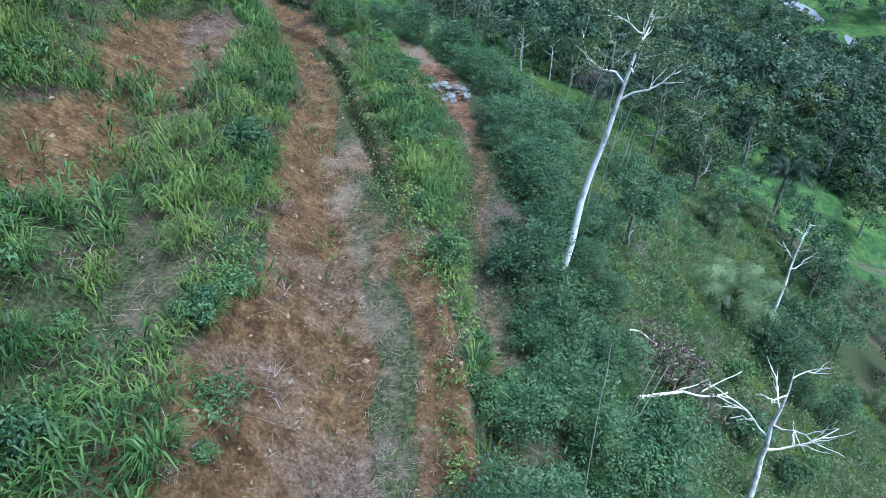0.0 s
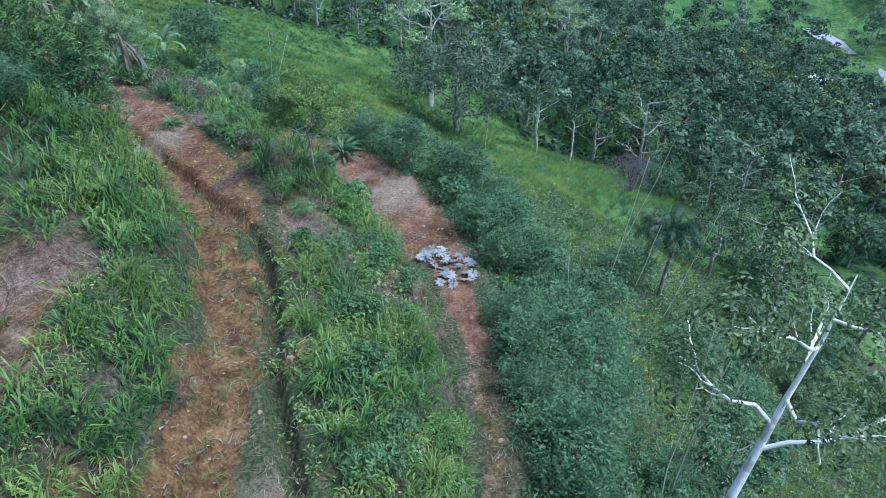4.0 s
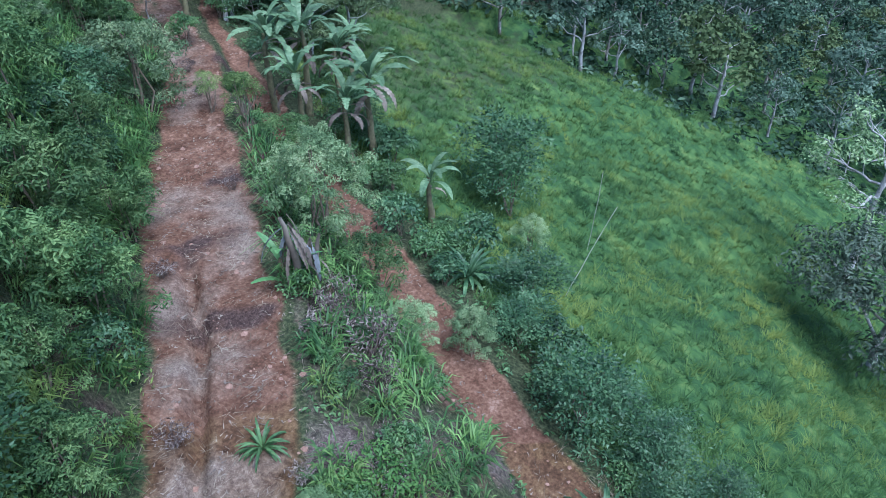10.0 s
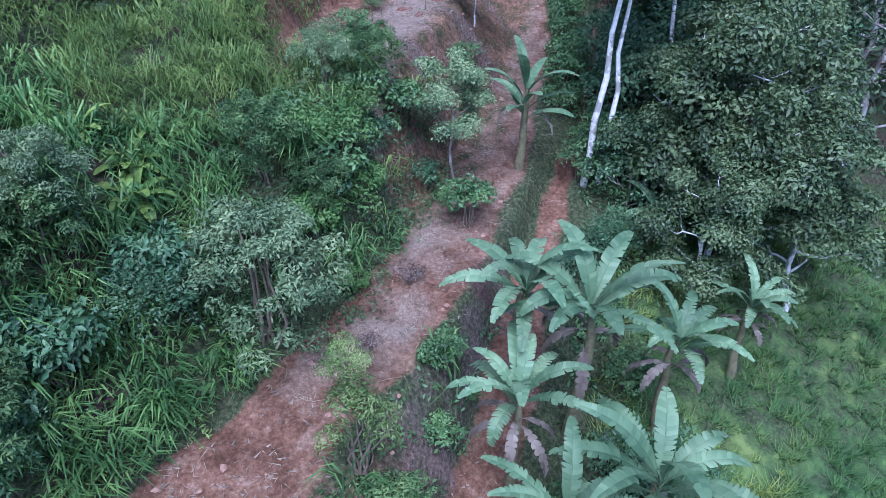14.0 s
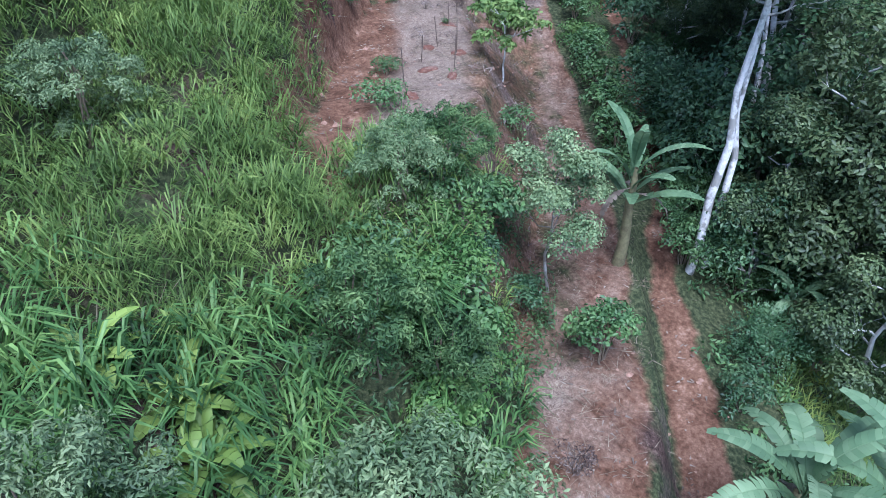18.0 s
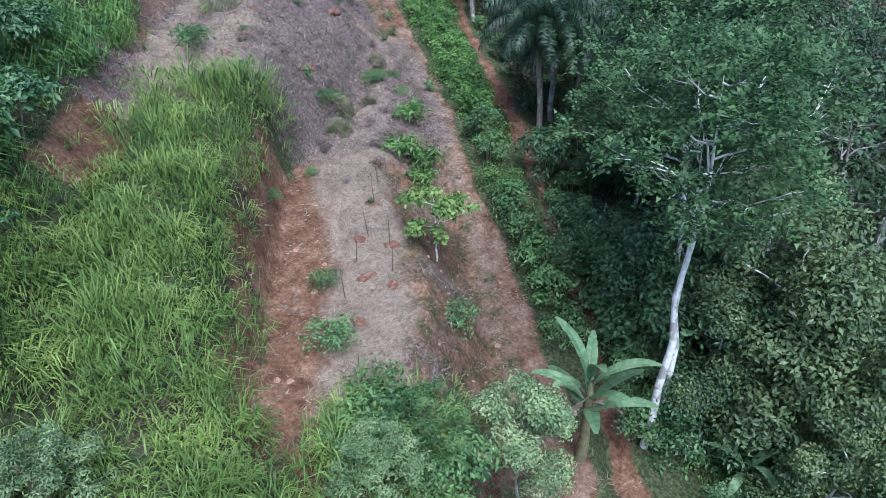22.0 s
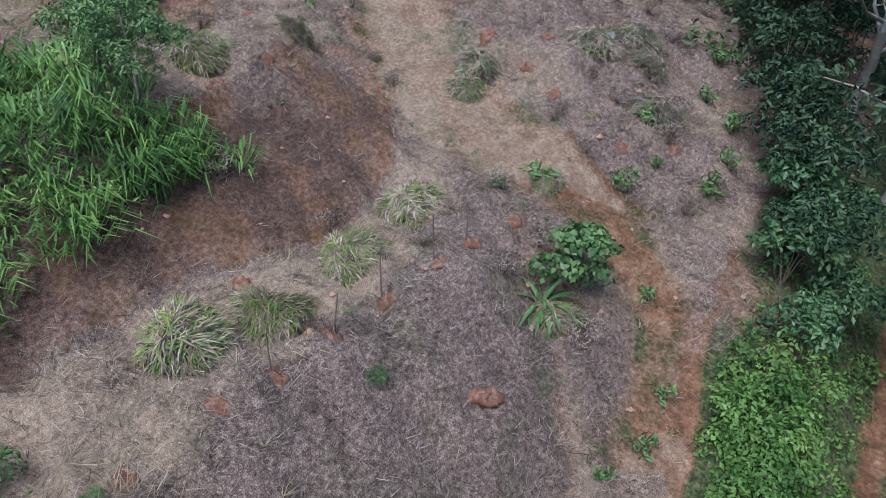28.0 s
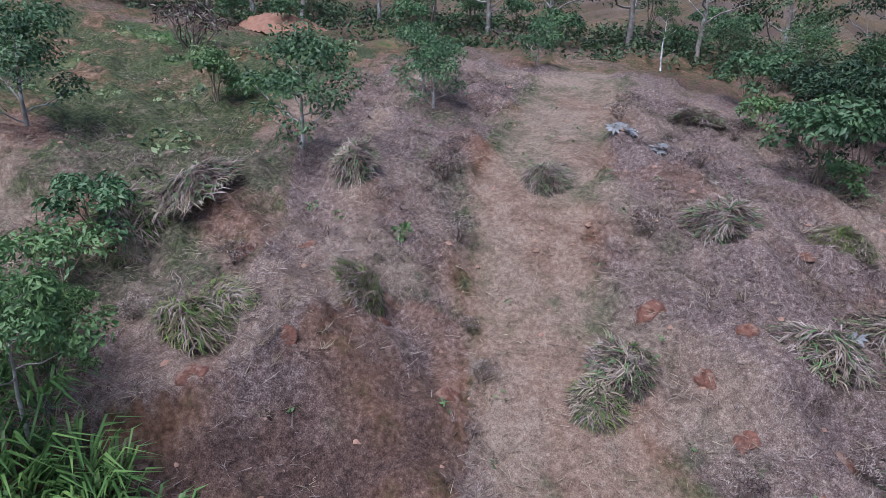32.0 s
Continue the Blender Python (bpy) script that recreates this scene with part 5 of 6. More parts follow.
# yard at the end of the path
for x, y, s in ((-69.9, 54, 1.05), (-76.3, 54.9, .8), (-77.8, 53.8, .8)):
    plant("small_tree", "fruit_tree", x, y, s, spin(), "small fruit tree with dark glossy leaves", "tree", "fruit trees")
plant("young_dark", "sapling", -59.8, 56.2, 1., 0, "thin young tree at the top of the cut bank", "sapling")
plant("small_tree", "fruit_tree", -67, 47.6, 1.1, 0, "leafy young tree at the yard edge", "tree", "fruit trees")
plant("coffee", "shrub", -72.2, 49.4, 1., 0, "yellowish green shrub in the yard", "shrub")
plant("bright2", "shrub", -73, 49.9, .6, 0, "low bright shrub in the yard", "shrub")
plant("dark", "shrub", -75.8, 66.6, 1.3, 0, "dark leafy shrub on the bank", "shrub")
plant("small_tree", "fruit_tree", -86, 55.6, .7, 0, "young tree by the yard", "tree", "fruit trees")
plant("slim", "tree", -90, 60.5, .35, 0, "thin young tree by the yard", "tree")
plant("withered", "brush_pile", -80.5, 41, 2.6, 0, "dark heap of cut brush in the yard", "brush pile")
for i in range(12):
    plant("canopy_b" if i % 2 else "canopy_shaded", "tree", -96 - 3 * RNG.random(), 28 + 4.2 * i, RNG.uniform(.7, 1.), spin(), "dark leafy tree behind the yard", "tree")
for i in range(10):
    plant("canopy_shaded", "tree", -66 - 3.2 * i, 74.8 + RNG.uniform(-1., 1.), RNG.uniform(.85, 1.15), spin(), "leafy tree above the bank, leaf colour darkened for shade", "tree")

# forest edge along the planted terrace
plant("white_trunk", "tree", -33.8, 62.7, 1., 0, "forest tree with a mottled white trunk", "tree")
plant("white_trunk", "tree", -36.4, 66.6, .85, 140, "slim white-barked forest tree", "tree")
plant("canopy2", "tree", -33.6, 64.9, .62, 80, "olive green spreading forest tree", "tree")
plant("white_trunk", "tree", -33.9, 63.3, .86, 40, "forest tree with a mottled white trunk", "tree")
plant("canopy2", "tree", -31.6, 66.6, .9, 30, "olive green spreading forest tree", "tree")
plant("canopy2", "tree", -33.2, 67.6, .95, 260, "olive green spreading forest tree", "tree")
plant("canopy2", "tree", -29.6, 68.6, .8, 180, "olive green spreading forest tree", "tree")
plant("canopy2", "tree", -35.0, 69.5, .9, 130, "olive green spreading forest tree", "tree")
for x, y, sc in ((-43.2, 68.6, .5), (-41.8, 70.2, .6), (-44.6, 71.8, .6)):
    plant("canopy2", "tree", x, y, sc, spin(), "low olive green tree at the forest edge", "tree")
for x, y, sc in ((-39.5, 48.6, 1.), (-41.6, 49.2, 1.2), (-43.4, 50.4, 1.), (-45.2, 50.2, 1.2), (-47., 51.4, .9), (-40.4, 47.2, 1.1)):
    plant("dark", "shrub", x, y, sc, spin(), "dark leafy shrub in rank grass on the upper slope", "shrub", "upper slope shrubs")
plant("canopy", "tree", -37.6, 68.6, 1., 70, "large forest tree with compound leaves", "tree")
plant("canopy", "tree", -40.6, 70.6, .85, 250, "large forest tree with compound leaves", "tree")
plant("big_palm", "palm_tree", -46.9, 69.3, 1.0, 0, "big dark feather palm at the forest edge", "palm")
plant("palm", "palm_tree", -58.6, 74, 1., 0, "dark feather palm by the hedge", "palm")
plant("big_palm", "palm_tree", -47.9, 70.8, .95, 100, "dark feather palm in the forest", "palm")
plant("big_palm", "palm_tree", -46.2, 70.6, .9, 210, "dark feather palm in the forest", "palm")
plant("palm", "palm_tree", -50.5, 75.6, 1.1, 200, "dark feather palm in the forest", "palm")
plant("slim", "tree", -66.6, 76.2, 1., 0, "tree with a smooth straight white trunk", "tree")

# bank bushes in shade-coloured leaves, darker than the foliage itself
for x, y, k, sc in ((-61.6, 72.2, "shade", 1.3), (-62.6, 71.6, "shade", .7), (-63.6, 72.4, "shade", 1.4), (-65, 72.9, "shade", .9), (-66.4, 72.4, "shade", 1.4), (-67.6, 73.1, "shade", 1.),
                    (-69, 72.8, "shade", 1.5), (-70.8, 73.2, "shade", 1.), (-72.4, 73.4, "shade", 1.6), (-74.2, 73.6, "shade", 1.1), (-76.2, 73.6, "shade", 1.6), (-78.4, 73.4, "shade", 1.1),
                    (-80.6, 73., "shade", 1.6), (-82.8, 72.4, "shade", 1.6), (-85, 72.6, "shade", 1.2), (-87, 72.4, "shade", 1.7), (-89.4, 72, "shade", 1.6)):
    plant(k, "bank_shrub", x, y, sc, spin(), "dense vine-grown bush, leaf colour darkened for the bank's shade", "bush", "bank shade bushes")
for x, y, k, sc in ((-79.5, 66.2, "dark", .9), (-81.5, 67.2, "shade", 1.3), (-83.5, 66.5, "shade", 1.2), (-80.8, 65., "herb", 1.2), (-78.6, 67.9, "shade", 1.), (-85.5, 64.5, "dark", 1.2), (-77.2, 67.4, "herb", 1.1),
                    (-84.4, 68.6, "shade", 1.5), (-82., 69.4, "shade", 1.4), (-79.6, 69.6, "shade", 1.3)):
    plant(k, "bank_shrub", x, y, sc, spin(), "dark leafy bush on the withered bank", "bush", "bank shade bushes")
for x, y, k, sc in ((-60.9, 55.3, "lime", .8), (-61.6, 54.2, "herb", 1.1), (-64.6, 52.4, "dark", .9), (-63, 53.2, "herb2", 1.2)):
    plant(k, "shrub", x, y, sc, spin(), "weedy shrub at the top of the cut bank", "shrub")

for x, y, sc in ((10.2, 21.1, 2.4), (11.8, 20.1, 2.0), (10.0, 22.5, 1.8)):
    plant("withered", "dead_brush", x, y, sc, spin(), "tangle of grey dead brush on the steep slope", "dead plant", "dead brush")

plant("canopy2", "tree", -30.0, 65.3, .6, 300, "low olive green forest tree behind banana plants", "tree")

for x, y, sc in ((-34.8, 65.5, 1.6), (-36.2, 66.6, 1.8), (-33.0, 64.0, 1.1), (-36.8, 65.2, 1.2)):
    plant("small_tree", "understorey_tree", x, y, sc, spin(), "bushy young tree under the forest edge", "tree", "understorey trees")

# ---------------------------------------------------------------- belts of shrubs and the forest
def clear_of(x, y, spots, r):
    return all((x - a) ** 2 + (y - b) ** 2 > r * r for a, b in spots)


def belt(n, box, keep, gap, kinds, name, label, category, group, scale, seed):
    """Plants strewn over a stretch, none nearer to its neighbour than gap."""
    rng = np.random.default_rng(seed)
    x, y = rng.uniform(box[0], box[1], n * 14), rng.uniform(box[2], box[3], n * 14)
    z, d, q = surface(x, y)
    ok = keep(x, y, d, q)
    spots = []
    for a, b, c, k in zip(x, y, z, ok):
        if len(spots) >= n:
            break
        if k and clear_of(a, b, spots, gap):
            spots.append((a, b))
            sc = rng.uniform(*scale)
            plant(kinds[rng.integers(len(kinds))], name, a, b, sc, rng.uniform(0, 360), label, category, group, z=float(c))


belt(60, (-12, 12, 8, 52), lambda x, y, d, q: (d[4] > 1.4) & (d[4] < 6.5), 1.35, ["feather", "dark2", "dark", "feather"], "feathery_shrub",
     "dark green feathery shrub on the slope below the track", "shrub", "slope shrubs", (.6, 1.05), 1)
belt(28, (4, 26, 10, 50), lambda x, y, d, q: (d[4] > 6) & (d[4] < 22), 2.2, ["herb", "herb2", "dark", "herb2", "feather"], "low_shrub",
     "low green shrub on the steep grassy slope", "shrub", "steep slope shrubs", (.6, 1.2), 2)
belt(42, (-38, -4, 46, 72), lambda x, y, d, q: (d[4] > .9) & (d[4] < 4.5) & (q[3][3] > 70), 1.25, ["herb", "dark", "herb2", "coffee", "feather"], "meadow_shrub",
     "green shrub at the meadow's upper edge", "shrub", "meadow edge shrubs", (.6, 1.05), 3)
belt(60, (-14, 4, 2, 44), lambda x, y, d, q: (d[3] > q[3][2] + .2) & (d[4] < gully_edge(y, d, q) - .2), .8, ["herb", "herb2", "bright2", "coffee", "herb"], "weed_bush",
     "green leafy weed bush on the terrace bank", "bush", "bank bushes", (.5, .95), 4)
belt(34, (-30, -8, 40, 60), lambda x, y, d, q: (d[3] > q[3][2] + .3) & (d[4] < -q[4][2] - .2), 1., ["herb", "herb2", "coffee", "thin"], "weed_bush",
     "green leafy weed bush between the two tracks", "bush", "bank bushes", (.4, .8), 5)
belt(60, (-20, -2, 2, 46), lambda x, y, d, q: (d[1] > -8) & (d[3] < -3.6) & (np.abs(d[1]) > 1.2) & (q[3][3] < 72) & (bare_scar(x, y, d) < .2), 1.1, ["herb", "herb2", "dark", "herb"], "weed_bush",
     "leafy weed bush in the terrace grass", "bush", "bank bushes", (.4, .9), 6)
belt(70, (-28, -12, 34, 54), lambda x, y, d, q: (d[1] > -8) & (d[3] < -2.2) & (x > -27.5), 1.35, ["dark", "coffee", "dark", "lime", "herb2", "feather", "dark2"], "slope_shrub",
     "leafy shrub on the slope above the terrace", "shrub", "upper slope shrubs", (.6, 1.1), 7)
belt(60, (-78, -37, 63, 84), lambda x, y, d, q: (d[4] > .7) & (d[4] < 8), 1.4, ["shade", "herb", "feather", "dark2", "shade"], "undergrowth_bush",
     "dark undergrowth bush at the forest edge", "bush", "forest undergrowth", (.5, 1.), 8)
belt(34, (-68, -49, 70, 84), lambda x, y, d, q: (d[4] > 2.6) & (d[4] < 10) & (np.hypot(x + 58.6, y - 74) > 1.6), 1.9, ["canopy3", "canopy_b", "small_tree", "canopy3"], "edge_tree",
     "leafy young tree crowding the forest edge", "tree", "forest edge trees", (.45, .62), 20)
belt(30, (-44, -33.5, 62.5, 69), lambda x, y, d, q: (d[4] > .2) & (d[4] < 3.4), .8, ["coffee", "herb", "broad", "herb2", "dark"], "understorey_bush",
     "mid-green leafy bush under the forest edge", "bush", "forest understorey", (.7, 1.25), 23)
belt(70, (-78, -36, 66, 108), lambda x, y, d, q: (d[4] > 6) & (x < -37 + .12 * (y - 62)), 2.7, ["canopy_b", "canopy_shaded", "canopy3"], "forest_tree",
     "dense dark green forest tree beside others", "tree", "forest trees", (.65, .95), 9)
belt(58, (14, 66, 24, 96), lambda x, y, d, q: (d[4] > 19) & ((x > 24) | (y < 62)) & (np.hypot((x - 34) / 1.3, y - 66) > 7) & (np.hypot(x - 30, y - 53) > 3), 3.1, ["canopy_b", "canopy3", "far2", "canopy3"], "tree",
     "leafy tree on the lower slope", "tree", "slope trees", (.45, .75), 11)
belt(64, (12, 60, 24, 100), lambda x, y, d, q: (d[4] > 17) & ((x > 20) | (y < 60)) & (np.hypot((x - 34) / 1.3, y - 66) > 5), 1.8, ["dark", "dark2", "feather", "bluish"], "low_shrub",
     "dark shrub on the lower slope", "shrub", "steep slope shrubs", (.8, 1.5), 12)


belt(30, (-106, -91, 24, 82), lambda x, y, d, q: x < -90, 2., ["dark", "dark2"], "yard_shrub",
     "dark bush under the trees behind the yard", "bush", "yard bushes", (.9, 1.5), 13)
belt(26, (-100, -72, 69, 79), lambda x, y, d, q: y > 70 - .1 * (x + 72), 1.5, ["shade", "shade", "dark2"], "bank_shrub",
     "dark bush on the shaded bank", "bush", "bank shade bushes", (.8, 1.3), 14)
belt(9, (-.5, 4.6, 4, 16), lambda x, y, d, q: np.abs(d[4]) < 1.5, .9, ["herb", "coffee", "feather"], "weed_bush",
     "leafy weed bush over the lower track", "bush", "bank bushes", (.6, 1.), 15)


def far_wood(n, box, keep, gap, kinds, scale, seed, name, label):
    """A wood too far off to count its trees: one mesh of trunks and one of leaves."""
    rng = np.random.default_rng(seed)
    x, y = rng.uniform(box[0], box[1], n * 16), rng.uniform(box[2], box[3], n * 16)
    z, d, q = surface(x, y)
    ok = keep(x, y, d, q)
    data = {}
    for k in kinds:
        rows = []
        for nm, me, _ in LIB[k]:
            co = np.zeros(len(me.vertices) * 3, np.float32)
            me.vertices.foreach_get("co", co)
            lp = np.zeros(len(me.loops), np.int32)
            me.loops.foreach_get("vertex_index", lp)
            sz = np.zeros(len(me.polygons), np.int32)
            me.polygons.foreach_get("loop_total", sz)
            rows.append((nm == "crown", co.reshape(-1, 3), lp, sz, me.materials[0]))
        data[k] = rows
    spots, soups = [], {}
    for a, b, c, o in zip(x, y, z, ok):
        if len(spots) >= n:
            break
        if o and clear_of(a, b, spots, gap):
            spots.append((a, b))
            sc, tn = rng.uniform(*scale), rng.uniform(0, 2 * math.pi)
            rot = np.array([[math.cos(tn), -math.sin(tn), 0], [math.sin(tn), math.cos(tn), 0], [0, 0, 1]]) * sc
            for crown, co, lp, sz, mat in data[kinds[rng.integers(len(kinds))]]:
                soups.setdefault(mat.name, (Soup(), mat))[0].add(co @ rot.T + np.array([a, b, c]), lp, sz)
    for sp, mat in soups.values():
        tagged(new(name, sp.mesh(name, mat)), label, "woodland", kind="stuff")


def valley(x, y, d, q):
    edge = np.interp(x, [-60, -38, -32, -23, -12, -4, 6, 9, 16, 30, 60], [80, 80, 88, 91, 98, 105, 101, 87, 85, 75, 66])
    road = (np.abs(x - np.interp(y, [140, 164, 186, 194, 207, 228, 245], [106, 108, 110, 109.5, 107.4, 104, 101]) + 5) < 9) | (np.abs(x - 86) < 8) & (np.abs(y - 160) < 17) | (np.hypot(x - 71, y - 150) < 7)
    return (y > edge) & ~road


far_wood(440, (-40, 110, 66, 185), valley, 3.9, ["far", "far2", "far3", "far"], (.6, 1.15), 10, "valley_wood", "dense green wood filling the valley")
far_wood(190, (-75, 220, 150, 340), lambda x, y, d, q: valley(x, y, d, q) & ((y > 186) | (x > 111)), 6.5, ["far", "far3"], (1., 1.6), 17, "far_valley_wood", "distant dense green wood filling the valley")

belt(46, (-80, -57, 54, 72), lambda x, y, d, q: (d[4] < -2.5) & (np.abs(beside(WORN, x, y)[0]) > 1.3), 1.2, ["withered"], "withered_bush",
     "low brown withered clump on the cleared slope", "dead plant", "withered bushes", (.3, .75), 18)
belt(26, (-56, -44, 56, 68), lambda x, y, d, q: (d[1] > 1.5) & (d[3] < -.8), 1.1, ["withered", "withered", "herb2"], "withered_bush",
     "low brown withered clump on the cut bank", "dead plant", "withered bushes", (.25, .5), 19)

# ---------------------------------------------------------------- ground cover
def spread(seed, box, per_m2, keep):
    rng = np.random.default_rng(seed)
    return rng, scatter(rng, *box, per_m2, keep)[0]


def dark_slope(x, y, d, q):
    early = (d[4] > q[4][2]) & (d[4] < 7) & (x > -8)
    return np.where(early, .9, 0)


rng, pts = spread(21, (-8, 14, 2, 56), 2.6, dark_slope)
cover("undergrowth", "dense dark green undergrowth on the slope below the track", M_DARK, rng, pts, 34, .55, .6, .2, .3, droop=.3)
rng, pts = spread(22, (2, 32, 2, 54), 5.6, lambda x, y, d, q: np.where((d[4] > 6) & (d[4] < 26), .9, 0))
cover("slope_herbs", "bluish green ferny herbs covering the steep slope", M_BLUE, rng, pts, 20, .6, .35, .18, .34)
rng, pts = spread(23, (-36, -2, 44, 68), 1.8, lambda x, y, d, q: np.where((d[4] > q[4][2] + .1) & (d[4] < 3.6) & (x < -3), .85, 0))
cover("bank_herbs", "green herbs at the upper edge of the meadow", M_HERB, rng, pts, 26, .45, .4, .17)
rng, pts = spread(24, (-14, 4, 0, 46), 4.6, lambda x, y, d, q: np.where((d[3] > q[3][2] - .9 + .5 * wave(x, y, 2.3, 1.)) & (d[4] < gully_edge(y, d, q) + np.where(y > 29, -.1, .6) + .3 * wave(x, y, 1.9, 3.)) & (q[3][3] < 60), .85, 0))
cover("bank_herbs", "green weeds on the bank between two tracks", M_LIME, rng, pts, 26, .36, .6, .12)
rng, pts = spread(25, (-30, -7, 36, 62), 2.2, lambda x, y, d, q: np.where((d[3] > q[3][2] + .1) & (d[4] < -q[4][2]) & (q[3][3] >= 66) & (wave(x, y, 2.6, 5.) > -.3), .8, 0))
cover("bank_herbs", "green weeds on the bank between two tracks", M_HERB, rng, pts, 24, .35, .4, .14)
rng, pts = spread(26, (-20, 0, -2, 44), 4.2, lambda x, y, d, q: np.where(((d[1] > 1) & (d[3] < np.interp(y, [8, 11.5, 15, 25, 30], [-5.4, -4.5, -3.6, -3.2, -2.2])) & (q[3][3] < 70) | (d[1] < -1.5) & (wave(x, y, 3.7, 2.2) > -.1)) & (bare_scar(x, y, d) < .3), .8, 0))
cover("terrace_weeds", "leafy weeds among the terrace grass", M_LIME, rng, pts, 24, .35, .6, .12)
rng, pts = spread(27, (-60, -12, 36, 60), 3.6, lambda x, y, d, q: np.where((tall_keep(x, y, d, q) > .85) & (d[0] > -7), .8, 0))
cover("slope_weeds", "leafy weeds among the tall grass", M_GRASS, rng, pts, 26, .45, 1.05, .17, .26)
rng, pts = spread(47, (-38, -24, 49, 60), 6, lambda x, y, d, q: weedy(x, y) * .9)
cover("bank_weeds", "bluish green leafy weeds covering the bank", M_HERB, rng, pts, 34, .4, .8, .13, .35)
rng, pts = spread(28, (-80, -37, 62, 100), 1.5, lambda x, y, d, q: np.where((d[4] > q[4][2] + .3) & (x < -36 + .12 * (y - 62)), np.where(d[4] < 12, .9, .35), 0))
cover("undergrowth", "dark leafy undergrowth on the forest floor", M_FOREST, rng, pts, 26, .55, .5, .22)
rng, pts = spread(29, (-66, -38, 62, 74), 5, lambda x, y, d, q: np.where((d[3] > q[3][2] + .15) & (d[4] < -q[4][2] - .05), .9, 0))
cover("hedge_foot", "bright green leaves at the foot of the hedge", M_BRIGHT, rng, pts, 22, .35, .35, .13, .5)
rng, pts = spread(30, (-90, -66, 34, 53), 1.5, lambda x, y, d, q: np.where((d[0] < -4) & (wave(x, y, 4., .8) > .1), .8, 0))
cover("yard_herbs", "bluish green low vegetable patch in the yard", M_BLUE, rng, pts, 16, .4, .18, .2, .55, "vegetables")


rng, pts = spread(45, (-40, 110, 64, 190), .42, lambda x, y, d, q: valley(x, y, d, q) * 1.)
cover("valley_undergrowth", "dark green undergrowth between the far trees", M_FAR[0], rng, pts, 12, 1.2, .9, .62, .6)
rng, pts = spread(46, (-112, -70, 22, 84), .8, lambda x, y, d, q: np.where((x < -91) | (y > 70.5 - .1 * (x + 72)) & (x < -71), .9, 0))
cover("undergrowth", "dark leafy undergrowth behind the yard", M_FOREST, rng, pts, 22, .7, .8, .32)


# dry straw, withered stalks and litter on the cleared ground
def strawy(x, y, d, q):
    straw = zones(x, y, d, q)[1]
    return np.clip(straw * 1.5, 0, 1)


def withered(x, y, d, q):
    zn = zones(x, y, d, q)
    return np.clip(zn[2] * 1.5 - zn[1] * .8 - zn[5] * .7, 0, 1) * (wave(x, y, 1.7, 3.3) > np.where(x < -58, -.15, -.75))


rng, pts = spread(31, (-82, 4, 0, 78), 12, strawy)
spears("dry_straw", "pale dry straw strewn over the terraces", M_DRY, rng, pts, 5, .3, .016, .35, 3.2, "straw", .03)
rng, pts = spread(32, (-82, -34, 48, 76), 27, withered)
spears("withered_stalks", "greyish purple withered stalks on the cut banks", M_DEADWEED, rng, pts, 7, .3, .015, .22, 1.6, "dead plants", .03)
rng, pts = spread(33, (-82, -46, 48, 76), 4.2, lambda x, y, d, q: withered(x, y, d, q) * (wave(x, y, 2.8, 6.) > .1))
spears("dry_tufts", "tufts of bleached dry grass on the cleared slope", M_DRY, rng, pts, 16, .34, .018, .12, .9, "dry grass")
rng, pts = spread(34, (-48, 4, 0, 66), 7, lambda x, y, d, q: zones(x, y, d, q)[0] * .55)
spears("leaf_litter", "fallen brown leaves and twigs on red soil", M_BANANA_DRY, rng, pts, 3, .14, .05, .3, 4., "litter", .02)
rng, pts = spread(35, (-14, 4, 0, 48), 5, lambda x, y, d, q: np.where((np.abs(d[3]) < q[3][2] + .5) & (q[3][3] < 66), np.clip(.25 + .6 * wave(x, y, 1.9, 8.), 0, .9), 0))
tufts("terrace_grass", "thin half-dry grass on the track", M_GRASS, rng, pts, 7, .38, .02, .15)
rng, pts = spread(36, (-14, 6, 0, 50), 6, lambda x, y, d, q: np.where((np.abs(d[3]) < q[3][2] + .3) & (q[3][3] < 64) | (np.abs(d[4]) < q[4][2] + .3) & (q[4][3] < 78) | (np.abs(d[1]) < 2) & (q[3][3] < 62), .55, 0))
spears("dry_tufts", "bleached dry grass on the tracks", M_DRY, rng, pts, 9, .26, .016, .16, 1.2, "dry grass")
rng, pts = spread(37, (-82, -36, 48, 74), 1.2, lambda x, y, d, q: np.where((x < -46) & (d[4] < -1.5) | (np.abs(d[2]) < 2.5), np.clip(.1 + .5 * wave(x, y, 2.4, 9.), 0, .6), 0))
cover("sprouts", "sparse green sprouts on the cleared slope", M_HERB, rng, pts, 9, .18, .14, .1)
rng, pts = spread(38, (-20, 4, -2, 48), 5, lambda x, y, d, q: np.where(((d[1] > q[1][2] - .2) & (d[3] < -2.7) & (q[3][3] < 66) | (d[1] < -1.4)) & (bare_scar(x, y, d) < .35), np.clip(.25 + .6 * wave(x, y, 2.1, 4.4), 0, .9), 0))
spears("dead_thatch", "grey purple dead grass hanging under the living tufts", M_DEADWEED, rng, pts, 14, .5, .02, .2, 1., "dead grass", .2)
rng, pts = spread(39, (-60, -30, 44, 64), 3, lambda x, y, d, q: np.where((tall_keep(x, y, d, q) > .8), np.clip(.1 + .6 * wave(x, y, 2.3, 4.4), 0, .8), 0))
spears("dead_thatch", "straw-coloured dead grass under the living tufts", M_DRY, rng, pts, 12, .6, .02, .25, .9, "dead grass", .2)


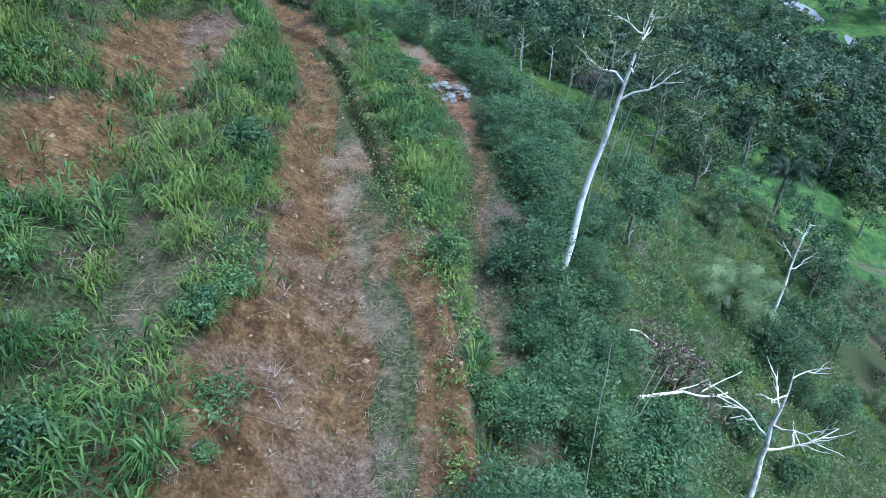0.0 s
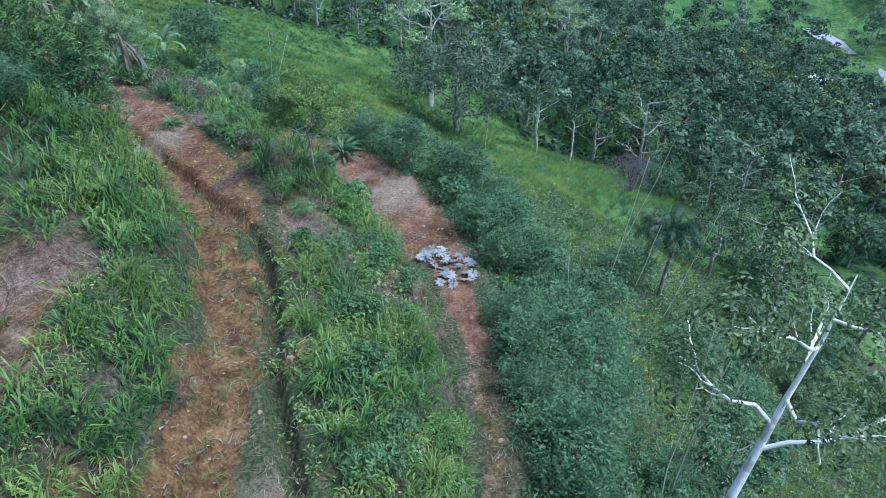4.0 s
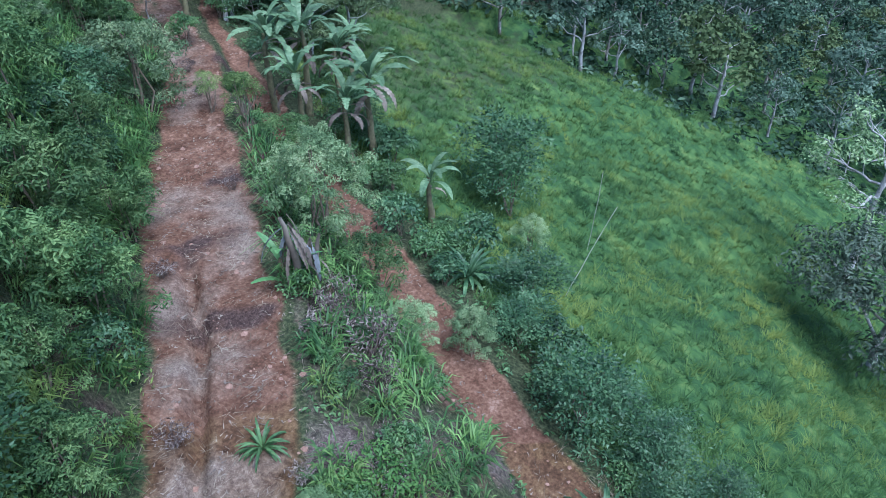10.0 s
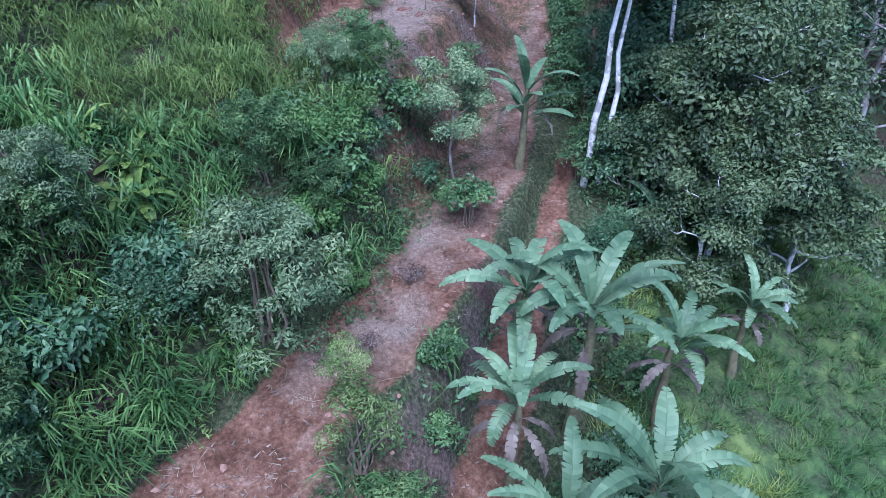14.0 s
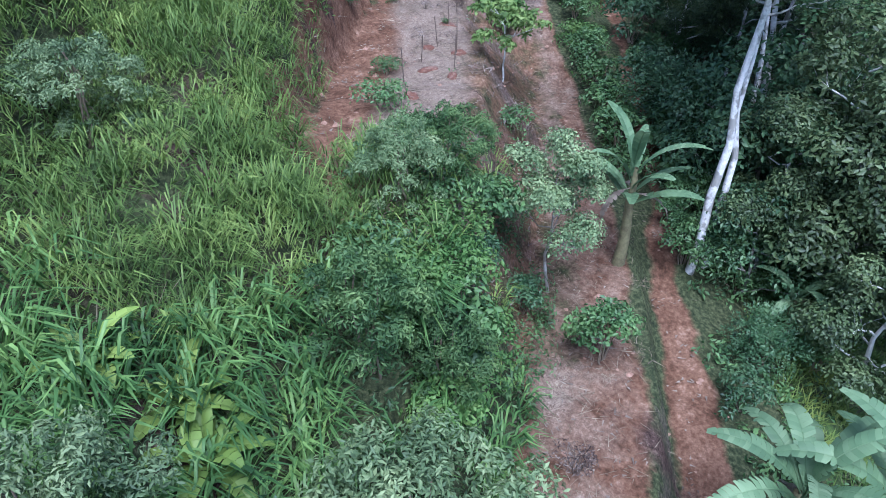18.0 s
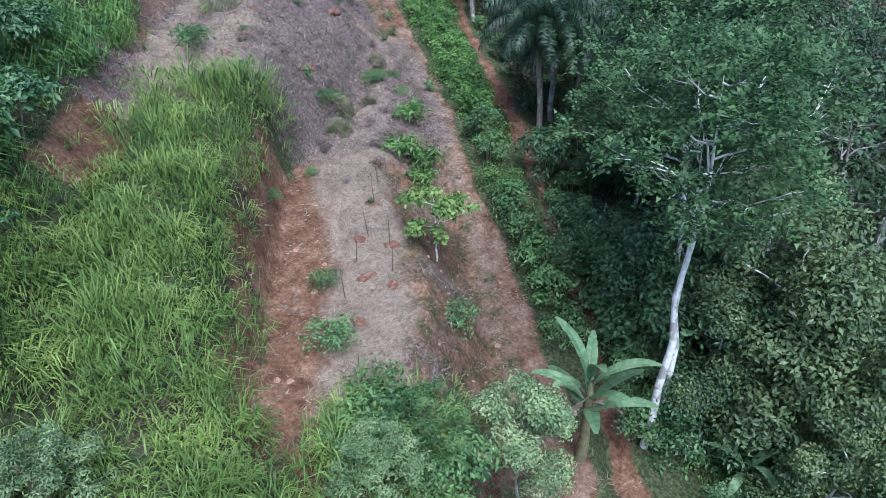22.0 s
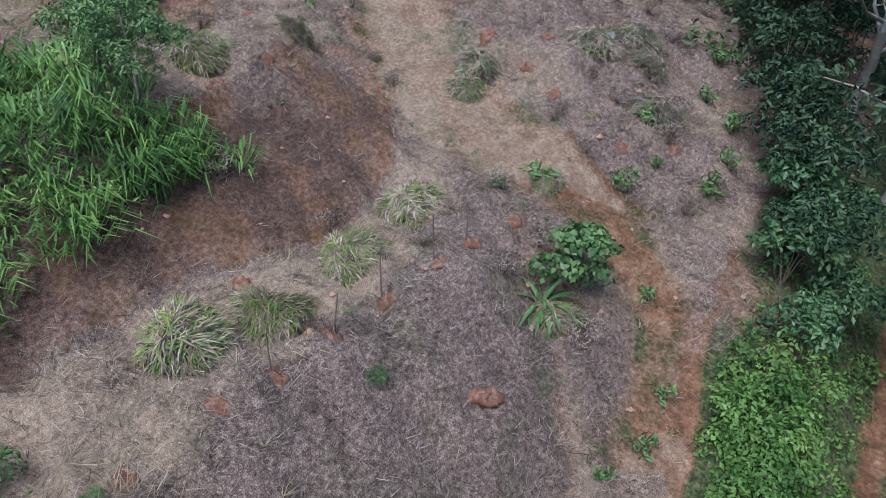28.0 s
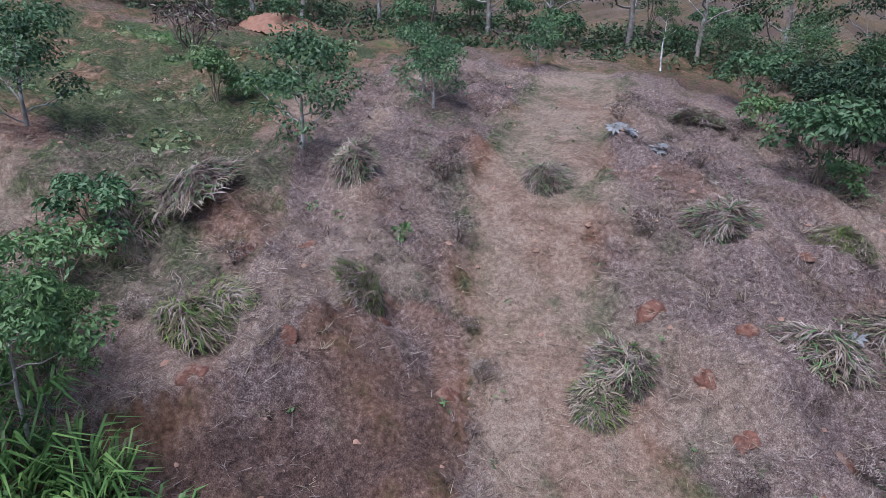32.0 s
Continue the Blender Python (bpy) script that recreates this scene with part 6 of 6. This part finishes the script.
def clods(seed, box, per_m2, keep):
    """Lumps of earth and small stones."""
    rng = np.random.default_rng(seed)
    p = scatter(rng, *box, per_m2, keep)[0]
    n = len(p)
    shape = np.array([(1, 0, 0), (.3, .9, 0), (-.8, .5, 0), (-.7, -.6, 0), (.4, -.9, 0), (.1, .1, .8)])
    f = np.array([(0, 1, 5), (1, 2, 5), (2, 3, 5), (3, 4, 5), (4, 0, 5)])
    v = p[:, None] + shape[None] * rng.uniform(.6, 1.4, (n, 6, 3)) * (rng.uniform(.5, 1.5, n) ** 2 * .05)[:, None, None]
    sp = Soup()
    sp.add(v, (np.arange(n) * 6)[:, None, None] + f[None], np.full(n * 5, 3))
    tagged(new("earth_clods", sp.mesh("earth_clods", M_CLOD)), "small red earth clods and stones on bare ground", "clods", kind="stuff")


M_CLOD = bark_material("earth_clod", (.13, .065, .04), (.32, .2, .14), 14)
clods(41, (-82, 4, 0, 76), 1.3, lambda x, y, d, q: zones(x, y, d, q)[0] * .8)

# ---------------------------------------------------------------- planting pits, stakes, heaps
M_PIT = bark_material("turned_red_soil", (.045, .018, .011), (.16, .065, .038), 18, (.16, .1, .07))


def pit_kind(seed, r):
    rng = np.random.default_rng(seed)
    rings, seg = 6, 16
    v = [(0, 0, .0)]
    for i in range(1, rings + 1):
        f = i / rings
        for j in range(seg):
            a = 2 * math.pi * j / seg
            rr = r * f * (1 + .25 * math.sin(2 * a + seed) * f + rng.uniform(-.3, .3) * f)
            hgt = .02 * math.exp(-((f - .6) / .25) ** 2) * (1 + .8 * math.sin(a + seed)) + rng.uniform(0, .02) - (.14 if i == rings else .05 if i == rings - 1 else 0)
            v.append((rr * math.cos(a), rr * math.sin(a), hgt + .02))
    lp, sz = [], []
    for j in range(seg):
        lp += [0, 1 + j, 1 + (j + 1) % seg]
        sz.append(3)
    for i in range(rings - 1):
        for j in range(seg):
            a, b = 1 + i * seg, 1 + (i + 1) * seg
            k = (j + 1) % seg
            lp += [a + j, b + j, b + k, a + k]
            sz.append(4)
    sp = Soup()
    sp.add(v, lp, sz)
    return sp.mesh("planting_pit", M_PIT, True)


PITS = [pit_kind(s, .27) for s in range(5)]


def slope_pose(x, y, turn=0.):
    e = .3
    z, zx, zy = ground_z(x, y), ground_z(x + e, y), ground_z(x, y + e)
    nrm = Vector((-(zx - z) / e, -(zy - z) / e, 1)).normalized()
    return Matrix.Translation((x, y, z)) @ nrm.to_track_quat("Z", "Y").to_matrix().to_4x4() @ pose(0, 0, 0, 0, 0, turn)


HOLES = [(-49.8, 57.4), (-51.2, 58.3), (-52.5, 58.9), (-53.8, 59.9), (-54.8, 60.6), (-55.9, 61.3), (-57, 62.1), (-58.3, 63), (-59.4, 63.7), (-61.1, 64.6),
         (-62.2, 56.9), (-63.7, 57.8), (-65.9, 58.5), (-57.1, 59.1), (-68.3, 65.3), (-67.3, 64.6), (-66.2, 65.5), (-66.4, 67.1), (-64.6, 67.5), (-65.1, 69), (-55.8, 64.3), (-68.5, 63.4),
         (-65.5, 66.6), (-65, 60.4), (-71.8, 66.2), (-72.9, 67.6), (-65.5, 55.4), (-66.7, 56.2), (-51.3, 61), (-41.2, 58.9), (-42.1, 58.2), (-40.2, 57.5), (-43.4, 59.4), (-39.4, 57.9), (-38.6, 56.4)]
for i, (x, y) in enumerate(HOLES):
    ob = new("planting_pit", PITS[i % 5])
    ob.matrix_basis = slope_pose(x, y, 70. * i) @ Matrix.Diagonal((RNG.uniform(.75, 1.25), RNG.uniform(.75, 1.1), 1, 1))
    tagged(ob, "freshly dug red planting pit in straw", "planting pit", "planting pits")


def stick(name, pts, r, mat, label, category, group=""):
    sp = Soup()
    n = len(pts)
    tube(sp, pts, np.linspace(r, r * .7, n), 6)
    return tagged(new(name, sp.mesh(name, mat, True)), label, category, group)


srng = np.random.default_rng(8)
for x, y in ((-42, 58.5), (-43.3, 59.4), (-41.2, 58.8), (-41.1, 57.6), (-43.9, 60.5), (-44.7, 60.3), (-39.8, 56.6), (-58.4, 62.9), (-57.1, 62), (-55.9, 61.3), (-54.7, 60.5), (-59.3, 63.5), (-40, 58.2), (-45.4, 61)):
    z = ground_z(x, y)
    stick("stake", bent(srng, (x, y, z - .15), (x + srng.normal(0, .06), y + srng.normal(0, .06), z + srng.uniform(.8, 1.2)), 5, .008), .018, M_STAKE, "thin dark wooden stake beside a planting pit", "stake", "planting stakes")


def heap_kind(seed, mats, n=1700, r=.62):
    rng = np.random.default_rng(seed)
    out = []
    for nm, mat, share in mats:
        k = int(n * share)
        ang = rng.uniform(0, 2 * math.pi, k)
        rad = r * np.sqrt(rng.random(k)) * .95
        top = .66 * (1 - (rad / r) ** 2) * (1 + .25 * np.sin(3 * ang + seed))
        root = np.stack([rad * np.cos(ang), rad * np.sin(ang), top], 1)
        a2 = ang + rng.normal(0, 1.7, k)
        ln = rng.uniform(.14, .36, k)[:, None]
        d1 = np.stack([np.cos(a2), np.sin(a2), rng.uniform(-.1, .35, k)], 1)
        sd = np.stack([-np.sin(a2), np.cos(a2), rng.normal(0, .3, k)], 1) * rng.uniform(.005, .011, k)[:, None]
        mid = root + d1 * ln * .5
        tip = mid + (d1 * .5 - np.array([0, 0, .55])) * ln
        tip[:, 2] = np.maximum(tip[:, 2], -.03)
        sp = Soup()
        sp.add(np.stack([root - sd, root + sd, mid + sd, mid - sd, tip], 1), (np.arange(k) * 5)[:, None] + np.array([0, 1, 2, 3, 3, 2, 4]), np.tile([4, 3], k))
        out.append((nm, sp.mesh(nm, mat), ""))
    return out


LIB["heap"] = heap_kind(1, (("dry_straw", M_DRY, .35), ("withered_grass", M_DEADWEED, .35), ("green_grass", M_GRASS, .3)))
LIB["heap_green"] = heap_kind(2, (("dry_straw", M_DRY, .35), ("withered_grass", M_DEADWEED, .25), ("green_grass", M_GRASS, .4)))
LIB["heap_grey"] = heap_kind(3, (("withered_grass", M_DEADWEED, .6), ("dry_straw", M_DRY, .25), ("green_grass", M_HERB, .15)))
for x, y, k, s in ((-58.4, 61.1, "heap_green", 1.), (-60.6, 62.1, "heap", 1.15), (-56.4, 60, "heap_green", 1.05), (-55.1, 58.8, "heap_green", 1.1), (-52.1, 56.7, "heap_green", 1.1), (-62.7, 65.4, "heap", .7),
                   (-52.1, 64.2, "heap_green", .9), (-66, 62.9, "heap", 1.), (-65.9, 57.9, "heap", .9), (-63.9, 56.2, "heap", 1.1), (-66.7, 63.1, "heap_grey", 1.1), (-66.4, 68.5, "heap_grey", 1.1),
                   (-68.5, 66.6, "heap_grey", 1.2), (-72.3, 60, "heap_grey", 1.1), (-63.3, 56, "heap_green", 1.1), (-64.6, 52.9, "heap", 1.), (-69.5, 55.8, "heap_grey", 1.), (-71.5, 64.4, "heap_grey", 1.1),
                   (-67, 63.2, "heap", 1.1), (-66.8, 53.2, "heap_grey", 1.6), (-65.6, 52.4, "heap", 1.3), (-80, 63, "heap_grey", 1.4), (-73.1, 67.2, "heap_green", 1.1), (-40.5, 56.3, "heap_green", .8),
                   (-38.2, 55.4, "heap_green", 1.2), (-48.6, 60.7, "heap", 1.), (-52, 64, "heap_green", .8), (-51, 56.6, "heap_green", 1.1), (-56.3, 59.7, "heap_green", .8), (-38.4, 59.4, "heap_green", 1.1),
                   (-58.7, 65.6, "heap", .9), (-50.2, 61.4, "heap", 1.2), (-49.6, 60.8, "heap_green", .9), (-35.9, 55.6, "heap_green", 1.3), (-34.8, 54.4, "heap_green", 1.3), (-33.6, 55.4, "heap_green", 1.3),
                   (-68.8, 68.5, "heap_grey", 1.), (-70.2, 68.2, "heap_grey", 1.2), (-50.4, 62.9, "heap", .7), (-53.7, 65.2, "heap", .7)):
    if k == "heap_green" and x > -54:
        plant("herb2", "weed_patch", x, y, s * .75, spin(), "low patch of green weeds on the cleared terrace", "weeds", "weed patches")
        continue
    ob = thing("grass_heap", slope_pose(x, y, spin()) @ Matrix.Diagonal((s * RNG.uniform(.75, 1.25), s * RNG.uniform(.75, 1.25), min(s, 1.1) * RNG.uniform(.45, .8), 1)),
               {"heap": "heap of cut dry straw on the slope", "heap_green": "heap of cut half-green grass on the slope", "heap_grey": "grey withered clump of cut grass"}[k], "grass heap", "grass heaps")
    for nm, me, lb in LIB[k]:
        part(nm, me, ob, lb)


# large white fallen leaves of a trumpet tree
def white_leaf(seed, r=.3):
    rng = np.random.default_rng(seed)
    sp = Soup()
    for i in range(9):
        a = -2.5 + 5 * i / 8
        ln = r * (1 - .25 * abs(a) / 2.5) * rng.uniform(.85, 1.1)
        d, s = np.array([math.cos(a), math.sin(a), 0]), np.array([-math.sin(a), math.cos(a), 0])
        w, up = ln * .19, np.array([0, 0, 1.])
        sp.add([d * .02, d * ln * .6 + s * w + up * .03, d * ln + up * rng.uniform(-.05, .06), d * ln * .6 - s * w + up * .03], [0, 1, 2, 0, 2, 3], [3, 3])
    return sp.mesh("leaf", M_WHITELEAF)


WHITE = [white_leaf(s) for s in range(4)]


def leaf_heap(x, y, n, r, label):
    ob = thing("fallen_leaves", pose(x, y, ground_z(x, y) + .03), label, "fallen leaves", "white fallen leaves")
    for i in range(n):
        a, d = RNG.uniform(0, 6.28), r * math.sqrt(RNG.random())
        px, py = d * math.cos(a), d * math.sin(a)
        p = part("leaf", WHITE[i % 4], ob)
        p.matrix_basis = pose(px, py, ground_z(x + px, y + py) - ground_z(x, y) + .05 + .12 * RNG.random(), RNG.uniform(-30, 30), RNG.uniform(-30, 30), RNG.uniform(0, 360))


leaf_heap(.9, 37.9, 22, 1.0, "heap of large white fallen leaves on the track")
leaf_heap(.2, 38.9, 12, .6, "large white fallen leaves on the track")
leaf_heap(-68.9, 68.4, 4, .25, "white fallen leaves on withered growth")
leaf_heap(-69.1, 67.1, 3, .2, "white fallen leaves on withered growth")
leaf_heap(-76.1, 61.3, 5, .4, "white fallen leaves on the slope")
leaf_heap(-75.5, 62.3, 3, .2, "white fallen leaves on the slope")
leaf_heap(-72.2, 60.1, 6, .35, "white fallen leaves on a grass heap")
leaf_heap(-71.4, 64.5, 4, .3, "white fallen leaves on a grass heap")

# bare poles, logs and fallen branches
POLE = "slender pale dead bamboo pole leaning among shrubs"
for x, y, dx, dy, h in ((4.6, 12.6, .1, .9, 5.2), (5.5, 14, 1.4, 1.2, 3.6), (6, 14.6, 1.6, 1.4, 3.2), (7.3, 28.6, .6, 1.1, 7.5), (7.8, 29.2, .7, .6, 6.5), (7.2, 38.7, 1.4, 1.4, 7.6), (8.7, 40.1, 1.3, .9, 5.),
                        (5.4, 36.3, -.2, .3, 4.), (2.6, 48.8, .2, .5, 4.5), (8.8, 31, 1.2, 1., 5.6), (9.8, 32.4, .5, .6, 5.), (-10.8, 58.7, 1.1, 1.7, 3.8), (-12.2, 64.5, .2, .2, 4.4), (11.3, 50.7, 2.4, 1.2, 6.5), (11.8, 43, 2.2, 1.4, 6.)):
    z = ground_z(x, y)
    stick("bamboo_pole", bent(srng, (x, y, z - .2), (x + dx, y + dy, z + h), 7, .01), .02, M_POLE, POLE, "pole", "bamboo poles")
stick("fallen_log", bent(srng, (-55.1, 65.7, ground_z(-55.1, 65.7) + .06), (-53.9, 66.3, ground_z(-53.9, 66.3) + .06), 5, .03), .03, M_STAKE, "short grey log lying beside the path", "log")
stick("fallen_log", bent(srng, (-53.2, 66, ground_z(-53.2, 66) + .05), (-52.5, 66.7, ground_z(-52.5, 66.7) + .05), 5, .03), .022, M_STAKE, "thin grey branch lying beside the path", "branch")
stick("fallen_log", bent(srng, (-50.6, 59.9, ground_z(-50.6, 59.9) + .08), (-49.2, 61.8, ground_z(-49.2, 61.8) + .1), 6, .04), .024, M_STAKE, "grey dead branch lying down the bank", "branch")
fb = thing("fallen_branch", pose(0, 0, 0), "pale fallen branch with bare twigs on the slope", "branch")
for a, b, r in (((7.9, 18.3, 9.2), (13.4, 21.8, 5.6), .08), ((11.6, 20.7, 6.9), (14.2, 22.6, 6.2), .035), ((12.2, 21., 6.4), (14.6, 21.4, 4.6), .035), ((9.8, 19.5, 8.2), (11.4, 20.2, 8.2), .03), ((8.5, 22.5, 8.8), (11.1, 23.2, 6.6), .045)):
    sp = Soup()
    tube(sp, bent(srng, a, b, 6, .03), np.linspace(r, r * .3, 6), 6)
    part("branch", sp.mesh("branch", M_WHITE, True), fb)

# ---------------------------------------------------------------- far road, house and yard
M_ROAD, nt, pr = blank("pale_asphalt")
nn = noise_node(nt, .8, 5)
rr = ramp_node(nt, [(.3, (.17, .18, .2)), (.7, (.27, .285, .32))])
nt.links.new(nn.outputs[0], rr.inputs[0])
nt.links.new(rr.outputs[0], pr.inputs["Base Color"])
pr.inputs["Roughness"].default_value = .8


def ribbon(name, pts, half, label):
    line = smooth_line([(*p, 0, half) for p in pts], 3)
    tan = unit(np.gradient(line[:, :2], axis=0))
    sd = np.stack([-tan[:, 1], tan[:, 0]], 1)
    rows = []
    for k in (-1, 0, 1):
        xy = line[:, :2] + sd * half * k
        rows.append(np.concatenate([xy, (hill(xy[:, 0], xy[:, 1])[0] + .9)[:, None]], 1))
    v = np.stack(rows, 1).reshape(-1, 3)
    n = len(line)
    lp = [[3 * i + j, 3 * i + j + 1, 3 * i + j + 4, 3 * i + j + 3] for i in range(n - 1) for j in (0, 1)]
    sp = Soup()
    sp.add(v, lp, np.full(len(lp), 4))
    tagged(new(name, sp.mesh(name, M_ROAD, True)), label, "road", kind="structure")


ribbon("road", [(101, 245), (104, 228), (107.4, 207.3), (109.5, 194.3), (110.3, 185.8), (108, 164), (106, 140)], 2.4, "pale paved valley road between trees")
ribbon("road", [(93, 178), (90, 168), (87.5, 159), (86, 152)], 2.8, "pale paved yard beside a house")
M_WALLW, nt, pr = blank("white_wall")
nn = noise_node(nt, 1.5, 5)
rr = ramp_node(nt, [(.3, (.6, .6, .58)), (.7, (.78, .78, .77))])
nt.links.new(nn.outputs[0], rr.inputs[0])
nt.links.new(rr.outputs[0], pr.inputs["Base Color"])


def box_mesh(name, x0, x1, y0, y1, z0, z1, mat):
    sp = Soup()
    sp.add([(x, y, z) for z in (z0, z1) for x, y in ((x0, y0), (x1, y0), (x1, y1), (x0, y1))],
           [0, 3, 2, 1, 4, 5, 6, 7, 0, 1, 5, 4, 1, 2, 6, 5, 2, 3, 7, 6, 3, 0, 4, 7], [4] * 6)
    return sp.mesh(name, mat)


hs = thing("house", pose(74.5, 155.5, ground_z(74.5, 155.5), 0, 0, 25), "small white farmhouse in the valley", "house")
part("wall", box_mesh("wall", -3.5, 3.5, -2.6, 2.6, -2, 2.7, M_WALLW), hs)
sp = Soup()
sp.add([(-4, -3.1, 2.6), (4, -3.1, 2.6), (4, 0, 4), (-4, 0, 4), (-4, 3.1, 2.6), (4, 3.1, 2.6), (-4, -3.1, 2.45), (4, -3.1, 2.45), (4, 0, 3.85), (-4, 0, 3.85), (-4, 3.1, 2.45), (4, 3.1, 2.45)],
       [0, 1, 2, 3, 3, 2, 5, 4, 6, 9, 8, 7, 9, 10, 11, 8, 0, 6, 7, 1, 4, 5, 11, 10], [4] * 6)
part("roof", sp.mesh("roof", M_WALLW), hs)

# red earth mound and low red wall behind the yard
M_MOUND = bark_material("red_earth_mound", (.12, .055, .03), (.25, .13, .08), 3)
mr = np.random.default_rng(3)
gx, gy = np.meshgrid(np.linspace(-1, 1, 25), np.linspace(-1, 1, 25))
gz = .8 * np.clip(1 - gx ** 2 - gy ** 2, 0, 1) ** .7 + .06 * mr.normal(0, 1, gx.shape) - .15
ii = (np.arange(24)[:, None] * 25 + np.arange(24)[None]).ravel()
sp = Soup()
sp.add(np.stack([gx * 3.4, gy * 2.2, gz], -1), np.stack([ii, ii + 1, ii + 26, ii + 25], 1), np.full(576, 4))
md = new("earth_mound", sp.mesh("earth_mound", M_MOUND, True))
md.matrix_basis = pose(-92, 37.5, ground_z(-92, 37.5), 0, 0, 60)
tagged(md, "mound of red earth behind the yard", "earth mound")
